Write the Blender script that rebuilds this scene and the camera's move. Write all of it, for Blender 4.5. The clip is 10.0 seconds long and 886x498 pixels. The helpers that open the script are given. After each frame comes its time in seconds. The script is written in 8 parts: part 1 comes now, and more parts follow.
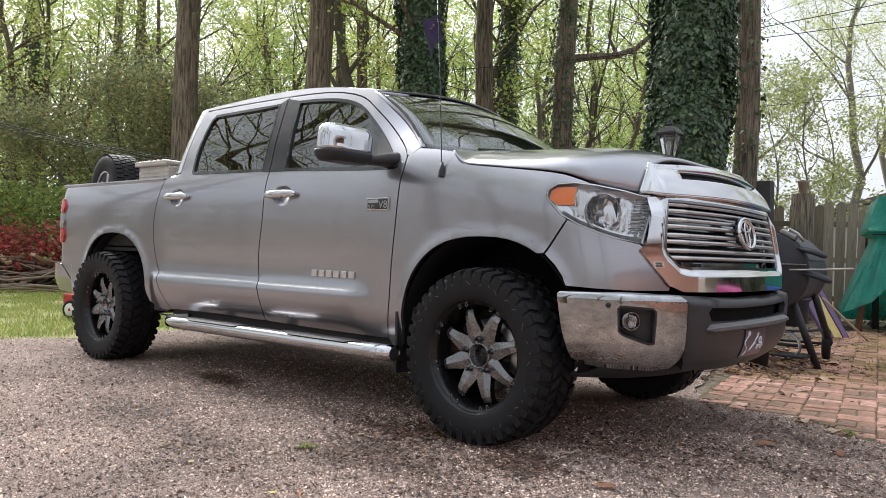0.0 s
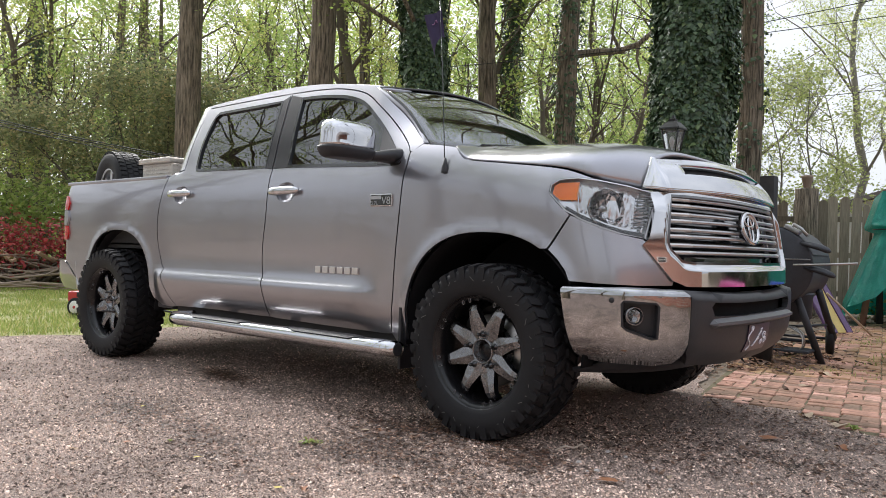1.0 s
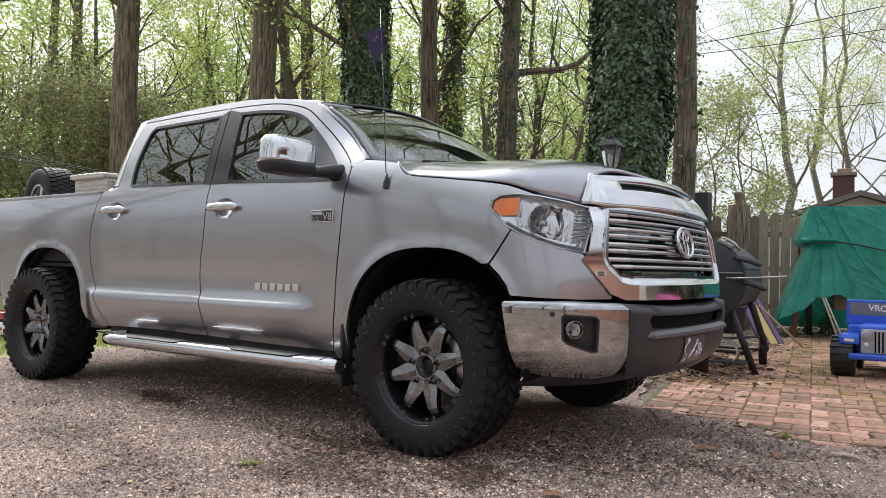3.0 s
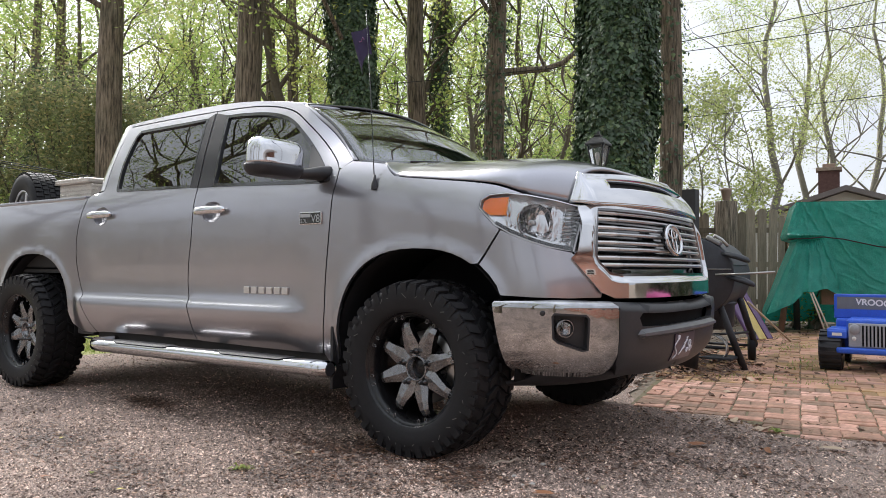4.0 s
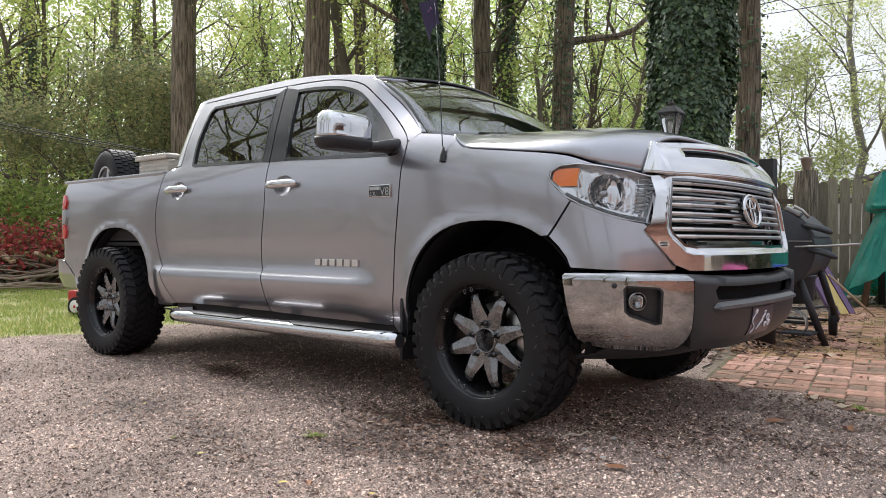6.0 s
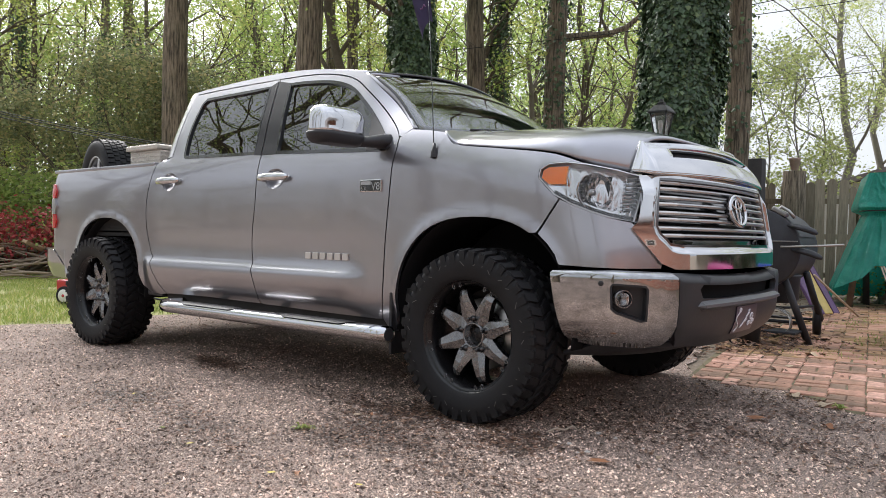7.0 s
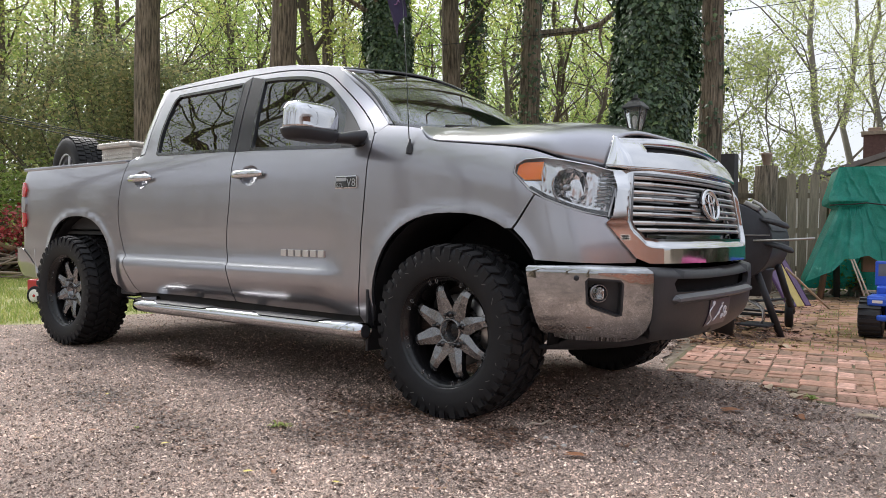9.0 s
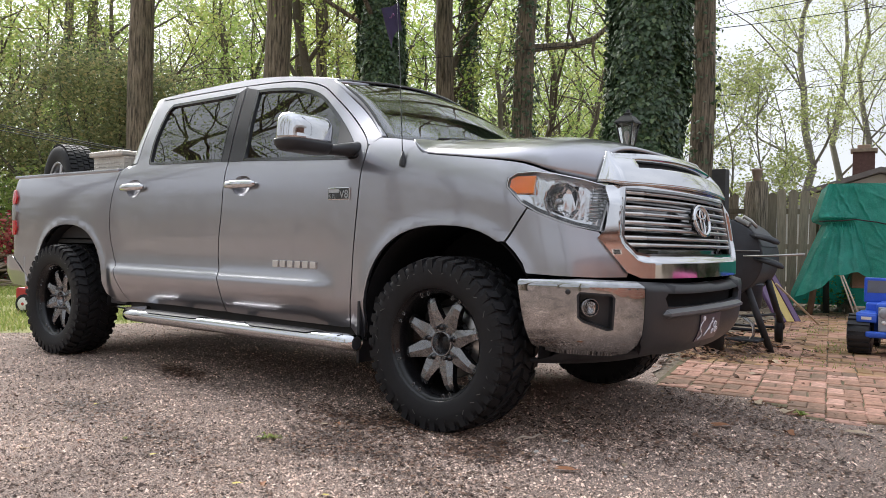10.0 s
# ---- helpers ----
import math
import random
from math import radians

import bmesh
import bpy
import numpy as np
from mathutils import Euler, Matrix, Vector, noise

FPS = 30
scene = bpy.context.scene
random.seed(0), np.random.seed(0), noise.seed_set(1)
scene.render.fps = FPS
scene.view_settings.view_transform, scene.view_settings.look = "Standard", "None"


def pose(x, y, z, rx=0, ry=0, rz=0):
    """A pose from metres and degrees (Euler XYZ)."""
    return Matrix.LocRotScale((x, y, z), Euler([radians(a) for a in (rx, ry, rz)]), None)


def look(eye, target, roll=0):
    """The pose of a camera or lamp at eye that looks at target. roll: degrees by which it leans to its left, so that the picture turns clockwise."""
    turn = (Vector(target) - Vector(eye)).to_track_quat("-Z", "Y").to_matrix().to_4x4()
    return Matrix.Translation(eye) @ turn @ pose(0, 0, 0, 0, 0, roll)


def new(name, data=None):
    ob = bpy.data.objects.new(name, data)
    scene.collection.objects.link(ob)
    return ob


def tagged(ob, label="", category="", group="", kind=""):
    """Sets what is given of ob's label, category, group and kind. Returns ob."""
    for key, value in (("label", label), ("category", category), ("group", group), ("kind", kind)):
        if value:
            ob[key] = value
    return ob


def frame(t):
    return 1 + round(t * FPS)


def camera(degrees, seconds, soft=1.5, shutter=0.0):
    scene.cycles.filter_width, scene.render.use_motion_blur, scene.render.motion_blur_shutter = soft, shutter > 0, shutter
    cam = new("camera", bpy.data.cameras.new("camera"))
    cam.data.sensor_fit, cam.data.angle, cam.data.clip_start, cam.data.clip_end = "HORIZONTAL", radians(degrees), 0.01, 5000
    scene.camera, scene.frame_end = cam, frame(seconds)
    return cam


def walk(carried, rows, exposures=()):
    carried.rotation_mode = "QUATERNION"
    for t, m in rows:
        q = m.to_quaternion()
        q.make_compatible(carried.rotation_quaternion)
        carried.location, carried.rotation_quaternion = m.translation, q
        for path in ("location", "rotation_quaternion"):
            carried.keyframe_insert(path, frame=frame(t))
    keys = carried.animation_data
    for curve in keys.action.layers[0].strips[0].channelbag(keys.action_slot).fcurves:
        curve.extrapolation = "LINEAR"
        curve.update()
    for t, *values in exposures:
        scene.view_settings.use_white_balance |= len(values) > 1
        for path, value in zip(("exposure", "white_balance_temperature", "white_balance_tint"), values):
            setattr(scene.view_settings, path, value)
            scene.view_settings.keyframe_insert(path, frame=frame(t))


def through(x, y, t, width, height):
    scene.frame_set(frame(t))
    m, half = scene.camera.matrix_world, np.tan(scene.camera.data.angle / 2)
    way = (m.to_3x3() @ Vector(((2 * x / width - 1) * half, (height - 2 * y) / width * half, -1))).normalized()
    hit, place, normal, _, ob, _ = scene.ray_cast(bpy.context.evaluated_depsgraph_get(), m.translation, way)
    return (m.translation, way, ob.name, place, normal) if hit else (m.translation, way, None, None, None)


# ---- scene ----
from mathutils.geometry import delaunay_2d_cdt

cam = camera(60.0, 10.0, 0.8)
PATH = [
    (0, (2.227, -3.948, 0.913), (0.95, -2.408, 0.925), 1.7),
    (0.5, (2.227, -3.944, 0.914), (0.939, -2.413, 0.916), 1.5),
    (1, (2.231, -3.952, 0.909), (0.948, -2.418, 0.912), 1.5),
    (1.5, (2.233, -3.954, 0.912), (0.958, -2.413, 0.926), 1.5),
    (2, (2.231, -3.95, 0.91), (0.969, -2.399, 0.931), 1.4),
    (2.5, (2.232, -3.946, 0.906), (1.011, -2.363, 0.934), 1.4),
    (3, (2.235, -3.942, 0.903), (1.067, -2.319, 0.953), 1.1),
    (3.2, (2.233, -3.929, 0.907), (1.074, -2.3, 0.965), 0.9),
    (4.3, (2.229, -3.941, 0.905), (1.084, -2.302, 0.948), 0.1),
    (4.5, (2.237, -3.944, 0.905), (1.085, -2.31, 0.941), 0.1),
    (5, (2.223, -3.953, 0.906), (1.022, -2.354, 0.92), -0.1),
    (5.5, (2.215, -3.945, 0.905), (0.951, -2.395, 0.9), -0.3),
    (5.7, (2.211, -3.931, 0.9), (0.934, -2.392, 0.887), -0.1),
    (6.8, (2.229, -3.942, 0.902), (0.959, -2.397, 0.867), 0.8),
    (7, (2.237, -3.96, 0.908), (0.975, -2.409, 0.873), 1.0),
    (7.5, (2.237, -3.955, 0.906), (0.988, -2.393, 0.877), 1.1),
    (8, (2.235, -3.949, 0.906), (1.0, -2.377, 0.867), 0.9),
    (8.5, (2.237, -3.954, 0.908), (1.01, -2.375, 0.861), 0.7),
    (9, (2.24, -3.956, 0.905), (1.025, -2.368, 0.862), 0.6),
    (9.5, (2.243, -3.959, 0.906), (1.038, -2.363, 0.879), 1.0),
    (10, (2.24, -3.961, 0.909), (1.042, -2.36, 0.897), 1.2),
]
walk(cam, [(t, look(eye, target, roll)) for t, eye, target, roll in PATH])

# ---- sky and sun: bright overcast, light from high overhead ----
world = bpy.data.worlds.new("overcast_sky")
scene.world = world
world.use_nodes = True
wn, wl = world.node_tree.nodes, world.node_tree.links
wn.clear()
sky = wn.new("ShaderNodeTexSky")
sky.sky_type = "NISHITA"
sky.sun_disc = False
sky.sun_elevation, sky.sun_rotation = radians(37), radians(291)
sky.air_density, sky.dust_density, sky.ozone_density = 1.0, 6.0, 1.0
pale = wn.new("ShaderNodeHueSaturation")
pale.inputs["Saturation"].default_value = 0.12
back = wn.new("ShaderNodeBackground")
back.inputs["Strength"].default_value = 0.15
wout = wn.new("ShaderNodeOutputWorld")
cloud = wn.new("ShaderNodeMixRGB")
cloud.inputs[0].default_value = 0.85
# overcast: the zenith is several times brighter than the horizon
sky_dir = wn.new("ShaderNodeTexCoord")
sky_up = wn.new("ShaderNodeSeparateXYZ")
wl.new(sky_dir.outputs["Generated"], sky_up.inputs[0])
sky_sq = wn.new("ShaderNodeMath")
sky_sq.operation = "MULTIPLY"
wl.new(sky_up.outputs["Z"], sky_sq.inputs[0])
wl.new(sky_up.outputs["Z"], sky_sq.inputs[1])
veil = wn.new("ShaderNodeMixRGB")
veil.inputs[1].default_value = (2.55, 2.71, 3.02, 1)
veil.inputs[2].default_value = (5.3, 5.72, 6.62, 1)
wl.new(sky_sq.outputs[0], veil.inputs[0])
# soft cloud banks
bank = wn.new("ShaderNodeTexNoise")
bank.inputs["Scale"].default_value, bank.inputs["Detail"].default_value = 3.5, 4
wl.new(sky_dir.outputs["Generated"], bank.inputs["Vector"])
bank_ramp = wn.new("ShaderNodeValToRGB")
bank_ramp.color_ramp.elements[0].position, bank_ramp.color_ramp.elements[0].color = 0.35, (0.84, 0.85, 0.87, 1)
bank_ramp.color_ramp.elements[1].position, bank_ramp.color_ramp.elements[1].color = 0.65, (1.12, 1.11, 1.09, 1)
wl.new(bank.outputs["Fac"], bank_ramp.inputs[0])
banked = wn.new("ShaderNodeMixRGB")
banked.blend_type = "MULTIPLY"
banked.inputs[0].default_value = 1.0
wl.new(veil.outputs[0], banked.inputs[1])
wl.new(bank_ramp.outputs[0], banked.inputs[2])
wl.new(banked.outputs[0], cloud.inputs[2])
wl.new(sky.outputs[0], pale.inputs["Color"])
wl.new(pale.outputs[0], cloud.inputs[1])
wl.new(cloud.outputs[0], back.inputs["Color"])
wl.new(back.outputs[0], wout.inputs["Surface"])

sun = new("sun", bpy.data.lights.new("sun", "SUN"))
sun.data.energy, sun.data.angle, sun.data.color = 3.7, radians(40), (1.0, 0.962, 0.950)
sun.matrix_world = look((-8, 3, 6.5), (0, 0, 0))
scene.view_settings.exposure = 1.16


# ---- material helpers ----
def mat(name, color, rough=0.6, metal=0.0, **more):
    m = bpy.data.materials.new(name)
    m.use_nodes = True
    b = m.node_tree.nodes["Principled BSDF"]
    b.inputs["Base Color"].default_value = (*color, 1)
    b.inputs["Roughness"].default_value = rough
    b.inputs["Metallic"].default_value = metal
    for key, value in more.items():
        b.inputs[key.replace("_", " ")].default_value = value
    return m


def nodes_of(m):
    return m.node_tree.nodes, m.node_tree.links, m.node_tree.nodes["Principled BSDF"]


def noise_of(m, scale, detail=4, rough=0.6, coords="Object", stretch=None):
    n, l, _ = nodes_of(m)
    t = n.new("ShaderNodeTexNoise")
    t.inputs["Scale"].default_value = scale
    t.inputs["Detail"].default_value = detail
    t.inputs["Roughness"].default_value = rough
    c = n.new("ShaderNodeTexCoord")
    src = c.outputs[coords]
    if stretch:
        mp = n.new("ShaderNodeMapping")
        mp.inputs["Scale"].default_value = stretch
        l.new(src, mp.inputs[0])
        src = mp.outputs[0]
    l.new(src, t.inputs["Vector"])
    return t.outputs["Fac"]


def ramp(m, fac, stops):
    n, l, _ = nodes_of(m)
    r = n.new("ShaderNodeValToRGB")
    e = r.color_ramp.elements
    while len(e) < len(stops):
        e.new(0.5)
    for el, (p, c) in zip(e, stops):
        el.position, el.color = p, (*c, 1)
    l.new(fac, r.inputs[0])
    return r.outputs[0]


def mix(m, a, b, fac, kind="MIX"):
    n, l, _ = nodes_of(m)
    x = n.new("ShaderNodeMixRGB")
    x.blend_type = kind
    for sock, v in ((0, fac), (1, a), (2, b)):
        if isinstance(v, (int, float)):
            x.inputs[sock].default_value = v
        elif isinstance(v, tuple):
            x.inputs[sock].default_value = (*v, 1)
        else:
            l.new(v, x.inputs[sock])
    return x.outputs[0]


def bump(m, fac, strength, dist=0.01):
    n, l, b = nodes_of(m)
    k = n.new("ShaderNodeBump")
    k.inputs["Strength"].default_value, k.inputs["Distance"].default_value = strength, dist
    l.new(fac, k.inputs["Height"])
    l.new(k.outputs[0], b.inputs["Normal"])


def paint(m, color_out):
    n, l, b = nodes_of(m)
    l.new(color_out, b.inputs["Base Color"])


def rough_by(m, fac, lo, hi):
    n, l, b = nodes_of(m)
    r = n.new("ShaderNodeMapRange")
    r.inputs["To Min"].default_value, r.inputs["To Max"].default_value = lo, hi
    l.new(fac, r.inputs[0])
    l.new(r.outputs[0], b.inputs["Roughness"])


def random_of(m, kind="island"):
    n, l, _ = nodes_of(m)
    if kind == "island":
        return n.new("ShaderNodeNewGeometry").outputs["Random Per Island"]
    return n.new("ShaderNodeObjectInfo").outputs["Random"]


def mottled(name, color, rough=0.6, metal=0.0, scale=8.0, spread=0.25, relief=0.15, dist=0.004, **more):
    """A surface with stains at one scale and grain at another."""
    m = mat(name, color, rough, metal, **more)
    big, fine = noise_of(m, scale, 3), noise_of(m, scale * 14, 5)
    lo = tuple(c * (1 - spread) for c in color)
    hi = tuple(min(1, c * (1 + spread)) for c in color)
    c = mix(m, ramp(m, big, [(0.3, lo), (0.7, hi)]), ramp(m, fine, [(0.3, lo), (0.7, hi)]), 0.45)
    paint(m, c)
    rough_by(m, fine, max(0.02, rough - 0.1), min(1, rough + 0.1))
    if relief:
        bump(m, fine, relief, dist)
    return m


def leafy(name, stops, rough=0.5, through=0.45):
    """Leaves: colour varies leaf by leaf, some light passes through."""
    m = mat(name, stops[0][1], rough)
    n, l, b = nodes_of(m)
    c = ramp(m, random_of(m), stops)
    l.new(c, b.inputs["Base Color"])
    tr = n.new("ShaderNodeBsdfTranslucent")
    l.new(c, tr.inputs["Color"])
    ms = n.new("ShaderNodeMixShader")
    ms.inputs[0].default_value = through
    l.new(b.outputs[0], ms.inputs[1])
    l.new(tr.outputs[0], ms.inputs[2])
    l.new(ms.outputs[0], n["Material Output"].inputs["Surface"])
    return m


# ---- materials ----
SILVER = mat("silver_metallic_paint", (0.33, 0.322, 0.345), 0.30, 0.90, Coat_Weight=1.0, Coat_Roughness=0.055, Coat_IOR=1.7)
_flake = noise_of(SILVER, 420, 2)
_dust = noise_of(SILVER, 1.6, 4)
paint(SILVER, mix(SILVER, ramp(SILVER, _flake, [(0.35, (0.292, 0.290, 0.314)), (0.65, (0.334, 0.331, 0.359))]), (0.245, 0.230, 0.215), ramp(SILVER, _dust, [(0.45, (0, 0, 0)), (0.8, (0.25, 0.25, 0.25))])))
rough_by(SILVER, _dust, 0.27, 0.33)
CHROME = mat("chrome", (0.55, 0.55, 0.56), 0.05, 1.0)
rough_by(CHROME, noise_of(CHROME, 6, 6), 0.02, 0.12)
CHROME_ROAD = mat("road_worn_chrome", (0.60, 0.58, 0.56), 0.08, 1.0)
_grime = noise_of(CHROME_ROAD, 9, 7, 0.65)
paint(CHROME_ROAD, ramp(CHROME_ROAD, _grime, [(0.36, (0.28, 0.280, 0.282)), (0.60, (0.40, 0.400, 0.406))]))
rough_by(CHROME_ROAD, _grime, 0.06, 0.015)
bump(CHROME_ROAD, noise_of(CHROME_ROAD, 4, 3), 0.05, 0.02)
SATIN = mat("satin_silver_plastic", (0.46, 0.46, 0.47), 0.28, 0.9)
BLACK_PLASTIC = mottled("textured_black_plastic", (0.024, 0.024, 0.027), 0.45, 0, 5, 0.25, 0.25, 0.001, Specular_IOR_Level=0.36)
GLOSS_BLACK = mat("gloss_black_trim", (0.012, 0.012, 0.013), 0.12, 0, Coat_Weight=0.5)
PILLAR = mat("satin_black_pillar_film", (0.018, 0.018, 0.020), 0.30, 0, Specular_IOR_Level=0.18)
RUBBER = mottled("tyre_rubber", (0.0115, 0.0114, 0.0128), 0.58, 0, 6, 0.35, 0.3, 0.002, Specular_IOR_Level=0.24)
GUNMETAL = mat("machined_gunmetal", (0.22, 0.22, 0.225), 0.26, 0.9)
rough_by(GUNMETAL, noise_of(GUNMETAL, 40, 3), 0.18, 0.34)
WHEEL_BLACK = mat("gloss_black_wheel_paint", (0.008, 0.008, 0.009), 0.22, 0, Specular_IOR_Level=0.35)
TINT = mat("tinted_window_glass", (0.012, 0.013, 0.013), 0.0, 0, Transmission_Weight=1.0, IOR=2.0)
SCREEN_GLASS = mat("windscreen_glass", (0.30, 0.34, 0.33), 0.0, 0, Transmission_Weight=1.0, IOR=2.5)
CLEAR = mat("clear_lamp_lens", (0.96, 0.97, 0.97), 0.0, 0, Transmission_Weight=1.0, IOR=1.45)
AMBER = mat("amber_reflector", (1.0, 0.23, 0.010), 0.25, 0, Coat_Weight=0.3)
RED_LENS = mat("red_lamp_lens", (0.55, 0.012, 0.012), 0.12, 0, Coat_Weight=1.0)
CHASSIS = mottled("dirty_black_chassis", (0.022, 0.021, 0.020), 0.75, 0, 5, 0.4, 0.2)
LINER = mottled("wheel_arch_liner", (0.009, 0.009, 0.010), 0.95, 0, 9, 0.3, 0.2, Specular_IOR_Level=0.15)
INTERIOR = mottled("grey_cabin_trim", (0.035, 0.034, 0.034), 0.7, 0, 6, 0.2, 0.1)
STEEL = mat("bare_steel", (0.35, 0.34, 0.33), 0.35, 1.0)


# ---- mesh helpers ----
def fast_mesh(name, verts, faces, material, smooth=False):
    """A mesh from arrays; all faces have the same number of corners."""
    me = bpy.data.meshes.new(name)
    v, f = np.asarray(verts, np.float32), np.asarray(faces, np.int32)
    k = f.shape[1]
    me.vertices.add(len(v))
    me.vertices.foreach_set("co", v.ravel())
    me.loops.add(f.size)
    me.loops.foreach_set("vertex_index", f.ravel())
    me.polygons.add(len(f))
    me.polygons.foreach_set("loop_start", np.arange(0, f.size, k, dtype=np.int32))
    me.polygons.foreach_set("use_smooth", np.full(len(f), smooth))
    me.update(calc_edges=True)
    me.materials.append(material)
    return me


def poly_mesh(name, verts, faces, material, smooth=False, mats=None):
    """smooth: True, False or a list by face; mats: further materials and an index by face."""
    me = bpy.data.meshes.new(name)
    me.from_pydata([tuple(v) for v in verts], [], [tuple(f) for f in faces])
    me.materials.append(material)
    flags = smooth if isinstance(smooth, list) else [smooth] * len(me.polygons)
    me.polygons.foreach_set("use_smooth", flags)
    if mats:
        for m in mats[0]:
            me.materials.append(m)
        me.polygons.foreach_set("material_index", mats[1])
    me.update()
    if type(verts) is not list and smooth:
        me.normals_split_custom_set_from_vertices([tuple(n) for n in verts.normals] + [(0, 0, 0)] * (len(verts) - len(verts.normals)))
    return me


def place(name, me, parent=None, label="", m=None):
    ob = new(name, me)
    if parent is not None:
        ob.parent = parent
    if m is not None:
        ob.matrix_local = m
    if label:
        tagged(ob, label)
    return ob


def thing(name, label, category, group="", m=None, kind=""):
    ob = new(name)
    if m is not None:
        ob.matrix_basis = m
    return tagged(ob, label, category, group, kind)


def part(name, bm, material, parent, label="", smooth=False, m=None):
    me = bpy.data.meshes.new(name)
    bm.to_mesh(me)
    bm.free()
    me.materials.append(material)
    me.polygons.foreach_set("use_smooth", [smooth] * len(me.polygons))
    return place(name, me, parent, label, m)


def soft_edges(bm, width, seg=2, angle=30):
    es = [e for e in bm.edges if len(e.link_faces) == 2 and e.calc_face_angle(0) > radians(angle)]
    if es and width > 0:
        bmesh.ops.bevel(bm, geom=es, offset=width, segments=seg, profile=0.6, affect="EDGES", clamp_overlap=True)


def box_bm(x0, x1, y0, y1, z0, z1, bevel=0.0, seg=2, bm=None):
    own = bm is None
    b = bmesh.new()
    bmesh.ops.create_cube(b, size=1)
    for v in b.verts:
        v.co = ((x0 + x1) / 2 + v.co.x * (x1 - x0), (y0 + y1) / 2 + v.co.y * (y1 - y0), (z0 + z1) / 2 + v.co.z * (z1 - z0))
    soft_edges(b, bevel, seg)
    return b


def tube_arrays(points, radii, sides=8, cap=True, flat=(1.0, 1.0)):
    """A tube along points: verts and faces. flat: scales across the two directions."""
    pts = [Vector(p) for p in points]
    if not hasattr(radii, "__len__"):
        radii = [radii] * len(pts)
    verts, faces = [], []
    up = Vector((0, 0, 1))
    d0 = (pts[1] - pts[0]).normalized()
    side = d0.cross(up)
    side = side.normalized() if side.length > 1e-3 else Vector((1, 0, 0))
    for i, p in enumerate(pts):
        d = (pts[min(i + 1, len(pts) - 1)] - pts[max(i - 1, 0)]).normalized()
        side = (side - d * side.dot(d)).normalized()
        other = d.cross(side)
        for k in range(sides):
            a = 2 * math.pi * k / sides
            verts.append(p + side * (math.cos(a) * radii[i] * flat[0]) + other * (math.sin(a) * radii[i] * flat[1]))
    for i in range(len(pts) - 1):
        for k in range(sides):
            a, b = i * sides + k, i * sides + (k + 1) % sides
            faces.append((a, b, b + sides, a + sides))
    if cap:
        faces.append(tuple(reversed(range(sides))))
        faces.append(tuple(range((len(pts) - 1) * sides, len(pts) * sides)))
    return verts, faces


def tube(name, points, radii, material, parent=None, sides=8, label="", flat=(1.0, 1.0), cap=True):
    v, f = tube_arrays(points, radii, sides, cap, flat)
    return place(name, poly_mesh(name, v, f, material, True), parent, label)


def lathe_arrays(profile, steps=48, axis="y", centre=(0, 0, 0)):
    """profile: (distance from axis, along axis)."""
    verts, faces = [], []
    n = len(profile)
    for i in range(steps):
        a = 2 * math.pi * i / steps
        for r, t in profile:
            p = (r * math.cos(a), t, r * math.sin(a)) if axis == "y" else (r * math.cos(a), r * math.sin(a), t)
            verts.append((p[0] + centre[0], p[1] + centre[1], p[2] + centre[2]))
    for i in range(steps):
        for k in range(n - 1):
            a, b = i * n + k, ((i + 1) % steps) * n + k
            faces.append((a, a + 1, b + 1, b) if axis == "y" else (a, b, b + 1, a + 1))
    return verts, faces


def lathe(name, profile, material, parent=None, steps=48, axis="y", centre=(0, 0, 0), label="", m=None, smooth=True):
    v, f = lathe_arrays(profile, steps, axis, centre)
    return place(name, poly_mesh(name, v, f, material, smooth), parent, label, m)


def smoothstep(a, b, x):
    t = min(1.0, max(0.0, (x - a) / (b - a)))
    return t * t * (3 - 2 * t)


def curve1(xs, ys):
    """A smooth curve through points, without overshoot."""
    xs, ys = list(xs), list(ys)
    d = [(ys[i + 1] - ys[i]) / (xs[i + 1] - xs[i]) for i in range(len(xs) - 1)]
    s = [d[0]] + [0 if d[i - 1] * d[i] <= 0 else 2 * d[i - 1] * d[i] / (d[i - 1] + d[i]) for i in range(1, len(d))] + [d[-1]]

    def f(x):
        if x <= xs[0]:
            return ys[0]
        if x >= xs[-1]:
            return ys[-1]
        i = 0
        while x > xs[i + 1]:
            i += 1
        h = xs[i + 1] - xs[i]
        t = (x - xs[i]) / h
        return ys[i] * (2 * t ** 3 - 3 * t * t + 1) + s[i] * h * (t ** 3 - 2 * t * t + t) + ys[i + 1] * (3 * t * t - 2 * t ** 3) + s[i + 1] * h * (t ** 3 - t * t)
    return f


def bend(points, per=6):
    """An open smooth line through 2D or 3D points."""
    p = [Vector(q) for q in points]
    out = []
    for i in range(len(p) - 1):
        a, b, c, d = p[max(i - 1, 0)], p[i], p[i + 1], p[min(i + 2, len(p) - 1)]
        for k in range(per):
            t = k / per
            out.append(0.5 * (2 * b + (c - a) * t + (2 * a - 5 * b + 4 * c - d) * t * t + (3 * b - a - 3 * c + d) * t ** 3))
    return [tuple(q) for q in out + [p[-1]]]


def even(poly, step):
    """The closed outline with points at most step apart."""
    out = []
    for i, a in enumerate(poly):
        b = poly[(i + 1) % len(poly)]
        n = max(1, math.ceil(math.dist(a, b) / step))
        out += [(a[0] + (b[0] - a[0]) * k / n, a[1] + (b[1] - a[1]) * k / n) for k in range(n)]
    clean = []
    for p in out:
        if not clean or math.dist(p, clean[-1]) > 1e-4:
            clean.append(p)
    return clean


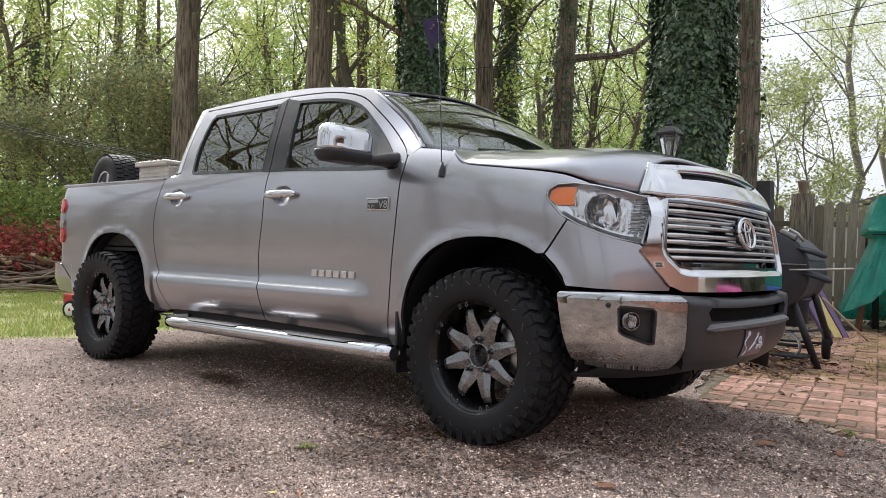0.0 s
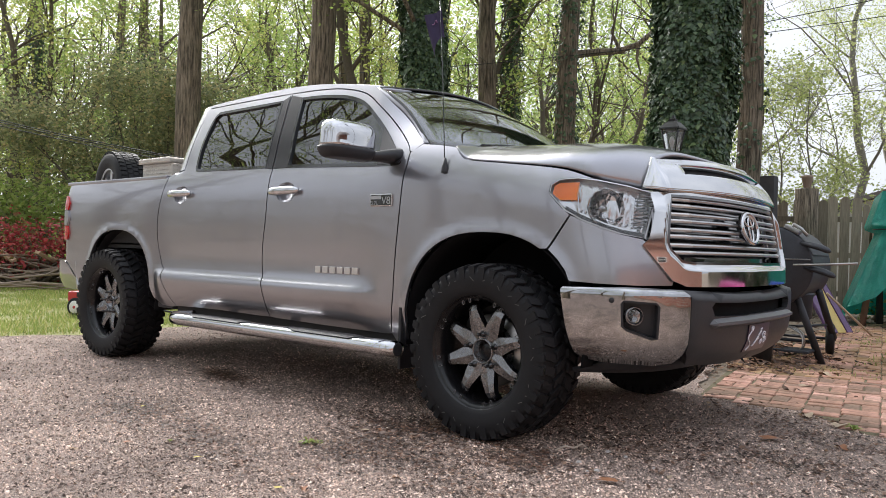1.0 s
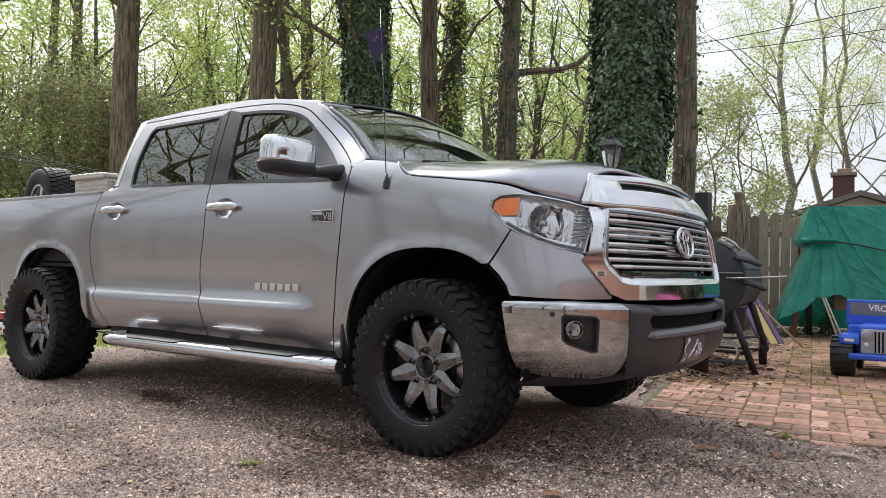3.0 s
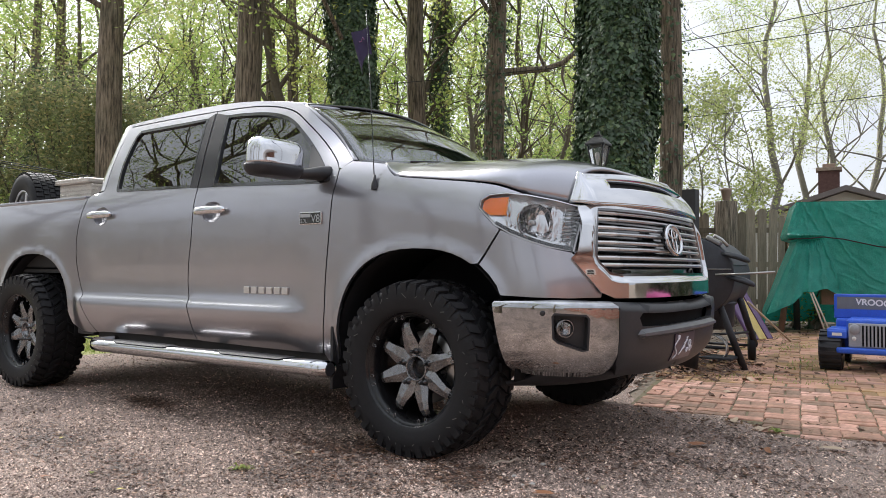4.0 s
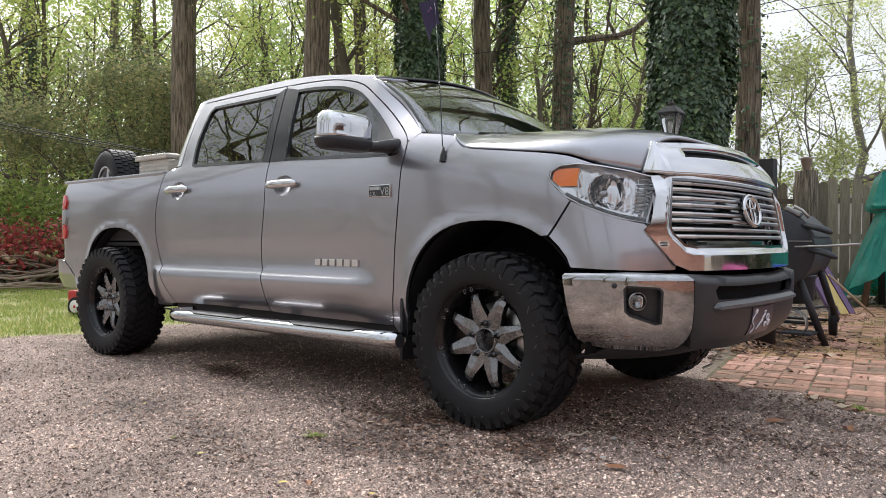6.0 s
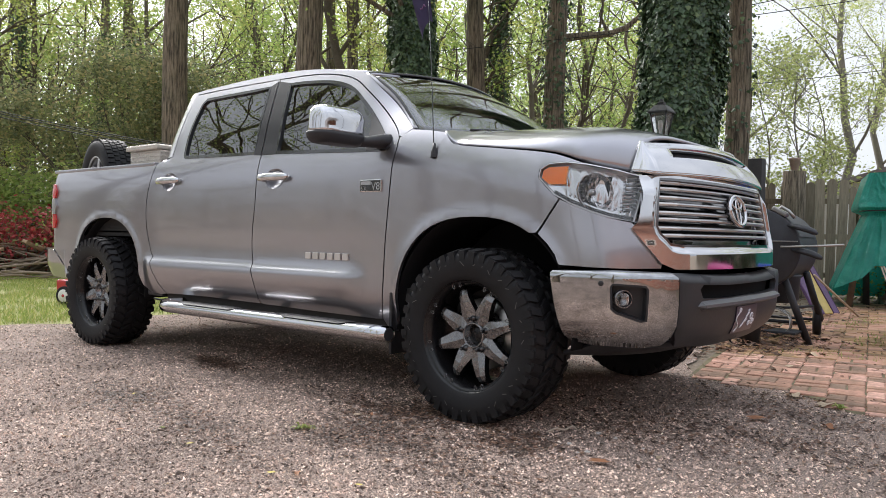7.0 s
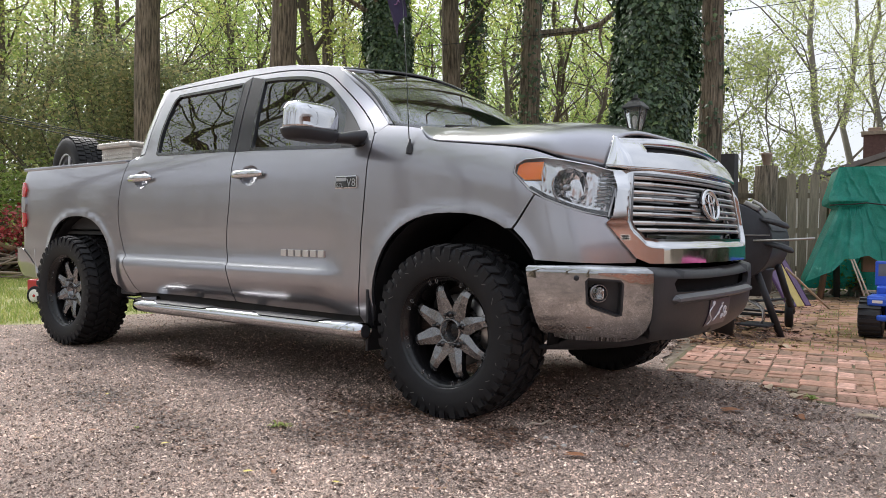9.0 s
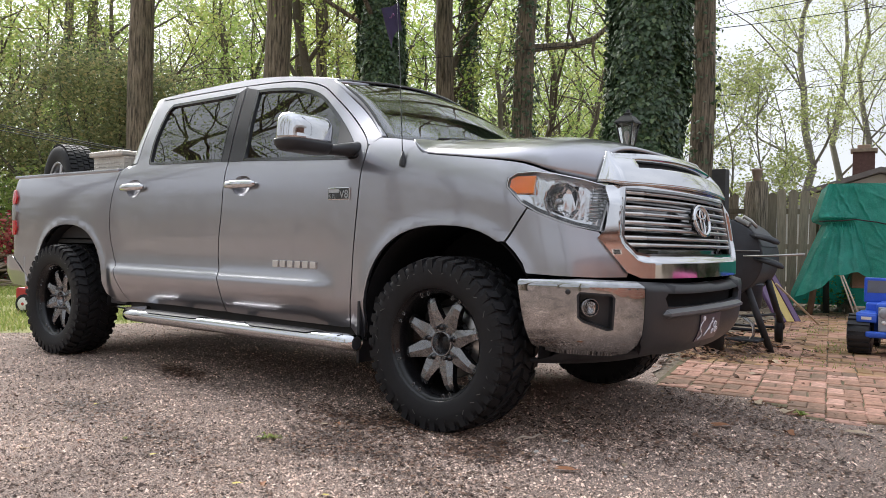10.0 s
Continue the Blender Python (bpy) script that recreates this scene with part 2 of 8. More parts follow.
def inside(px, py, poly):
    q = np.zeros(len(px), bool)
    a = np.asarray(poly)
    b = np.roll(a, -1, 0)
    for (x0, y0), (x1, y1) in zip(a, b):
        if y0 != y1:
            q ^= ((y0 > py) != (y1 > py)) & (px < (x1 - x0) * (py - y0) / (y1 - y0) + x0)
    return q


class Laid(list):
    """Vertices laid on a known surface, with its true normals."""
    normals = ()


def sheet(outline, fmap, hint, step=0.03, thick=0.012, holes=()):
    """A curved panel: a flat outline laid on the surface fmap, its edges turned inwards by thick. Returns verts, faces, smooth flags."""
    loops = [even(outline, step)] + [even(h, step) for h in holes]
    pts, edges = [], []
    for lp in loops:
        n0 = len(pts)
        pts += lp
        edges += [(n0 + i, n0 + (i + 1) % len(lp)) for i in range(len(lp))]
    nb = len(pts)
    xs, ys = [p[0] for p in loops[0]], [p[1] for p in loops[0]]
    gx, gy = np.meshgrid(np.arange(min(xs), max(xs), step), np.arange(min(ys), max(ys), step))
    gx, gy = gx.ravel(), gy.ravel()
    ok = inside(gx, gy, loops[0])
    for h in loops[1:]:
        ok &= ~inside(gx, gy, h)
    gx, gy = gx[ok], gy[ok]
    edge = np.asarray(pts)
    near = np.array([np.min((edge[:, 0] - x) ** 2 + (edge[:, 1] - y) ** 2) for x, y in zip(gx, gy)]) if len(gx) else np.zeros(0)
    keep = near > (0.55 * step) ** 2
    pts += list(zip(gx[keep].tolist(), gy[keep].tolist()))
    co, _, tri, *_ = delaunay_2d_cdt([Vector(p) for p in pts], edges, [], 0, 1e-6)
    cen = np.array([np.mean([co[i] for i in t], axis=0) for t in tri])
    ok = inside(cen[:, 0], cen[:, 1], loops[0])
    for h in loops[1:]:
        ok &= ~inside(cen[:, 0], cen[:, 1], h)
    tri = [tuple(t) for t, k in zip(tri, ok) if k]
    v3 = [Vector(fmap(c[0], c[1])) for c in co]
    e = 1e-3
    nor = []
    for c in co:
        du = Vector(fmap(c[0] + e, c[1])) - Vector(fmap(c[0] - e, c[1]))
        dv = Vector(fmap(c[0], c[1] + e)) - Vector(fmap(c[0], c[1] - e))
        n = du.cross(dv)
        nor.append(n.normalized() if n.length > 0 else Vector(hint))
    if sum(n.dot(Vector(hint)) for n in nor) < 0:
        nor = [-n for n in nor]
    faces, count = [], {}
    for t in tri:
        a, b, c = (v3[i] for i in t)
        if (b - a).cross(c - a).dot(nor[t[0]]) < 0:
            t = t[::-1]
        faces.append(t)
        for i in range(3):
            count.setdefault(frozenset((t[i], t[(i + 1) % 3])), []).append((t[i], t[(i + 1) % 3]))
    flags = [True] * len(faces)
    verts = Laid(v3)
    verts.normals = nor
    if thick:
        twin = {}

        def pair(i):
            if i not in twin:
                twin[i] = len(verts)
                verts.append(v3[i])
                verts.append(v3[i] - nor[i] * thick)
            return twin[i]
        for key, ab in count.items():
            if len(ab) == 1:
                a, b = pair(ab[0][0]), pair(ab[0][1])
                faces.append((a, a + 1, b + 1, b))
                flags.append(False)
    return verts, faces, flags


def mirrored(fmap):
    return lambda u, v: (lambda p: (p[0], -p[1], p[2]))(fmap(u, v))


def panel(name, outline, fmap, hint, material, parent, step=0.03, thick=0.012, holes=(), both=True, label=""):
    """A panel on the truck's near side, and its mirror image on the far side."""
    made = []
    for side_ in ((0, 1) if both else (0,)):
        f = mirrored(fmap) if side_ else fmap
        h = (hint[0], -hint[1], hint[2]) if side_ else hint
        v, fa, fl = sheet(outline, f, h, step, thick, holes)
        made.append(place(name, poly_mesh(name, v, fa, material, fl), parent, label))
    return made


def grid_arrays(f, nu, nv):
    verts = [f(i / nu, j / nv) for i in range(nu + 1) for j in range(nv + 1)]
    faces = [(i * (nv + 1) + j, (i + 1) * (nv + 1) + j, (i + 1) * (nv + 1) + j + 1, i * (nv + 1) + j + 1) for i in range(nu) for j in range(nv)]
    return verts, faces


def shell(name, f, nu, nv, material, parent, thick=0.02, label="", flip=False):
    """A curved sheet f(u, v), u and v from 0 to 1, with thickness."""
    v, fa = grid_arrays(f, nu, nv)
    if flip:
        fa = [q[::-1] for q in fa]
    bm = bmesh.new()
    vs = [bm.verts.new(p) for p in v]
    for q in fa:
        bm.faces.new([vs[i] for i in q])
    bm.normal_update()
    bmesh.ops.solidify(bm, geom=bm.faces[:], thickness=thick)
    ob = part(name, bm, material, parent, label, True)
    return ob

# ================= the pickup truck: front axle at x = 0, driving towards +x, near side at -y =================
BASE = curve1([0.38, 0.46, 0.54, 0.62, 0.80, 0.95, 1.10, 1.20, 1.28, 1.36, 1.42, 1.46, 1.60, 1.75, 1.85, 2.0],
              [0.895, 0.922, 0.944, 0.952, 0.951, 0.955, 0.958, 0.956, 0.948, 0.930, 0.908, 0.892, 0.842, 0.779, 0.735, 0.665])
LEDGE = curve1([0.42, 0.54, 0.62, 0.655, 0.675, 0.71, 0.73, 0.78], [0.0, 0.020, 0.034, 0.037, 0.034, 0.010, 0.003, 0.0])
HOODLINE = curve1([-0.60, -0.49, -0.26, -0.22, -0.17, 0.06, 0.38, 0.50, 0.55, 0.72], [1.47, 1.475, 1.44, 1.405, 1.372, 1.342, 1.30, 1.262, 1.243, 1.20])
SHOULDER = curve1([-0.80, -0.50, -0.20, 0.06, 0.30, 0.50, 0.72], [1.500, 1.478, 1.440, 1.385, 1.335, 1.280, 1.215])
PLAN = curve1([0.05, 0.30, 0.45, 0.58, 0.68, 0.745, 0.80, 0.86], [0.0, 0.002, 0.014, 0.052, 0.122, 0.212, 0.33, 0.50])


def arch_gap(x, z, cx, half, top, mid=0.50):
    """How far a point lies outside the wheel opening, as a share of its size."""
    r = (abs(x - cx) / half) ** 2.4 + (max(z - mid, 0) / (top - mid)) ** 2.4
    return r ** (1 / 2.4) - 1


def half_width(x, z):
    y = BASE(z)
    y += LEDGE(z) * smoothstep(-0.72, -0.95, x) * smoothstep(-3.10, -2.94, x)
    if x > -0.95:
        w = smoothstep(-0.95, -0.45, x)
        t = max(0.0, (z - SHOULDER(x) + 0.24) / 0.24)
        fender = 0.957 - 0.075 * t ** 2.3 - 0.03 * smoothstep(0.62, 0.40, z)
        y = y * (1 - w) + fender * w
        if x > 0.05:
            y -= PLAN(x - 0.06 * smoothstep(1.10, 0.76, z))
    for cx, half, top in ((-0.01, 0.515, 1.003), (-3.62, 0.505, 1.003)):
        d = arch_gap(x, z, cx, half, top)
        y += 0.011 * math.exp(-(max(d, 0) / 0.07) ** 2) * smoothstep(0.42, 0.55, z)
    if x < -4.50:
        y -= 0.095 * ((-4.50 - x) / 0.155) ** 2
    if z > 1.42 and x < -2.78:
        y -= 0.07 * ((-2.78 - x) / 0.18) ** 2
    return y


def flank(x, z, out=0.0):
    return (x, -half_width(x, z) - out, z)


def proud(out):
    return lambda x, z: flank(x, z, out)


def arch_line(cx, half, top, z_end, z_start, n=26, mid=0.50):
    """The wheel opening's edge from its front foot over the top to its rear foot."""
    pts = []
    for i in range(n + 1):
        a = math.pi * i / n
        c, s = math.cos(a), math.sin(a)
        pts.append((cx + half * math.copysign(abs(c) ** (2 / 2.4), c), mid + (top - mid) * abs(s) ** (2 / 2.4)))
    return [(pts[0][0] + 0.012, z_start)] + pts + [(pts[-1][0] - 0.03, z_end)]


truck = thing("pickup_truck", "silver four-door pickup truck with chrome trim, parked on gravel", "pickup truck")
OUT = (0, -1, 0)

# outlines on the flank, as (along, height)
front_seam = bend([(-0.556, 1.426), (-0.553, 1.356), (-0.569, 1.265), (-0.591, 1.053), (-0.612, 0.841), (-0.622, 0.63), (-0.645, 0.450)], 4)
mid_seam = bend([(-1.733, 1.395), (-1.736, 1.125), (-1.768, 0.911), (-1.768, 0.768), (-1.722, 0.628), (-1.712, 0.54), (-1.705, 0.462)], 4)
bed_seam = bend([(-2.955, 1.392), (-2.990, 1.263), (-3.022, 1.138), (-3.034, 1.013), (-3.018, 0.889), (-2.972, 0.765), (-2.936, 0.72), (-2.925, 0.676), (-2.879, 0.584), (-2.837, 0.504), (-2.795, 0.455)], 3)
door_top = bend([(-2.755, 1.912), (-2.33, 1.920), (-1.832, 1.919), (-1.546, 1.913), (-1.326, 1.894), (-1.102, 1.842), (-0.944, 1.753), (-0.713, 1.577), (-0.596, 1.480), (-0.556, 1.426)], 4)
pillar_seam = [(-1.733, 1.395), (-1.775, 1.65), (-1.822, 1.918)]
roof_line = bend([(-2.955, 1.43), (-2.965, 1.65), (-2.950, 1.80), (-2.90, 1.885), (-2.805, 1.932), (-2.335, 1.958), (-1.844, 1.968), (-1.493, 1.948), (-1.162, 1.902), (-1.00, 1.860), (-0.825, 1.733), (-0.638, 1.595), (-0.489, 1.479)], 4)
G = 0.004  # half a shut line


def shifted(line, dx, dz=0.0):
    return [(x + dx, z + dz) for x, z in line]


front_window = bend([(-1.591, 1.397), (-1.648, 1.636), (-1.695, 1.878)], 2) + bend([(-1.695, 1.878), (-1.526, 1.873), (-1.305, 1.851), (-1.165, 1.820), (-1.046, 1.771), (-0.909, 1.673), (-0.765, 1.548), (-0.636, 1.424), (-0.603, 1.386), (-0.617, 1.364), (-0.666, 1.360)], 4)[1:]
rear_window = bend([(-2.60, 1.418), (-2.634, 1.447), (-2.663, 1.61), (-2.652, 1.80), (-2.615, 1.858), (-2.54, 1.870), (-1.885, 1.878)], 3) + [(-1.845, 1.64), (-1.811, 1.404)]


def inset(loop, d):
    """The loop drawn in by d towards its inside."""
    n, area = len(loop), sum(a[0] * b[1] - b[0] * a[1] for a, b in zip(loop, loop[1:] + loop[:1]))
    s = 1 if area > 0 else -1
    out = []
    for i, p in enumerate(loop):
        a, b = Vector(loop[i - 1]), Vector(loop[(i + 1) % n])
        t = (b - a).normalized()
        out.append((p[0] - s * t.y * d, p[1] + s * t.x * d))
    return out


# doors, each with its window, trim, handle
def cup_outline(x, z, grow=0.0):
    """The rounded cross of a handle's cup."""
    return [(x + (0.082 + grow) * math.copysign(abs(math.cos(a)) ** 0.75, math.cos(a)), z + (0.062 + grow) * math.copysign(abs(math.sin(a)) ** 0.75, math.sin(a))) for a in (2 * math.pi * i / 28 for i in range(28))]


def door(name, outline, window, cup, label):
    made = panel(name, outline, flank, OUT, SILVER, truck, 0.035, 0.02, [inset(window, 0.004), cup_outline(*cup)])
    for k, d in enumerate(made):
        f = flank if k == 0 else mirrored(flank)
        hint = (0, -1 if k == 0 else 1, 0)
        sgn = -1 if k == 0 else 1
        ring = lambda x, z: (lambda p: (p[0], p[1] + sgn * 0.004, p[2]))(f(x, z))
        deep = lambda x, z: (lambda p: (p[0], p[1] - sgn * 0.010, p[2]))(f(x, z))
        v, fa, fl = sheet(window, ring, hint, 0.05, 0.02, [inset(window, 0.020)])
        place("window_trim", poly_mesh("window_trim", v, fa, GLOSS_BLACK, fl), d, "black window seal")
        v, fa, fl = sheet(inset(window, 0.012), deep, hint, 0.05, 0.004)
        place("window_pane", poly_mesh("window_pane", v, fa, TINT, fl), d, "dark tinted window glass")
        tagged(d, label)
    return made


front_outline = shifted(front_seam, -G) + [(-0.70, 0.446), (-1.20, 0.450), (-1.65, 0.458)] + shifted(mid_seam[::-1], G) + shifted(pillar_seam[1:], G) + [(x, z - G) for x, z in door_top if x > -1.80]
rear_outline = shifted(mid_seam, -G) + [(-1.80, 0.460), (-2.27, 0.466), (-2.72, 0.460)] + shifted(bed_seam[::-1], G) + [(-2.90, 1.415), (-2.775, 1.435), (-2.785, 1.60), (-2.790, 1.76), (-2.765, 1.895)] + [(x, z - G) for x, z in door_top if x < -1.84] + shifted(pillar_seam[:0:-1], -G)
front_doors = door("front_door", front_outline, front_window, (-1.555, 1.240), "silver front door with chrome handle and dark window")
rear_doors = door("rear_door", rear_outline, rear_window, (-2.735, 1.255), "silver rear door with chrome handle and dark window")

# satin black film over the middle pillar
for d, line in ((front_doors, [(-1.593, 1.397), (-1.650, 1.636), (-1.697, 1.880), (-1.815, 1.905), (-1.770, 1.65), (-1.728, 1.397)]),
                (rear_doors, [(-1.738, 1.397), (-1.781, 1.65), (-1.828, 1.905), (-1.883, 1.880), (-1.843, 1.64), (-1.809, 1.402)])):
    for k, ob in enumerate(d):
        f = proud(0.003) if k == 0 else mirrored(proud(0.003))
        v, fa, fl = sheet(line, f, (0, -1 if k == 0 else 1, 0), 0.05, 0.003)
        place("pillar_cover", poly_mesh("pillar_cover", v, fa, PILLAR, fl), ob, "satin black pillar cover")


def handle(ob, x, z, sgn):
    """Chrome pull handle over an oval dished cup."""
    y = sgn * half_width(x, z)
    cup = cup_outline(x, z - 0.003, 0.002)
    f = lambda u, w: (u, sgn * (half_width(u, w) - 0.001 - 0.026 * max(0, 1 - ((u - x) / 0.084) ** 2 - ((w - z + 0.003) / 0.064) ** 2) ** 0.6), w)
    v, fa, fl = sheet(cup, f, (0, sgn, 0), 0.010, 0.0)
    place("handle_cup", poly_mesh("handle_cup", v, fa, SILVER, fl), ob, "dished silver handle cup")
    pts, rad = [], []
    for i in range(13):
        t = i / 12
        pts.append((x - 0.145 + 0.285 * t, y + sgn * (0.012 + 0.030 * math.sin(math.pi * t) ** 0.5), z + 0.004))
        rad.append(0.021 + 0.004 * math.sin(math.pi * t) if 0 < i < 12 else 0.017)
    tube("door_handle", pts, rad, CHROME, ob, 14, "chrome door handle", (0.62, 1.0))


for d, x, z in ((front_doors, -1.555, 1.243), (rear_doors, -2.735, 1.258)):
    handle(d[0], x, z, -1)
    handle(d[1], x, z, 1)

BADGE = mat("bright_badge_metal", (0.62, 0.61, 0.60), 0.28, 0.8)
# badges on the front doors: a name in plain blocks, an engine badge
for sgn, ob in ((-1, front_doors[0]), (1, front_doors[1])):
    for i in range(6):
        x0 = -1.250 + i * 0.0625
        y = half_width(x0, 0.775)
        b = box_bm(x0, x0 + 0.047, -0.006, 0.006, 0.758, 0.797, 0.003)
        bmesh.ops.translate(b, verts=b.verts, vec=(0, sgn * (y + 0.005), 0))
        part("badge_block", b, BADGE, ob, "small chrome badge block")
    y = sgn * (half_width(-0.72, 1.17) + 0.004)
    badge = part("engine_badge", box_bm(-0.800, -0.635, y - 0.006, y + 0.006, 1.138, 1.208, 0.006), CHROME, ob, "chrome engine badge")
    face = y + sgn * 0.0075
    part("badge_field", box_bm(-0.793, -0.642, min(y, face), max(y, face), 1.144, 1.202, 0.0), GLOSS_BLACK, badge)
    face2 = y + sgn * 0.0088
    part("badge_bar", box_bm(-0.788, -0.712, min(y, face2), max(y, face2), 1.178, 1.197, 0.0), SATIN, badge)
    for body, xx, zz, size, material in (("5.7L", -0.787, 1.148, 0.030, SATIN), ("V8", -0.708, 1.150, 0.060, SATIN)):
        cu = bpy.data.curves.new("badge_letters", "FONT")
        cu.body, cu.size, cu.extrude = body, size, 0.001
        cu.materials.append(material)
        tx = new("badge_letters", cu)
        tx.parent = badge
        tx.matrix_local = pose(xx if sgn < 0 else -1.435 - xx, face + sgn * 0.001, zz, 90, 0, 0 if sgn < 0 else 180)

# front fender, bedside, roof sides
headlight = [(0.345, 1.185), (0.347, 1.222), (0.382, 1.246), (0.46, 1.252), (0.55, 1.240), (0.66, 1.215), (0.748, 1.185), (0.738, 0.985), (0.66, 1.005), (0.59, 1.030), (0.50, 1.066), (0.425, 1.108)]
arch_f = arch_line(-0.01, 0.515, 1.003, 0.34, 0.50)
fender_outline = ([(-0.552, 1.430), (-0.489, 1.472), (-0.38, 1.460), (-0.265, 1.441)]
                  + [(x, HOODLINE(x) - 0.003) for x in (-0.24, -0.22, -0.20, -0.18, -0.16, -0.12, -0.05, 0.06, 0.15, 0.25, 0.34, 0.40, 0.45, 0.50, 0.53)]
                  + [(0.548, 1.246), (0.46, 1.257), (0.380, 1.251), (0.341, 1.225), (0.339, 1.183), (0.418, 1.103), (0.448, 1.084), (0.345, 0.930)]
                  + [p for p in arch_f[1:] if p[0] < 0.325] + [(-0.60, 0.40)] + shifted(front_seam[::-1], G))
panel("front_fender", fender_outline, flank, OUT, SILVER, truck, 0.03, 0.02)
fascia = [(0.456, 1.080), (0.50, 1.060), (0.59, 1.024), (0.66, 0.999), (0.735, 0.979), (0.745, 0.965), (0.79, 0.90), (0.835, 0.80), (0.832, 0.778), (0.74, 0.776), (0.60, 0.780), (0.47, 0.786), (0.462, 0.79), (0.445, 0.83), (0.405, 0.880), (0.355, 0.925)]
panel("front_fascia", fascia, flank, OUT, SILVER, truck, 0.025, 0.02, label="silver front fascia corner")
arch_r = arch_line(-3.62, 0.505, 1.003, 0.52, 0.47)
tail_edge = bend([(-4.652, 1.385), (-4.655, 1.20), (-4.655, 0.90), (-4.650, 0.745)], 3)
bed_outline = shifted(bed_seam, -G) + [(-2.86, 0.447), (-2.985, 0.452)] + [(x if z > 0.56 else x + 0.05 * (0.56 - z) / 0.1, z) for x, z in arch_r[1:-1]] + [(-4.17, 0.56), (-4.22, 0.52), (-4.40, 0.66), (-4.52, 0.735)] + tail_edge[::-1] + [(-4.62, 1.402), (-4.2, 1.402), (-3.6, 1.400), (-3.1, 1.402)]
panel("bedside", bed_outline, flank, OUT, SILVER, truck, 0.035, 0.02, label="silver cargo bed side with flared arch")
frame_outline = roof_line + [(-0.540, 1.436)] + [(x, z + G) for x, z in door_top[-2::-1]] + [(-2.797, 1.76), (-2.792, 1.60), (-2.782, 1.44)]
panel("cab_pillar_frame", frame_outline, flank, OUT, SILVER, truck, 0.03, 0.03, label="silver cab side frame and pillars")

# roof, cab back, hood
edge_x = [p[0] for p in roof_line if -2.91 <= p[0] <= -1.0 and p[1] > 1.85]
edge_z = [p[1] for p in roof_line if -2.91 <= p[0] <= -1.0 and p[1] > 1.85]
ROOFEDGE = curve1(edge_x, edge_z)


def roof_at(u, v):
    w = 2 * v - 1
    x = -2.90 + u * 1.90 + u * 0.10 * (1 - w * w)
    ze = ROOFEDGE(-2.90 + u * 1.90)
    ye = half_width(-2.90 + u * 1.90, ze)
    return (x, ye * w, ze + 0.035 * (1 - w ** 4) - 0.02 * (1 - w * w) * u ** 4)


shell("roof", roof_at, 24, 16, SILVER, truck, 0.02)


panel("cab_back", [(-0.80, 0.60), (0.80, 0.60), (0.80, 1.42), (0.66, 1.87), (-0.66, 1.87), (-0.80, 1.42)], lambda y, z: (-2.935, y, z), (-1, 0, 0), SILVER, truck, 0.2, 0.02,
      [[(-0.62, 1.47), (0.62, 1.47), (0.56, 1.80), (-0.56, 1.80)]], both=False)
panel("rear_screen", [(-0.63, 1.46), (0.63, 1.46), (0.57, 1.81), (-0.57, 1.81)], lambda y, z: (-2.929, y, z), (-1, 0, 0), TINT, truck, 0.2, 0.004, both=False, label="dark tinted rear window")
CROWN = curve1([-0.40, 0.20, 0.40, 0.66, 0.80], [1.492, 1.486, 1.470, 1.432, 1.385])
HOODHALF = curve1([-0.50, -0.30, -0.20, -0.10, 0.06, 0.20, 0.34, 0.48, 0.56, 0.64, 0.72], [half_width(q, HOODLINE(q)) - 0.006 for q in (-0.50, -0.30, -0.20, -0.10, 0.06, 0.20, 0.34)] + [0.866, 0.815, 0.745, 0.680])


def hood_at(u, v):
    w = 2 * v - 1
    rear = -0.20 - 0.06 * abs(w) ** 3
    front = 0.80 - 0.10 * w * w
    x = rear + (front - rear) * u
    half = HOODHALF(x) if x < 0.72 else HOODHALF(0.72)
    edge, top = HOODLINE(x) + 0.006, CROWN(x)
    ridge = 0.007 * math.exp(-((abs(w) - 0.66) / 0.07) ** 2)
    p = 3.2 + 2.8 * smoothstep(0.2, 0.72, x)
    return (x, half * w, edge + (top - edge) * max(0.0, 1 - abs(w) ** p) ** (0.75 - 0.32 * smoothstep(0.0, 0.65, x)) + ridge * (1 - u))


shell("hood", lambda u, v: hood_at(u, 0.5 - 0.5 * math.cos(math.pi * v)), 44, 56, SILVER, truck, 0.02, "silver hood with raised centre")

# windscreen with dark surround, wiper cowl
def screen_at(u, v, grow=1.0, out=0.0):
    w = (2 * v - 1) * grow
    t = u
    xb, zb = -0.235 - 0.262 * w * w, 1.462 + 0.012 * w * w
    xt, zt = -0.905 - 0.115 * w * w, 1.905 - 0.045 * w * w
    yb, yt = 0.850 * w, 0.705 * w
    bulge = 0.03 * math.sin(math.pi * t)
    return (xb + (xt - xb) * t + bulge + out, yb + (yt - yb) * t, zb + (zt - zb) * t + bulge * 1.1 + out)


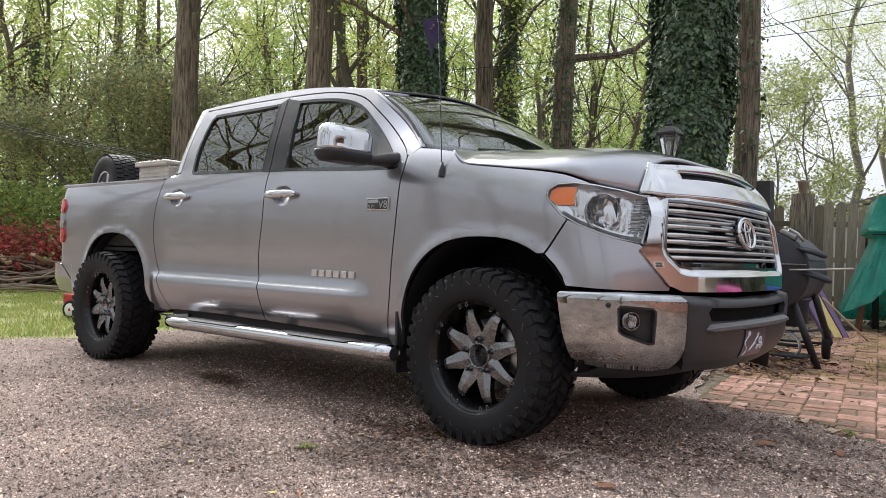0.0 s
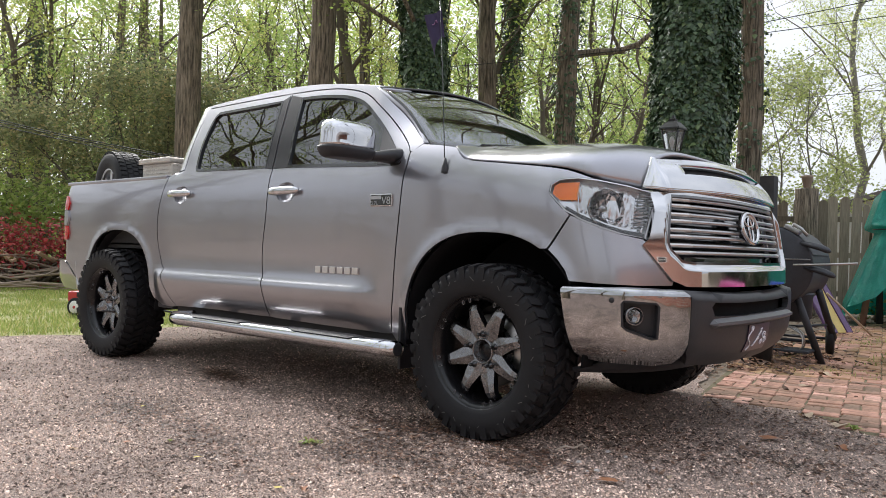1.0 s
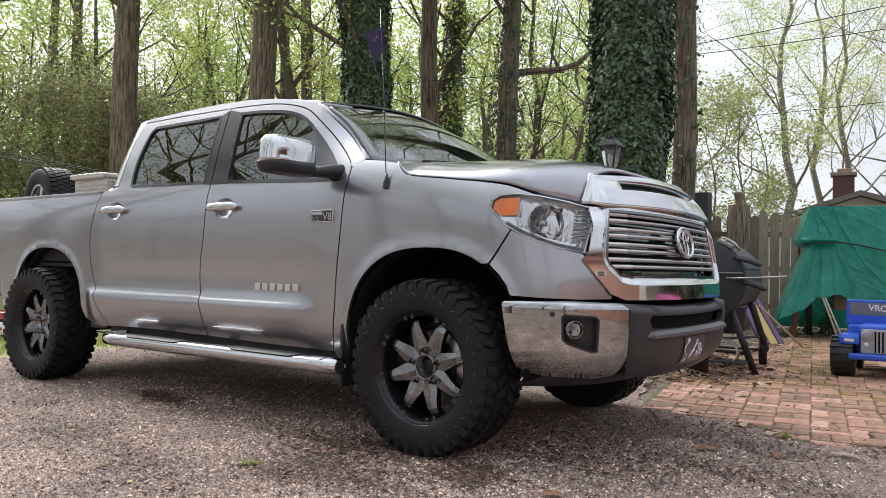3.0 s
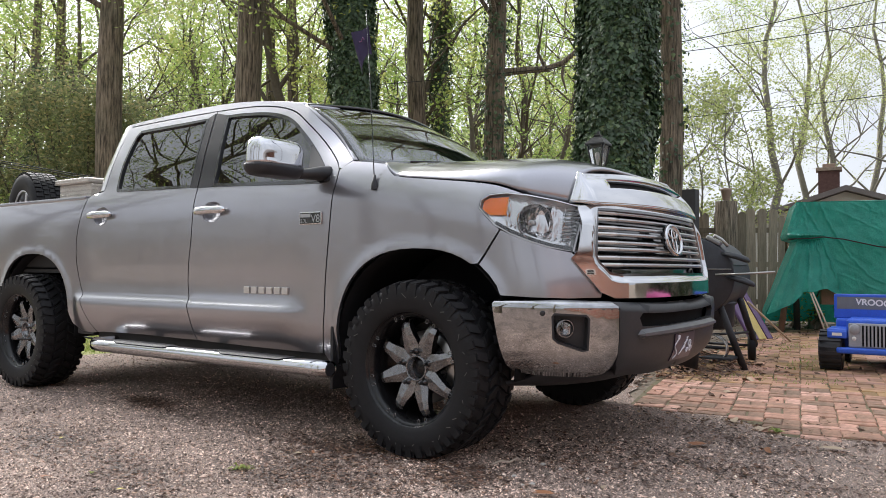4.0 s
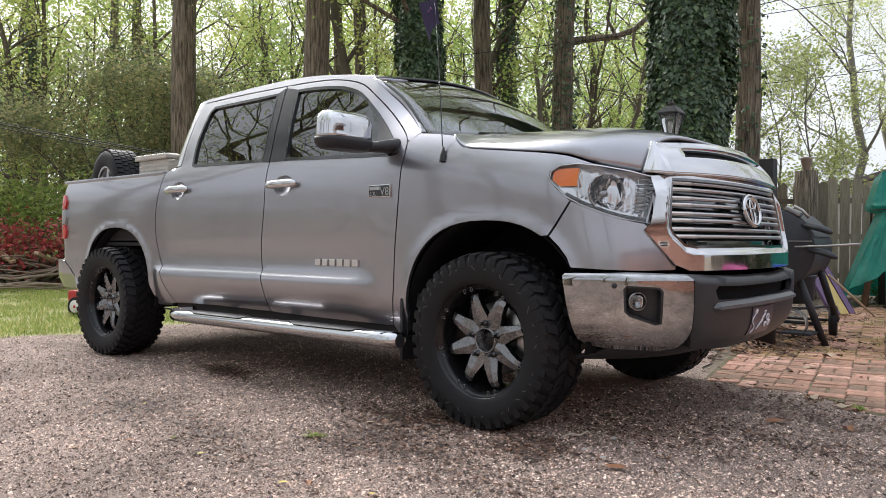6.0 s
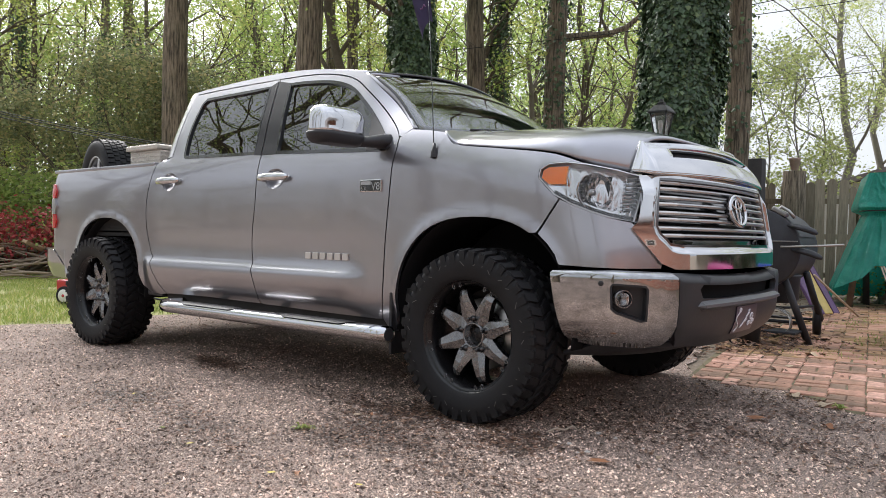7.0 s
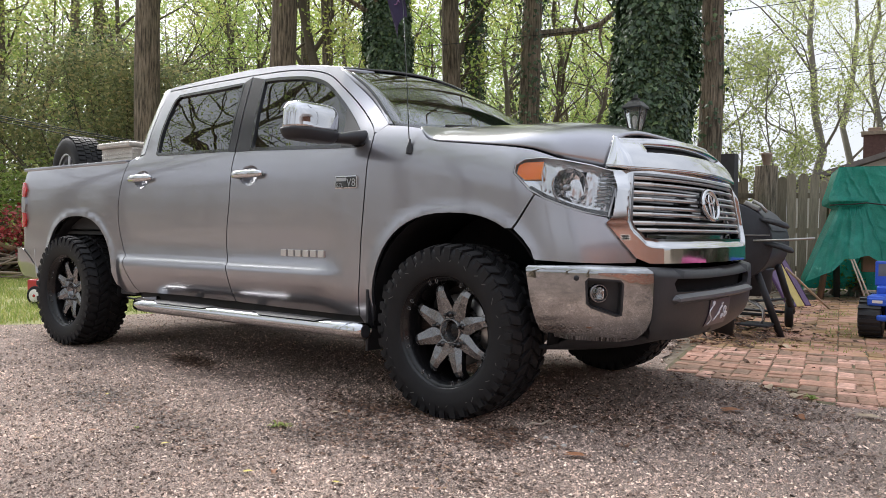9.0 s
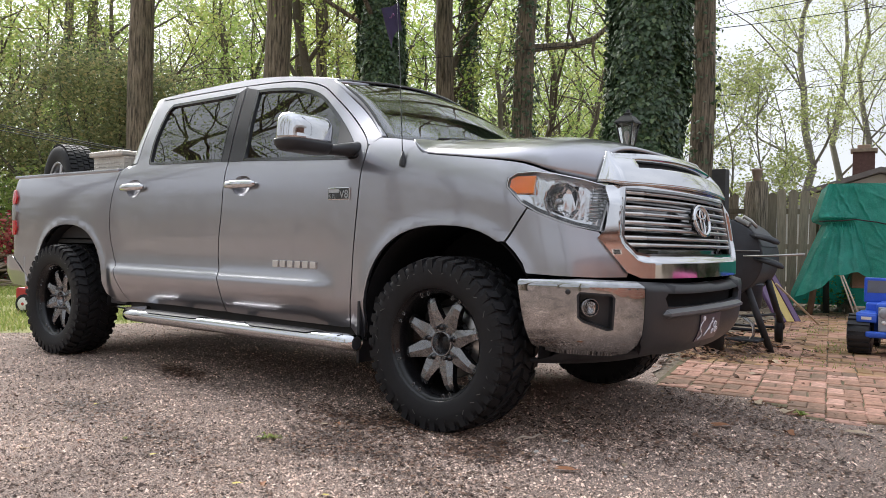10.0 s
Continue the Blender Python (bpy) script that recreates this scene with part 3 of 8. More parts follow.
shell("windscreen", lambda u, v: screen_at(u, v, 0.985), 14, 24, SCREEN_GLASS, truck, 0.005, "curved windscreen glass reflecting trees", flip=True)
for sgn in (-1, 1):
    pts = [screen_at(i / 14, 0.5 + sgn * 0.5 * 0.995, 1.0, 0.004) for i in range(15)]
    tube("windscreen_seal", pts, 0.009, GLOSS_BLACK, truck, 6)
for sgn in (-1, 1):
    edge = [p for p in roof_line if p[0] > -1.03 and p[1] < 1.88]

    def pillar_fill(u, v, sgn=sgn, edge=edge):
        k = u * (len(edge) - 1)
        i = min(int(k), len(edge) - 2)
        x = edge[i][0] + (edge[i + 1][0] - edge[i][0]) * (k - i)
        z = edge[i][1] + (edge[i + 1][1] - edge[i][1]) * (k - i)
        a = Vector((x, sgn * (half_width(x, z) - 0.001), z))
        b = Vector(screen_at(1 - u, 0.5 + sgn * 0.5, 0.985, 0.003))
        q = a.lerp(b, v)
        return tuple(q + Vector((0.006, 0, 0.006)) * math.sin(math.pi * v))
    shell("windscreen_pillar", pillar_fill, 20, 4, SILVER, truck, 0.008, "silver windscreen pillar", flip=sgn > 0)
tube("windscreen_seal", [screen_at(1.0, i / 20, 0.99, 0.004) for i in range(21)], 0.010, GLOSS_BLACK, truck, 6)
shell("cowl_panel", lambda u, v: (-0.27 - 0.235 * (2 * v - 1) ** 2 + 0.16 * u, 0.84 * (2 * v - 1), 1.455 - 0.03 * u), 3, 20, BLACK_PLASTIC, truck, 0.02, "black plastic wiper cowl")
for y0, y1 in ((-0.62, 0.02), (0.02, 0.62)):
    tube("wiper", [(-0.30, y0, 1.485), (-0.32, (y0 + y1) / 2, 1.52), (-0.36, y1, 1.535)], 0.008, GLOSS_BLACK, truck, 6)

# cabin: dark shell, dashboard, wheel and seats behind the glass
part("cabin_floor", box_bm(-2.9, -0.2, -0.86, 0.86, 0.55, 0.62), INTERIOR, truck)
part("dashboard", box_bm(-0.85, -0.36, -0.84, 0.84, 1.05, 1.425, 0.06, 3), INTERIOR, truck, "dark dashboard", True)
part("headliner", box_bm(-2.85, -1.15, -0.70, 0.70, 1.875, 1.885), INTERIOR, truck)
for xs in (-1.45, -2.35):
    for ys in (-0.42, 0.42):
        seat = part("seat", box_bm(xs - 0.25, xs + 0.27, ys - 0.26, ys + 0.26, 0.62, 1.02, 0.06, 3), INTERIOR, truck, "dark cabin seat", True)
        b = box_bm(-0.07, 0.07, -0.25, 0.25, 0, 0.62, 0.05, 3)
        part("backrest", b, INTERIOR, seat, "", True, pose(xs - 0.27, ys, 0.98, 0, -14, 0))
        part("headrest", box_bm(-0.05, 0.05, -0.13, 0.13, 0, 0.17, 0.04, 3), INTERIOR, seat, "", True, pose(xs - 0.43, ys, 1.60, 0, -10, 0))
v, f = lathe_arrays([(0.175 + 0.014 * math.cos(a), 0.014 * math.sin(a)) for a in (2 * math.pi * i / 8 for i in range(9))], 32, "z")
place("steering_wheel", poly_mesh("steering_wheel", v, f, INTERIOR, True), truck, "", pose(-0.93, 0.42, 1.33, 0, -62, 0))

# door mirrors: chrome cap over a black arm
for sgn in (-1, 1):
    head = bmesh.new()
    rings = []
    for i in range(9):
        t = i / 8
        ring_v = []
        for j in range(20):
            a = 2 * math.pi * j / 20
            ca, sa = math.cos(a), math.sin(a)
            ex = 0.100 * math.copysign(abs(ca) ** 0.65, ca) * (1 if ca > 0 else 0.45)
            ey = 0.168 * math.copysign(abs(sa) ** 0.6, sa)
            taper = 1 - 0.30 * max(0, (t - 0.55) / 0.45) ** 2
            ring_v.append(head.verts.new((-0.765 + ex * taper, sgn * (1.195 + ey * (taper * 0.5 + 0.5) - 0.010 * t), 1.425 + 0.142 * t)))
        rings.append(ring_v)
    for a, b in zip(rings, rings[1:]):
        for j in range(20):
            head.faces.new((a[j], a[(j + 1) % 20], b[(j + 1) % 20], b[j]))
    head.faces.new(rings[0][::-1])
    head.faces.new(rings[-1])
    bmesh.ops.recalc_face_normals(head, faces=head.faces)
    soft_edges(head, 0.018, 3, 40)
    cap = part("door_mirror", head, CHROME, truck, "chrome-capped door mirror on black arm", True)
    low = bmesh.new()
    rings = []
    for i in range(5):
        t = i / 4
        ring_v = []
        for j in range(20):
            a = 2 * math.pi * j / 20
            ca, sa = math.cos(a), math.sin(a)
            taper = 0.80 + 0.20 * min(1, t * 1.6) ** 0.6
            ex = 0.106 * math.copysign(abs(ca) ** 0.65, ca) * (1 if ca > 0 else 0.5) * taper
            ey = 0.176 * math.copysign(abs(sa) ** 0.6, sa) * taper
            ring_v.append(low.verts.new((-0.765 + ex, sgn * (1.195 + ey), 1.372 + 0.060 * t)))
        rings.append(ring_v)
    for a, b in zip(rings, rings[1:]):
        for j in range(20):
            low.faces.new((a[j], a[(j + 1) % 20], b[(j + 1) % 20], b[j]))
    low.faces.new(rings[0][::-1])
    low.faces.new(rings[-1])
    bmesh.ops.recalc_face_normals(low, faces=low.faces)
    soft_edges(low, 0.012, 2, 40)
    part("mirror_base", low, BLACK_PLASTIC, cap, "black mirror lower shell", True)
    tube("mirror_arm", [(-0.74, sgn * 1.09, 1.402), (-0.70, sgn * 1.02, 1.404), (-0.67, sgn * 0.965, 1.410), (-0.66, sgn * 0.88, 1.415)], [0.036, 0.036, 0.046, 0.06], BLACK_PLASTIC, cap, 14, "", (1.1, 0.8))
    # black sail behind the mirror, in the window's front corner
    sail = [(-0.612, 1.372), (-0.602, 1.388), (-0.640, 1.430), (-0.765, 1.545), (-0.835, 1.604), (-0.805, 1.50), (-0.785, 1.372)]
    f = proud(0.006) if sgn < 0 else mirrored(proud(0.006))
    v, fa, fl = sheet(sail, f, (0, sgn, 0), 0.05, 0.02)
    place("mirror_sail", poly_mesh("mirror_sail", v, fa, BLACK_PLASTIC, fl), cap)

FACET = mat("faceted_lamp_reflector", (0.60, 0.60, 0.61), 0.16, 1.0)
bump(FACET, noise_of(FACET, 26, 2, 0.5, "Object", (1, 1, 0.25)), 0.35, 0.02)
LAMP_BACK = mat("bright_lamp_housing", (0.50, 0.50, 0.51), 0.2, 1.0)
bump(LAMP_BACK, noise_of(LAMP_BACK, 30, 2, 0.5, "Object", (1, 1, 0.2)), 0.7, 0.02)

# headlights: housing, amber reflector, projector, clear lens
for sgn in (-1, 1):
    F = flank if sgn < 0 else mirrored(flank)
    N = Vector((0.55, sgn * 0.83, 0)).normalized()

    def sunk(depth, F=F, N=N):
        return lambda x, z: tuple(Vector(F(x, z)) - N * depth)
    hint = tuple(N)
    v, fa, fl = sheet(headlight, sunk(0.06), hint, 0.02, 0.0)
    lamp = place("headlight", poly_mesh("headlight", v, fa, LAMP_BACK, fl), truck, "clear headlight with amber corner reflector")
    v, fa, fl = sheet(inset(headlight, -0.004), sunk(-0.001), hint, 0.025, 0.075, [inset(headlight, 0.001)])
    place("headlight_bezel", poly_mesh("headlight_bezel", v, fa, SATIN, fl), lamp, "silvery headlight bezel")
    v, fa, fl = sheet(inset(headlight, 0.003), sunk(0.004), hint, 0.025, 0.003)
    lens = place("headlight_lens", poly_mesh("headlight_lens", v, fa, CLEAR, fl), lamp, "clear headlight lens")
    lens.visible_shadow = False
    amber = [(0.362, 1.180), (0.363, 1.215), (0.388, 1.230), (0.475, 1.232), (0.478, 1.150), (0.402, 1.150)]
    v, fa, fl = sheet(amber, sunk(0.018), hint, 0.02, 0.03)
    place("amber_reflector", poly_mesh("amber_reflector", v, fa, AMBER, fl), lamp, "amber side reflector")
    rim_low = [(0.425, 1.110), (0.50, 1.068), (0.59, 1.032), (0.66, 1.007), (0.736, 0.987), (0.737, 1.004), (0.66, 1.022), (0.59, 1.047), (0.505, 1.084), (0.434, 1.123)]
    v, fa, fl = sheet(rim_low, sunk(0.009), hint, 0.02, 0.03)
    place("lamp_sill", poly_mesh("lamp_sill", v, fa, GLOSS_BLACK, fl), lamp, "black lower lamp border")
    for i in range(12):
        x_ = 0.50 + i * 0.0195
        z_ = 1.095 - 0.36 * (x_ - 0.50)
        a, b = Vector(F(x_, z_)) - N * 0.018, Vector(F(x_ + 0.008, z_ + 0.010)) - N * 0.018
        tube("lamp_bead", [a, (a + b) / 2, b], 0.0045, CHROME, lamp, 6)
    strip = [(0.375, 1.145), (0.430, 1.100), (0.51, 1.062), (0.60, 1.025), (0.70, 0.998), (0.702, 1.016), (0.61, 1.046), (0.53, 1.085), (0.48, 1.128), (0.455, 1.142)]
    v, fa, fl = sheet(strip, sunk(0.022), hint, 0.02, 0.03)
    place("light_strip", poly_mesh("light_strip", v, fa, CHROME, fl), lamp, "chrome strip under the amber reflector")
    for cx_, cz_, rr in ((0.610, 1.118, 0.086),):
        c = Vector(F(cx_, cz_)) - N * 0.010
        turn = Vector((0, 0, 1)).rotation_difference(Vector((0.80, sgn * 0.55, 0.15))).to_matrix().to_4x4()
        mm = Matrix.Translation(c) @ turn
        bowl = lathe("reflector_bowl", [(0.012, -0.050), (rr * 0.5, -0.046), (rr * 0.8, -0.036), (rr, -0.018), (rr * 1.02, -0.018), (rr * 1.02, -0.034)], FACET, lamp, 14, "z", m=mm, smooth=False)
        lathe("projector", [(0.0, -0.030), (rr * 0.10, -0.032), (rr * 0.15, -0.038), (rr * 0.16, -0.05)], SATIN, bowl, 20, "z")
    for i in range(9):
        z = 1.04 + i * 0.017
        a, b = Vector(F(0.700, z)) - N * 0.03, Vector(F(0.735, z + 0.002)) - N * 0.03
        tube("lens_rib", [a, (a + b) / 2, b], 0.004, SATIN, lamp, 5)

# front end: chrome surround, bars, hood garnish
FRONT_A = curve1([0.76, 0.88, 0.96, 1.06, 1.20, 1.30, 1.36], [0.9550, 0.9545, 0.944, 0.924, 0.892, 0.862, 0.83])


def nose(y, z, out=0.0):
    a = abs(y)
    return (FRONT_A(z) - (0.080 if y < 0 else 0.038) * (y / 0.62) ** 2 - (1.10 if y < 0 else 0.66) * max(0, a - 0.50) ** 2 + out, y, z)


def both_sides(line):
    return line + [(-y, z) for y, z in line[::-1] if abs(y) > 1e-6]


surround = both_sides([(0.0, 0.770), (-0.40, 0.772), (-0.64, 0.774), (-0.70, 0.800), (-0.762, 0.885), (-0.803, 0.955), (-0.778, 0.985), (-0.750, 1.075), (-0.722, 1.195), (-0.60, 1.203), (0.0, 1.212)])
opening = both_sides([(0.0, 0.876), (-0.58, 0.874), (-0.637, 0.882), (-0.682, 0.932), (-0.692, 0.968), (-0.672, 1.066), (-0.636, 1.188), (0.0, 1.190)])
def rim_gap(y, z):
    """Distance in the front plane to the grille opening's edge."""
    best = 9.0
    for (ya, za), (yb, zb) in zip(opening, opening[1:] + opening[:1]):
        dy, dz = yb - ya, zb - za
        k = min(1.0, max(0.0, ((y - ya) * dy + (z - za) * dz) / (dy * dy + dz * dz + 1e-12)))
        best = min(best, math.hypot(y - ya - k * dy, z - za - k * dz))
    return best


def surround_at(y, z):
    """Bevelled ring: it rises from the opening to a flat outer band."""
    d = rim_gap(y, z)
    rise = 0.028 * smoothstep(0.0, 0.034, d)
    return nose(y, z, 0.002 + rise * smoothstep(1.20, 1.10, z))


v, fa, fl = sheet(surround, surround_at, (1, 0, 0), 0.010, 0.06, [opening])
grille = place("grille", poly_mesh("grille", v, fa, CHROME, fl), truck, "chrome grille surround with horizontal bars")
v, fa, fl = sheet(inset(opening, -0.004), lambda y, z: nose(y, z, 0.001), (1, 0, 0), 0.03, 0.05, [inset(opening, 0.011)])
place("grille_frame", poly_mesh("grille_frame", v, fa, mat("dark_chrome_bevel", (0.16, 0.16, 0.165), 0.2, 1.0), fl), grille, "dark bevelled inner frame")
GRILLE_HALF = curve1([0.88, 0.932, 0.968, 1.066, 1.188], [0.625, 0.674, 0.684, 0.664, 0.628])
for z in (1.168, 1.138, 1.098, 1.068, 1.028, 0.998, 0.958, 0.925):
    half = GRILLE_HALF(z)
    v, f = tube_arrays([nose(y * half / 24, z, -0.022) for y in range(-24, 25)], 0.0100, 8, True, (1.25, 1.0))
    place("grille_bar", poly_mesh("grille_bar", v, f, SATIN, True), grille, "satin silver grille bar")
    for sgn in (-1, 1):
        v, f = tube_arrays([nose(sgn * (half - 0.13 + 0.13 * q / 6), z, -0.020) for q in range(7)], 0.0108, 8, True, (1.25, 1.0))
        place("bar_end", poly_mesh("bar_end", v, f, BADGE, True), grille, "polished end of a grille bar")
v, fa, fl = sheet(inset(opening, -0.02), lambda y, z: nose(y, z, -0.075), (1, 0, 0), 0.05, 0.0)
place("grille_backing", poly_mesh("grille_backing", v, fa, GLOSS_BLACK, fl), grille, "black grille mesh backing")
part("grille_beam", box_bm(0.74, 0.85, -0.60, 0.60, 0.885, 0.905, 0.004), GLOSS_BLACK, grille)


def ring_on_nose(name, cy, cz, ry, rz, thick, out, material, parent):
    pts = [nose(cy + ry * math.cos(a), cz + rz * math.sin(a), out) for a in (2 * math.pi * i / 36 for i in range(37))]
    v, f = tube_arrays(pts, thick, 8, False)
    return place(name, poly_mesh(name, v, f, material, True), parent, "chrome oval emblem" if parent is grille else "")


emblem = ring_on_nose("emblem", 0.0, 1.058, 0.108, 0.074, 0.011, 0.012, CHROME, grille)
ring_on_nose("emblem_oval", 0.0, 1.050, 0.026, 0.060, 0.006, 0.012, CHROME, emblem)
ring_on_nose("emblem_oval", 0.0, 1.092, 0.066, 0.026, 0.006, 0.012, CHROME, emblem)
v, fa, fl = sheet([(0.1 * math.cos(a), 1.058 + 0.068 * math.sin(a)) for a in (2 * math.pi * i / 24 for i in range(24))], lambda y, z: nose(y, z, 0.0), (1, 0, 0), 0.03, 0.02)
place("emblem_field", poly_mesh("emblem_field", v, fa, GLOSS_BLACK, fl), emblem)

# chrome garnish on the hood's front with a dark scoop
def lip(u, v):
    w = 2 * v - 1
    y = 0.665 * w
    bow = 1.0 if w < 0 else 0.55
    top = Vector((0.800 - 0.095 * bow * w * w, y * 0.96, 1.372 - 0.028 * w * w))
    low = Vector((0.905 - 0.115 * bow * w * w, y, 1.215 - 0.008 * w * w))
    cx_, cz_ = u * (1.38 - 0.38 * u), u * (0.80 + 0.20 * u)
    p = top.lerp(low, u)
    p.x = top.x + (low.x - top.x) * cx_
    p.z = top.z + (low.z - top.z) * cz_
    return p


def garnish(u, v):
    p = lip(u, v)
    w = abs(2 * v - 1)
    if 0.16 < u < 0.56 and w < 0.80:
        d = min(1, (u - 0.16) / 0.06, (0.56 - u) / 0.06, (0.80 - w) / 0.05)
        p = p - Vector((0.05, 0, 0.012)) * d
    return p


def cheek(u, v, sgn):
    """The garnish wraps round each front corner of the hood."""
    a = Vector(lip(u, 0.0 if sgn < 0 else 1.0))
    b = Vector(hood_at(0.985, 0.5 + sgn * 0.46)).lerp(Vector(hood_at(0.985, 0.5 + sgn * 0.5)), u) + Vector((0.004, sgn * 0.008, 0.003))
    return a.lerp(b, v) + Vector((0.5, sgn * 0.9, 0.25)) * (0.020 * v * (1 - v) * 4 * 0.35)


def wrapped_garnish(u, v):
    q = v * 1.3 - 0.15
    if q < -1e-6:
        return cheek(u, -q / 0.15, -1)
    if q > 1 + 1e-6:
        return cheek(u, (q - 1) / 0.15, 1)
    return garnish(u, q)


shell("hood_garnish", wrapped_garnish, 40, 78, CHROME, truck, 0.012, "chrome hood front garnish with scoop", flip=True)


tube("garnish_lip", [cheek(1.0, 1 - q / 5, -1) for q in range(5)] + [lip(1.0, q / 40) for q in range(41)] + [cheek(1.0, (q + 1) / 5, 1) for q in range(5)], 0.011, CHROME, truck, 10, "polished lower lip of the hood garnish", (1.0, 0.8))


def scoop_at(u, v):
    q = Vector(lip(0.20 + 0.32 * u, 0.115 + 0.77 * v))
    return tuple(q - Vector((0.040, 0, 0.010)))


shell("hood_scoop", scoop_at, 8, 40, BLACK_PLASTIC, truck, 0.006, "black scoop insert", flip=True)

# front bumper: chrome ends, black middle
bump_plan = bend([(0.415, -0.972), (0.52, -0.966), (0.64, -0.945), (0.75, -0.902), (0.85, -0.828), (0.925, -0.728), (0.955, -0.58), (0.978, -0.32), (0.985, 0.0)], 8)
BP_LEN = [0.0]
for a, b in zip(bump_plan, bump_plan[1:]):
    BP_LEN.append(BP_LEN[-1] + math.dist(a, b))
HALF_LEN = BP_LEN[-1]
BPX, BPY = curve1(BP_LEN, [p[0] for p in bump_plan]), curve1(BP_LEN, [p[1] for p in bump_plan])
BUMPOUT = curve1([0.40, 0.43, 0.47, 0.55, 0.65, 0.735, 0.755, 0.765, 0.770], [-0.10, -0.070, -0.030, 0.002, 0.011, 0.012, 0.006, -0.012, -0.04])


def bumper_at(s, z, out=0.0):
    """s: metres along the bumper from its near end."""
    far = s > HALF_LEN
    q = 2 * HALF_LEN - s if far else s
    x, y = BPX(q), BPY(q)
    e = 0.004
    tx, ty = BPX(min(q + e, HALF_LEN)) - BPX(max(q - e, 0)), BPY(min(q + e, HALF_LEN)) - BPY(max(q - e, 0))
    n = math.hypot(tx, ty)
    nx, ny = ty / n, -tx / n
    o = BUMPOUT(z) + out
    zz = z - 0.025 * smoothstep(0.15, 0.9, q / HALF_LEN)
    return (x + nx * o, (y + ny * o) * (-1 if far else 1), zz)


def s_of_x(x):
    return BP_LEN[min(range(len(bump_plan)), key=lambda i: abs(bump_plan[i][0] - x) + (10 if bump_plan[i][1] > -0.7 and x < 0.9 else 0))]


SPLIT = s_of_x(0.925)
fog_a, fog_b = s_of_x(0.712), s_of_x(0.838)
fog_hole = [(fog_a + 0.006, 0.712), (fog_b - 0.012, 0.708), (fog_b, 0.694), (fog_b - 0.004, 0.556), (fog_b - 0.028, 0.552), (fog_a + 0.02, 0.585), (fog_a, 0.602), (fog_a - 0.004, 0.70)]
chrome_end = [(0.016, 0.770), (SPLIT, 0.770), (SPLIT, 0.54), (SPLIT - 0.012, 0.49), (SPLIT - 0.05, 0.448), (SPLIT - 0.14, 0.432), (0.20, 0.432), (0.11, 0.445), (0.075, 0.47), (0.045, 0.60)]
ends = panel("front_bumper_end", chrome_end, bumper_at, (0.4, -0.9, 0), CHROME_ROAD, truck, 0.02, 0.02, [fog_hole], label="chrome bumper end with fog lamp")
for k, ob in enumerate(ends):
    sgn = -1 if k == 0 else 1
    f = (lambda s, z: bumper_at(s, z, -0.045)) if k == 0 else mirrored(lambda s, z: bumper_at(s, z, -0.045))
    hint = (0.4, sgn * 0.9, 0)
    v, fa, fl = sheet(inset(fog_hole, -0.012), f, hint, 0.03, 0.0)
    pocket = place("fog_pocket", poly_mesh("fog_pocket", v, fa, BLACK_PLASTIC, fl), ob, "black fog lamp pocket")
    f = (lambda s, z: bumper_at(s, z, 0.001)) if k == 0 else mirrored(lambda s, z: bumper_at(s, z, 0.001))
    v, fa, fl = sheet(inset(fog_hole, -0.003), f, hint, 0.03, 0.05, [inset(fog_hole, 0.006)])
    place("fog_rim", poly_mesh("fog_rim", v, fa, BLACK_PLASTIC, fl), pocket)
    c = Vector(bumper_at((fog_a * 0.62 + fog_b * 0.38), 0.648, -0.012))
    c.y *= -sgn
    turn = Vector((0, 0, 1)).rotation_difference(Vector((0.80, sgn * 0.6, 0))).to_matrix().to_4x4()
    fog = lathe("fog_lamp", [(0.0, 0.007), (0.024, 0.004), (0.035, -0.006), (0.037, -0.03), (0.0, -0.03)], CLEAR, pocket, 28, "z", m=Matrix.Translation(c) @ turn, label="round clear fog lamp")
    lathe("fog_reflector", [(0.0, -0.034), (0.024, -0.026), (0.035, -0.012), (0.040, -0.008), (0.040, -0.04)], GUNMETAL, fog, 28, "z")
    c = Vector(bumper_at(s_of_x(0.672), 0.713, 0.002))
    c.y *= -sgn
    turn = Vector((0, 0, 1)).rotation_difference(Vector((0.35, sgn * 0.93, 0))).to_matrix().to_4x4()
    lathe("parking_sensor", [(0.0, 0.003), (0.010, 0.003), (0.012, 0.0), (0.013, -0.01)], BLACK_PLASTIC, ob, 16, "z", m=Matrix.Translation(c) @ turn)

TOTAL = 2 * HALF_LEN
middle = [(SPLIT + 0.004, 0.770), (HALF_LEN, 0.770), (TOTAL - SPLIT - 0.004, 0.770), (TOTAL - SPLIT - 0.004, 0.50), (TOTAL - SPLIT - 0.06, 0.44), (HALF_LEN + 0.30, 0.425), (HALF_LEN, 0.425), (HALF_LEN - 0.30, 0.425), (SPLIT + 0.06, 0.44), (SPLIT + 0.004, 0.50)]
slot = [(HALF_LEN - 0.54, 0.660), (HALF_LEN - 0.57, 0.70), (HALF_LEN - 0.54, 0.722), (HALF_LEN + 0.54, 0.722), (HALF_LEN + 0.57, 0.70), (HALF_LEN + 0.54, 0.660)]
v, fa, fl = sheet(middle, bumper_at, (1, 0, 0), 0.03, 0.03, [slot])
mid = place("front_bumper_middle", poly_mesh("front_bumper_middle", v, fa, BLACK_PLASTIC, fl), truck, "black plastic bumper centre with air slot")
v, fa, fl = sheet(inset(slot, -0.01), lambda s, z: bumper_at(s, z, -0.05), (1, 0, 0), 0.05, 0.0)
place("air_slot", poly_mesh("air_slot", v, fa, LINER, fl), mid)
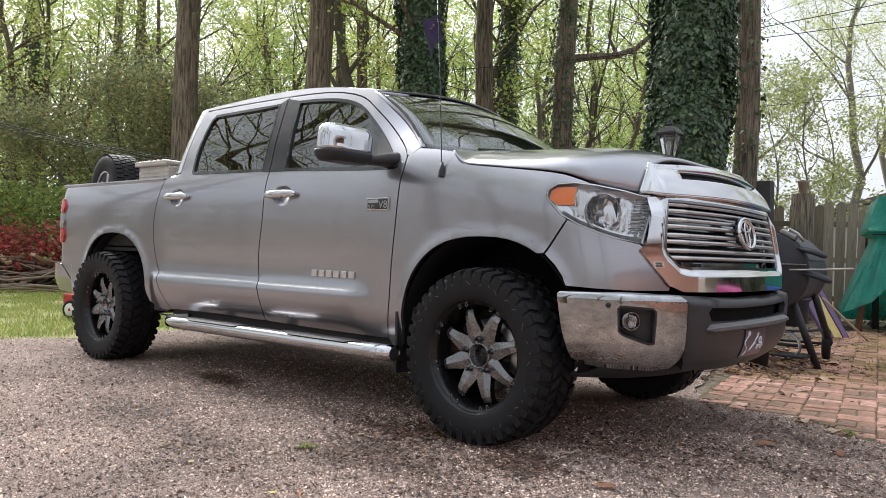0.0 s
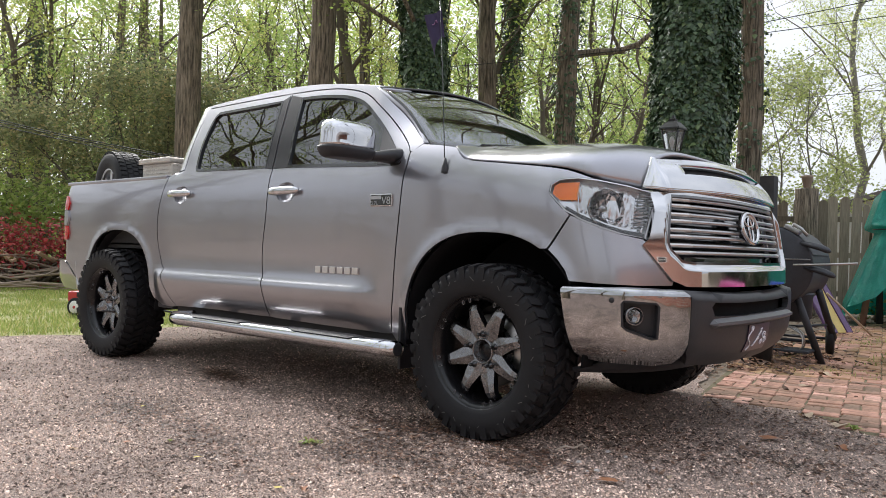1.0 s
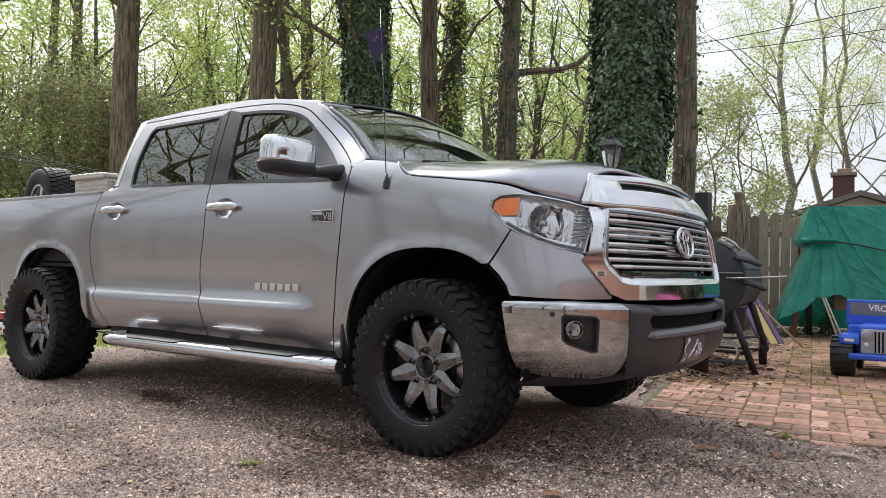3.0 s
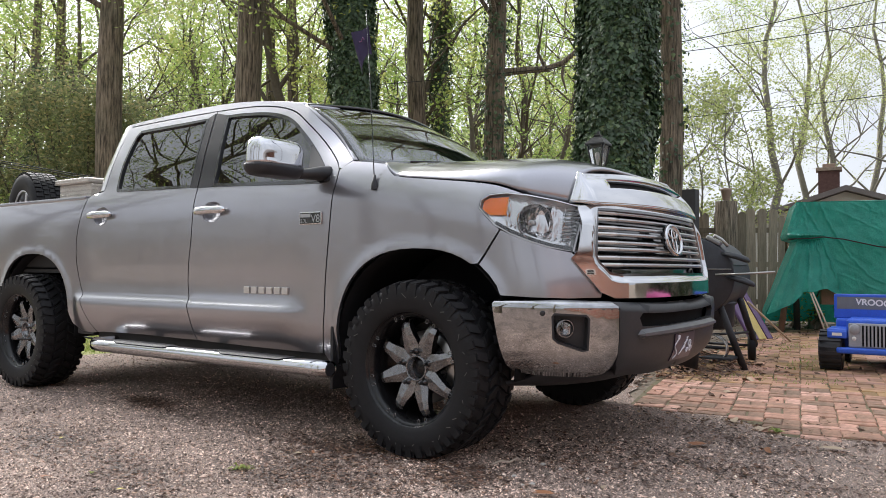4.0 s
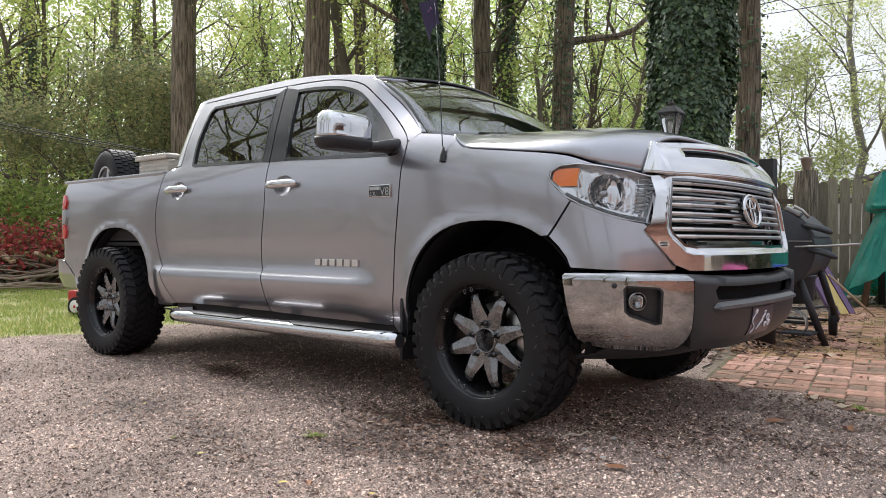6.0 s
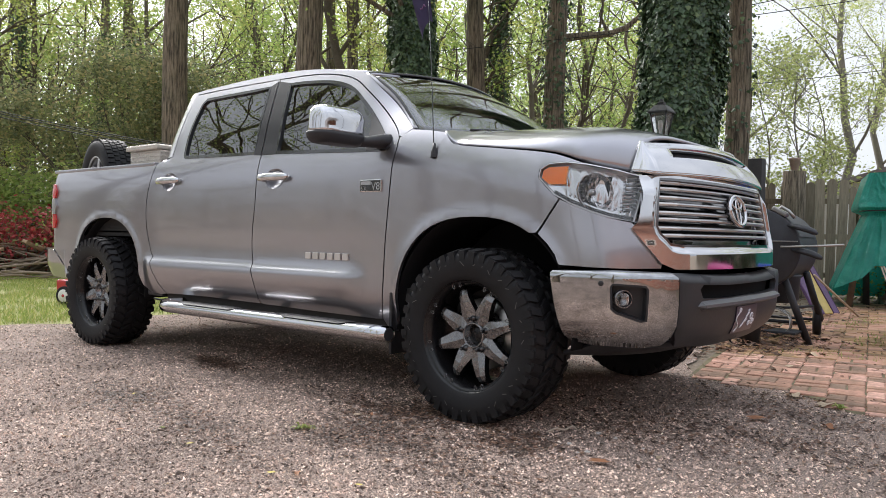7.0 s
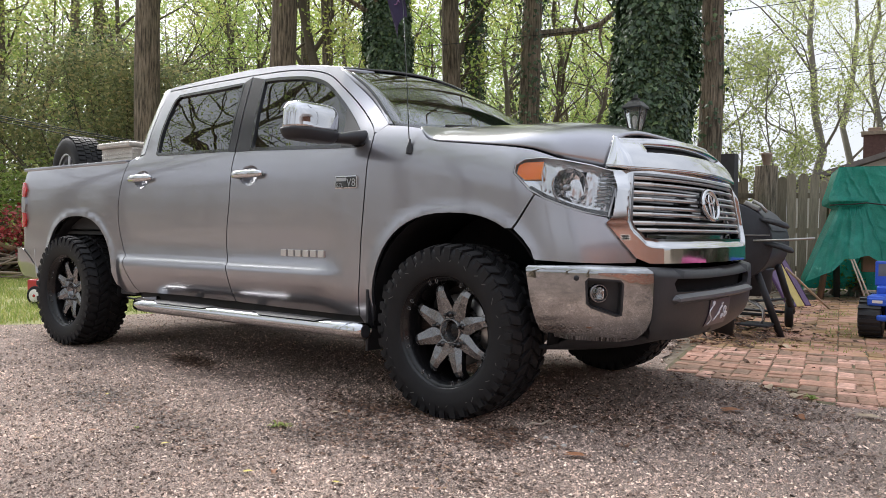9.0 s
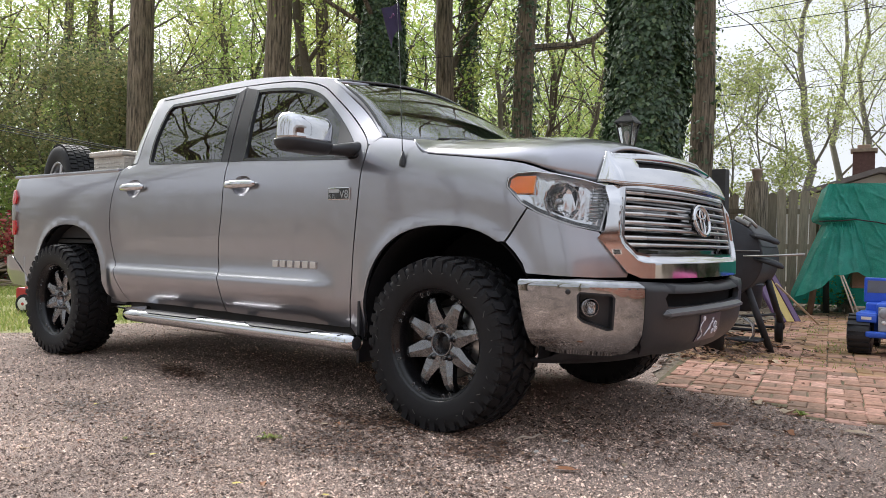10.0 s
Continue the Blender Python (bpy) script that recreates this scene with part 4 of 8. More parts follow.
def rib_at(u, v):
    w = abs(2 * u - 1)
    h = 0.024 * smoothstep(1.0, 0.94, w) + 0.001
    dz, out = ((1.0, -0.004), (0.25, 0.026), (-0.30, 0.027), (-1.0, -0.004))[min(3, int(v * 3 + 0.5))]
    return bumper_at(HALF_LEN - 0.585 + 1.17 * u, 0.636 - 0.012 * w ** 3 + dz * h, out * smoothstep(1.0, 0.95, w))


v, f = grid_arrays(rib_at, 40, 3)
place("bumper_rib", poly_mesh("bumper_rib", v, f, mottled("worn_grey_plastic", (0.085, 0.085, 0.09), 0.42, 0, 12, 0.2, 0.1, 0.001)), mid, "grey raised bumper rib")
plate_map = lambda s, z: bumper_at(s, z, 0.005)
v, fa, fl = sheet([(HALF_LEN - 0.155, 0.475), (HALF_LEN - 0.155, 0.61), (HALF_LEN + 0.155, 0.61), (HALF_LEN + 0.155, 0.475)], plate_map, (1, 0, 0), 0.04, 0.004)
plate = place("front_plate", poly_mesh("front_plate", v, fa, mat("dark_violet_plate", (0.03, 0.02, 0.045), 0.3), fl), mid, "dark plate with pale curling marks")
MARK = mat("pale_mark", (0.72, 0.70, 0.76), 0.4)
rng = random.Random(4)
# pale scrolls and strokes
marks = [[(-0.125 + 0.025 * math.sin(0.9 * k), 0.485 + 0.0125 * k) for k in range(10)],
         [(-0.06 + 0.012 * k, 0.500 + 0.011 * k) for k in range(9)],
         [(-0.02 + 0.007 * k + 0.012 * math.sin(1.6 * k), 0.530 + 0.008 * k) for k in range(8)]]
for cx_, cz_, r_ in ((0.075, 0.548, 0.026), (0.105, 0.520, 0.022), (0.055, 0.515, 0.018), (-0.105, 0.590, 0.016)):
    marks.append([(cx_ + r_ * (1 - 0.05 * k) * math.cos(0.7 * k), cz_ + 0.8 * r_ * (1 - 0.05 * k) * math.sin(0.7 * k)) for k in range(11)])
for line in marks:
    tube("plate_mark", [bumper_at(HALF_LEN + a_, b_, 0.006) for a_, b_ in line], 0.0040, MARK, plate, 5)
shell("front_valance", lambda u, v: (0.915 - 0.25 * u - 0.30 * abs(2 * v - 1) ** 5, -0.84 + 1.68 * v, 0.435 - 0.075 * math.sin(0.5 * math.pi * u)), 6, 24, BLACK_PLASTIC, truck, 0.02, "black air dam under bumper")

# radiator bay behind the grille
part("radiator_bay", box_bm(0.50, 0.62, -0.80, 0.80, 0.45, 1.18), LINER, truck)

# running boards: chrome oval tubes with black pads
for sgn in (-1, 1):
    pts = [(-2.56, sgn * 0.93, 0.40)] + [(-2.62 - 0.03 * math.sin(a), sgn * (1.02 - 0.05 * math.cos(a)), 0.392) for a in (0.4, 0.9, 1.5)] + [(-2.60, sgn * 1.045, 0.39)] + [(-2.5 + 2.02 * i / 10, sgn * 1.055, 0.39) for i in range(11)]
    board = tube("running_board", pts, [0.048] * len(pts), CHROME, truck, 20, "chrome oval running board with black step pads", (1.0, 0.9))
    v, f = lathe_arrays([(0.0, 0.002), (0.026, 0.003), (0.033, 0.004), (0.035, 0.0), (0.035, -0.02)], 20, "z")
    place("end_cap", poly_mesh("end_cap", v, f, BLACK_PLASTIC, True), board, "black end cap", pose(-0.48, sgn * 1.055, 0.39, 0, 90, 0))
    for x0, x1 in ((-2.42, -1.72), (-1.38, -0.72)):
        n, m_ = 20, 10
        pad, padf = [], []
        for i in range(n + 1):
            t = i / n
            x = x0 + (x1 - x0) * t
            reach = smoothstep(0.0, 0.16, t) * smoothstep(1.0, 0.84, t)
            for j in range(m_ + 1):
                a = radians(78 - 38 * reach + (84 + 38 * reach * 0.4) * j / m_ * (0.15 + 0.85 * reach))
                r = 0.0495 + 0.004 * reach
                pad.append((x, sgn * (1.055 + r * math.cos(a)), 0.39 + 0.92 * r * math.sin(a)))
        for i in range(n):
            for j in range(m_):
                k = i * (m_ + 1) + j
                padf.append((k, k + m_ + 1, k + m_ + 2, k + 1))
        place("step_pad", poly_mesh("step_pad", pad, padf, BLACK_PLASTIC, True), board, "black rubber step pad")
    for x in (-2.2, -1.55, -0.85):
        b = box_bm(x - 0.03, x + 0.03, min(sgn * 0.75, sgn * 1.04), max(sgn * 0.75, sgn * 1.04), 0.385, 0.41, 0.004)
        part("bracket", b, CHASSIS, board)
    part("sill", box_bm(-2.86, -0.62, min(sgn * 0.78, sgn * 0.885), max(sgn * 0.78, sgn * 0.885), 0.37, 0.60, 0.02), CHASSIS, truck, "black underside sill")

# whip antenna with a small purple flag
AX = -0.285
AY = -half_width(AX, 1.33) - 0.002
tube("antenna", [(AX, AY, 1.335), (AX - 0.006, AY, 1.40), (AX - 0.028, AY, 1.75), (AX - 0.066, AY, 2.24)], [0.0035, 0.003, 0.0024, 0.0018], GLOSS_BLACK, truck, 6, "thin black whip antenna")
lathe("antenna_base", [(0.0, 0.055), (0.006, 0.055), (0.010, 0.03), (0.018, 0.008), (0.020, -0.02)], BLACK_PLASTIC, truck, 16, "z", (AX, AY, 1.325))
FLAG = mottled("purple_flag_cloth", (0.022, 0.014, 0.050), 0.8, 0, 20, 0.3, 0.2)
fv, ff = grid_arrays(lambda u, v: (AX - 0.050 - 0.10 * u * (1 - 0.45 * v) + 0.020 * v, AY + 0.030 * math.sin(5 * u + 1.2 * v) * abs(u - 0.25), 2.150 - 0.135 * v - 0.045 * (u - 0.3) ** 2 * 4 * v - 0.02 * u), 14, 10)
flag = place("antenna_flag", poly_mesh("antenna_flag", fv, ff, FLAG, True), truck, "small drooping purple flag")
tube("flag_mark", [(AX - 0.062 - 0.010 * k, AY - 0.020 + 0.03 * math.sin(5 * 0.12 * k + 1.6) * abs(0.11 * k + 0.03), 2.080 + 0.014 * math.sin(1.9 * k)) for k in range(4)], 0.0035, mat("faded_violet_print", (0.16, 0.07, 0.16), 0.8), flag, 5)

# shark fin on the roof
part("roof_fin", box_bm(-1.45, -1.30, -0.03, 0.03, 1.985, 2.02, 0.012, 3), GLOSS_BLACK, truck, "black roof fin", True)

# cargo bed: floor, inner walls, tailgate, tail lamps, rear bumper
part("bed_floor", box_bm(-4.60, -2.99, -0.85, 0.85, 0.86, 0.90), CHASSIS, truck, "black cargo bed floor")
part("bed_front_wall", box_bm(-3.02, -2.985, -0.87, 0.87, 0.90, 1.385, 0.01), CHASSIS, truck)
for sgn in (-1, 1):
    part("bed_inner_wall", box_bm(-4.60, -3.0, min(sgn * 0.82, sgn * 0.85), max(sgn * 0.82, sgn * 0.85), 0.88, 1.385, 0.008), CHASSIS, truck)
    part("bed_rail", box_bm(-4.59, -2.985, min(sgn * 0.82, sgn * 0.925), max(sgn * 0.82, sgn * 0.925), 1.383, 1.412, 0.01), SILVER, truck, "silver bed rail cap")
part("tailgate", box_bm(-4.69, -4.63, -0.76, 0.76, 0.72, 1.39, 0.02, 3), SILVER, truck, "silver tailgate")
for sgn in (-1, 1):
    f = proud(0.014) if sgn < 0 else mirrored(proud(0.014))
    tl = None
    for z0, z1, material, nm in ((0.915, 1.035, RED_LENS, "tail_lamp"), (1.039, 1.165, SATIN, "reverse_lamp"), (1.169, 1.290, RED_LENS, "lamp_segment")):
        q = [(-4.660, z0), (-4.475 - 0.012 * (z0 < 0.95), z0), (-4.455, (z0 + z1) / 2), (-4.475 - 0.025 * (z1 > 1.25), z1), (-4.660, z1)]
        v, fa, fl = sheet(q, f, (0, sgn, 0), 0.02, 0.02)
        ob = place(nm, poly_mesh(nm, v, fa, material, fl), tl or truck, "red tail lamp with pale middle band" if tl is None else "")
        tl = tl or ob
    part("lamp_back", box_bm(-4.685, -4.655, min(sgn * 0.775, sgn * 0.862), max(sgn * 0.775, sgn * 0.862), 0.915, 1.29, 0.012, 3), RED_LENS, tl, "red lamp back face", True)
def rear_bumper(u, v):
    w = 2 * v - 1
    y = 0.935 * w
    x = -4.74 + 0.07 * w * w + 0.34 * max(0, abs(w) - 0.88) / 0.12 * 1.0
    z = 0.735 - 0.235 * u + 0.10 * u * max(0, abs(w) - 0.8) / 0.2 * 0
    return (x + 0.06 * u * u, y, z)
shell("rear_bumper", rear_bumper, 6, 48, SATIN, truck, 0.02, "silver rear bumper")
for sgn in (-1, 1):
    q = [(-4.73, 0.738), (-4.545, 0.732), (-4.42, 0.655), (-4.225, 0.508), (-4.40, 0.490), (-4.60, 0.500), (-4.715, 0.60)]
    f = lambda x, z, sgn=sgn: (x, sgn * (0.952 - 0.9 * max(0, -4.60 - x) ** 1.6 - 0.25 * max(0, 0.62 - z)), z)
    v, fa, fl = sheet(q, f, (0, sgn, 0), 0.03, 0.03)
    place("rear_bumper_end", poly_mesh("rear_bumper_end", v, fa, SILVER, fl), truck, "silver rear bumper corner")
part("bumper_step", box_bm(-4.80, -4.60, -0.70, 0.70, 0.70, 0.735, 0.01), BLACK_PLASTIC, truck)

# chassis, axles, arch liners
for sgn in (-1, 1):
    part("chassis_rail", box_bm(-4.55, 0.70, sgn * 0.45 - 0.05, sgn * 0.45 + 0.05, 0.50, 0.64, 0.01), CHASSIS, truck, "black chassis rail")
    for cx, half in ((-0.01, 0.545), (-3.62, 0.535)):
        def liner(u, v, sgn=sgn, cx=cx, half=half):
            a = math.pi * (1.06 - 1.12 * u)
            return (cx + half * math.cos(a), sgn * (0.925 - 0.50 * v), 0.50 + (half - 0.015) * max(math.sin(a), -0.3))
        shell("arch_liner", liner, 24, 4, LINER, truck, 0.01, "black wheel arch liner", flip=sgn > 0)
        part("arch_inner_wall", box_bm(cx - 0.55, cx + 0.55, sgn * 0.43 - 0.01, sgn * 0.43 + 0.01, 0.52, 1.05), LINER, truck)
    part("mud_flap", box_bm(-0.565, -0.545, min(sgn * 0.70, sgn * 0.965), max(sgn * 0.70, sgn * 0.965), 0.27, 0.60, 0.006), BLACK_PLASTIC, truck, "black mud flap")
    part("mud_flap", box_bm(-3.06, -2.86, min(sgn * 0.80, sgn * 0.92), max(sgn * 0.80, sgn * 0.92), 0.43, 0.50, 0.01), BLACK_PLASTIC, truck)
tube("rear_axle", [(-3.70, -0.80, 0.42), (-3.70, -0.2, 0.42), (-3.70, 0.2, 0.42), (-3.70, 0.80, 0.42)], [0.05, 0.05, 0.05, 0.05], CHASSIS, truck, 12, "rear axle tube")
lathe("differential", [(0.0, -0.14), (0.10, -0.12), (0.15, 0.0), (0.10, 0.12), (0.0, 0.14)], CHASSIS, truck, 20, "y", (-3.70, 0.1, 0.42))
tube("front_axle", [(0, -0.78, 0.42), (0, -0.3, 0.46), (0, 0.3, 0.46), (0, 0.78, 0.42)], 0.035, CHASSIS, truck, 10)
part("skid_plate", box_bm(-0.5, 0.62, -0.42, 0.42, 0.40, 0.46, 0.03), CHASSIS, truck, "black skid plate")
part("gearbox", box_bm(-2.0, -0.5, -0.20, 0.20, 0.42, 0.62, 0.05), CHASSIS, truck)
part("under_floor", box_bm(-2.9, 0.5, -0.80, 0.80, 0.60, 0.63), CHASSIS, truck)
tube("exhaust", [(-0.6, 0.25, 0.46), (-2.4, 0.30, 0.46), (-3.3, 0.42, 0.50), (-3.9, 0.55, 0.55), (-4.5, 0.70, 0.48)], 0.04, STEEL, truck, 10)

# ---- wheels ----
TYRE_R, RIM_R = 0.420, 0.268


def wheel_meshes():
    """Meshes of a wheel about its own centre; the outer face points to -y."""
    prof = [(0.262, -0.128), (0.272, -0.142), (0.292, -0.148), (0.330, -0.158), (0.372, -0.157), (0.390, -0.150), (0.402, -0.125), (0.4055, -0.06), (0.406, 0.0), (0.4055, 0.06), (0.402, 0.125), (0.390, 0.150), (0.372, 0.157), (0.33, 0.158), (0.292, 0.148), (0.262, 0.128)]
    tv, tf = lathe_arrays(prof, 96)
    tv, tf = list(tv), list(tf)

    def lug(a0, a1, y0, y1, r0, r1, skew=0.0, lower=0.0):
        """A tread block between two angles and two widths."""
        tv = []
        for r, k in ((r0, 1.0), (r1, 0.86)):
            am, da = (a0 + a1) / 2, (a1 - a0) / 2 * k
            ym, dy = (y0 + y1) / 2, (y1 - y0) / 2 * k
            for sa, sy in ((-1, -1), (1, -1), (1, 1), (-1, 1)):
                a = am + da * sa + skew * sy
                rr = r - (lower if sy * (1 if ym > 0 else -1) > 0 else 0)
                tv.append((rr * math.cos(a), ym + dy * sy, rr * math.sin(a)))
        return poly_mesh("tread_lug", tv, [(4, 5, 6, 7), (0, 1, 5, 4), (1, 2, 6, 5), (2, 3, 7, 6), (3, 0, 4, 7)], RUBBER)
    N = 40
    lugs = []
    for i in range(2):
        a = 0.0
        w = 2 * math.pi / N
        big = 0.72 if i % 2 else 0.64
        for s in (-1, 1):
            off = 0 if s < 0 else 0.5 * w
            lugs.append((i, lug(a + off, a + off + w * big, s * 0.088 if s > 0 else -0.152, 0.152 if s > 0 else -0.088, 0.385, 0.4215, 0.02 * s, 0.014)))
            # shoulder lug running down the sidewall
            lugs.append((i, lug(a + off, a + off + w * (big - 0.08), 0.138 if s > 0 else -0.1605, 0.1605 if s > 0 else -0.138, 0.350 if i % 2 else 0.366, 0.404, 0.0)))
            lugs.append((i, lug(a + off + 0.3 * w, a + off + w * 0.98, s * 0.045 - 0.034, s * 0.045 + 0.034, 0.39, 0.4205, -0.045 * s)))
    tyre = poly_mesh("tyre", tv, tf, RUBBER, True)
    marks, scuff = [], mat("scuffed_sidewall", (0.085, 0.083, 0.080), 0.7)
    for i in range(6):
        r0, r1, da = 0.336 + 0.006 * (i % 3), 0.350 + 0.007 * (i % 2), (0.055, -0.05, 0.03, 0.07, -0.035, 0.0)[i]
        p, q = Vector((r0, 0, 0)), Vector((r1 * math.cos(da), 0, r1 * math.sin(da)))
        n = Vector((-(q - p).z, 0, (q - p).x)).normalized() * 0.0017
        lift = Vector((0, -0.1612, 0))
        marks.append(poly_mesh("sidewall_mark", [p - n + lift, q - n + lift, q + n + lift, p + n + lift], [(0, 1, 2, 3)], scuff))
    rim = [(0.262, -0.128), (0.268, -0.138), (0.277, -0.143), (0.276, -0.134), (0.262, -0.126), (0.250, -0.118), (0.240, -0.08), (0.232, -0.02), (0.222, 0.06), (0.225, 0.10), (0.255, 0.125), (0.262, 0.128)]
    rv, rf = lathe_arrays(rim, 72)
    barrel = poly_mesh("wheel", rv, rf, WHEEL_BLACK, True)
    # spoke pointing up: flat-faced, widest near the middle, folded back to a tip at the rim
    shape = [(0.058, 0.0238), (0.080, 0.0329), (0.104, 0.0428), (0.124, 0.0400), (0.160, 0.0325), (0.198, 0.0265), (0.222, 0.0225), (0.244, 0.0190)]
    depth = [-0.096, -0.098, -0.100, -0.104, -0.110, -0.112, -0.102, -0.045]
    sv, sf = [], []
    for (r, h), y in zip(shape, depth):
        sv += [(-h, y + 0.003, r), (-h * 0.12, y - 0.005, r), (h, y + 0.003, r), (h * 1.05, y + 0.035, r), (-h * 1.05, y + 0.035, r)]
    mi = []
    for i in range(len(shape) - 1):
        a, b = 5 * i, 5 * i + 5
        sf += [(a, a + 1, b + 1, b), (a + 1, a + 2, b + 2, b + 1), (a + 2, a + 3, b + 3, b + 2), (a + 4, a, b, b + 4), (a + 3, a + 4, b + 4, b + 3)]
        mi += [0, 0, 1, 1, 1]
    sf += [(0, 4, 3, 2, 1), tuple(len(sv) - k for k in (5, 4, 3, 2, 1))]
    mi += [1, 1]
    spoke = poly_mesh("spoke", sv, sf, GUNMETAL, False, ([WHEEL_BLACK], mi))
    hv, hf = lathe_arrays([(0.0, -0.040), (0.050, -0.040), (0.053, -0.100), (0.057, -0.106), (0.062, -0.102), (0.066, -0.09), (0.074, -0.06), (0.130, -0.02), (0.150, 0.02)], 40)
    hub = poly_mesh("hub", hv, hf, GUNMETAL, True)
    cv, cf = lathe_arrays([(0.0, -0.074), (0.030, -0.072), (0.047, -0.066), (0.050, -0.05)], 28)
    cap = poly_mesh("centre_cap", cv, cf, WHEEL_BLACK, True)
    nv, nf = lathe_arrays([(0.0, -0.142), (0.005, -0.141), (0.008, -0.136), (0.009, -0.106), (0.015, -0.104), (0.016, -0.094)], 10)
    nut = poly_mesh("lug_nut", nv, nf, GLOSS_BLACK, True)
    dv, df = lathe_arrays([(0.06, 0.0), (0.17, 0.0), (0.175, 0.004), (0.175, 0.024), (0.17, 0.028), (0.06, 0.028)], 48)
    disc = poly_mesh("brake_disc", dv, df, STEEL, True)
    bv, bf = tube_arrays([(0.0065 * math.cos(a), -0.122, 0.0115 * math.sin(a)) for a in (2 * math.pi * i / 14 for i in range(15))], 0.0017, 5, False)
    bolt = poly_mesh("rim_link", bv, bf, GUNMETAL, True)
    ev, ef = tube_arrays([(0.2765 * math.cos(a), -0.1415, 0.2765 * math.sin(a)) for a in (2 * math.pi * i / 72 for i in range(73))], 0.0016, 5, False)
    edge = poly_mesh("rim_edge", ev, ef, GUNMETAL, True)
    return edge, tyre, lugs, marks, barrel, spoke, hub, cap, nut, disc, bolt


EDGE, TYRE, LUGS, MARKS, BARREL, SPOKE, HUB, CAP, NUT, DISC, BOLT = wheel_meshes()


def wheel_at(parent, m, label):
    w = place("wheel", BARREL, parent, label, m)
    place("rim_edge", EDGE, w, "thin gunmetal ring on the rim edge")
    place("tyre", TYRE, w, "black mud-terrain tyre with deep lugs")
    for k in range(20):
        for odd, me in LUGS:
            place("tread_lug", me, w, "", pose(0, 0, 0, 0, -360 / 40 * (2 * k + odd), 0))
    for k in range(40):
        if k % 7 != 4:
            place("sidewall_mark", MARKS[(k * 5 + k // 6) % 6], w, "", pose(0, 0, 0, 0, -9 * k, 0))
    for i in range(8):
        r = pose(0, 0.020, 0, 0, i * 45 + 28, 0)
        place("spoke", SPOKE, w, "machined gunmetal spoke", r)
        for da in (-0.085, 0.085):
            a = math.pi / 2 - radians(i * 45 + 28) + da
            place("rim_link", BOLT, w, "", pose(0.247 * math.cos(a), 0.0, 0.247 * math.sin(a)) @ pose(0, 0, 0, 0, 90 - math.degrees(a), 0))
    place("hub", HUB, w, "", pose(0, 0.020, 0))
    place("centre_cap", CAP, w, "black centre cap", pose(0, 0.020, 0))
    for i in range(5):
        a = radians(72 * i + 20)
        place("lug_nut", NUT, w, "", pose(0.080 * math.cos(a), 0.020, 0.080 * math.sin(a)))
    place("brake_disc", DISC, w, "steel brake disc")
    return w


WHEEL_Y = 0.868
for x, turn in ((0.0, -1.5), (-3.70, 0.0)):
    wheel_at(truck, pose(x, -WHEEL_Y - 0.014, 0.424, 0, 0, turn) @ Matrix.Scale(1.016, 4), "eight-spoke gunmetal and black wheel")
    wheel_at(truck, pose(x, WHEEL_Y + 0.014, 0.424, 0, 0, 180 + turn) @ Matrix.Scale(1.016, 4), "eight-spoke gunmetal and black wheel")
for sgn in (-1, 1):
    part("brake_caliper", box_bm(-0.20, -0.08, sgn * 0.80 - 0.05, sgn * 0.80 + 0.05, 0.45, 0.60, 0.02), CHASSIS, truck, "brake caliper")

# ---- in the cargo bed ----
PLATE_ALU = mottled("diamond_plate_aluminium", (0.55, 0.52, 0.47), 0.42, 0.6, 6, 0.2, 0.0)
chest = thing("truck_toolbox", "aluminium diamond-plate toolbox across the truck bed", "toolbox", m=pose(-0.08, 0, 0))
part("body", box_bm(-3.47, -3.04, -0.80, 0.80, 1.20, 1.525, 0.008), PLATE_ALU, chest)
part("lid", box_bm(-3.49, -3.03, -0.83, 0.83, 1.525, 1.565, 0.012), PLATE_ALU, chest, "diamond-plate lid")
def diamonds(origin, du, dv_, nu, nv, size, lift):
    v, f = [], []
    du, dv_, n = Vector(du), Vector(dv_), Vector(lift)
    for i in range(nu):
        for j in range(nv):
            c = Vector(origin) + du * (i + 0.5) + dv_ * (j + 0.5)
            a, b = (du.normalized() * size, dv_.normalized() * size * 0.42) if (i + j) % 2 else (dv_.normalized() * size, du.normalized() * size * 0.42)
            k = len(v)
            v += [c - a, c - b, c + a, c + b, c + n]
            f += [(k, k + 1, k + 4), (k + 1, k + 2, k + 4), (k + 2, k + 3, k + 4), (k + 3, k, k + 4)]
    return v, f
for o, du, dw, nu, nv, lift in (((-3.47, -0.801, 1.26), (0.0305, 0, 0), (0, 0, 0.029), 14, 9, (0, -0.005, 0)), ((-3.039, -0.80, 1.26), (0, 0.032, 0), (0, 0, 0.029), 50, 9, (0.005, 0, 0)), ((-3.49, -0.83, 1.5655), (0.0335, 0, 0), (0, 0.033, 0), 13, 50, (0, 0, 0.005)), ((-3.49, -0.8305, 1.528), (0.0335, 0, 0), (0, 0, 0.018), 13, 2, (0, -0.004, 0))):
    v, f = diamonds(o, du, dw, nu, nv, 0.016, lift)
    place("tread_pattern", poly_mesh("tread_pattern", v, f, PLATE_ALU), chest)
spare = thing("spare_wheel", "spare road tyre on silver alloy wheel lying in the bed", "wheel")
sp = [(0.20, -0.10), (0.23, -0.115), (0.30, -0.125), (0.345, -0.115), (0.362, -0.09), (0.368, 0.0), (0.362, 0.09), (0.345, 0.115), (0.30, 0.125), (0.20, 0.10)]
SPARE_M = pose(-4.23, -0.64, 1.335, 0, 0, 0) @ pose(0, 0, 0, 0, 0, -8)
v, f = lathe_arrays(sp, 64)
v, f = list(v), list(f)
nsm = len(f)
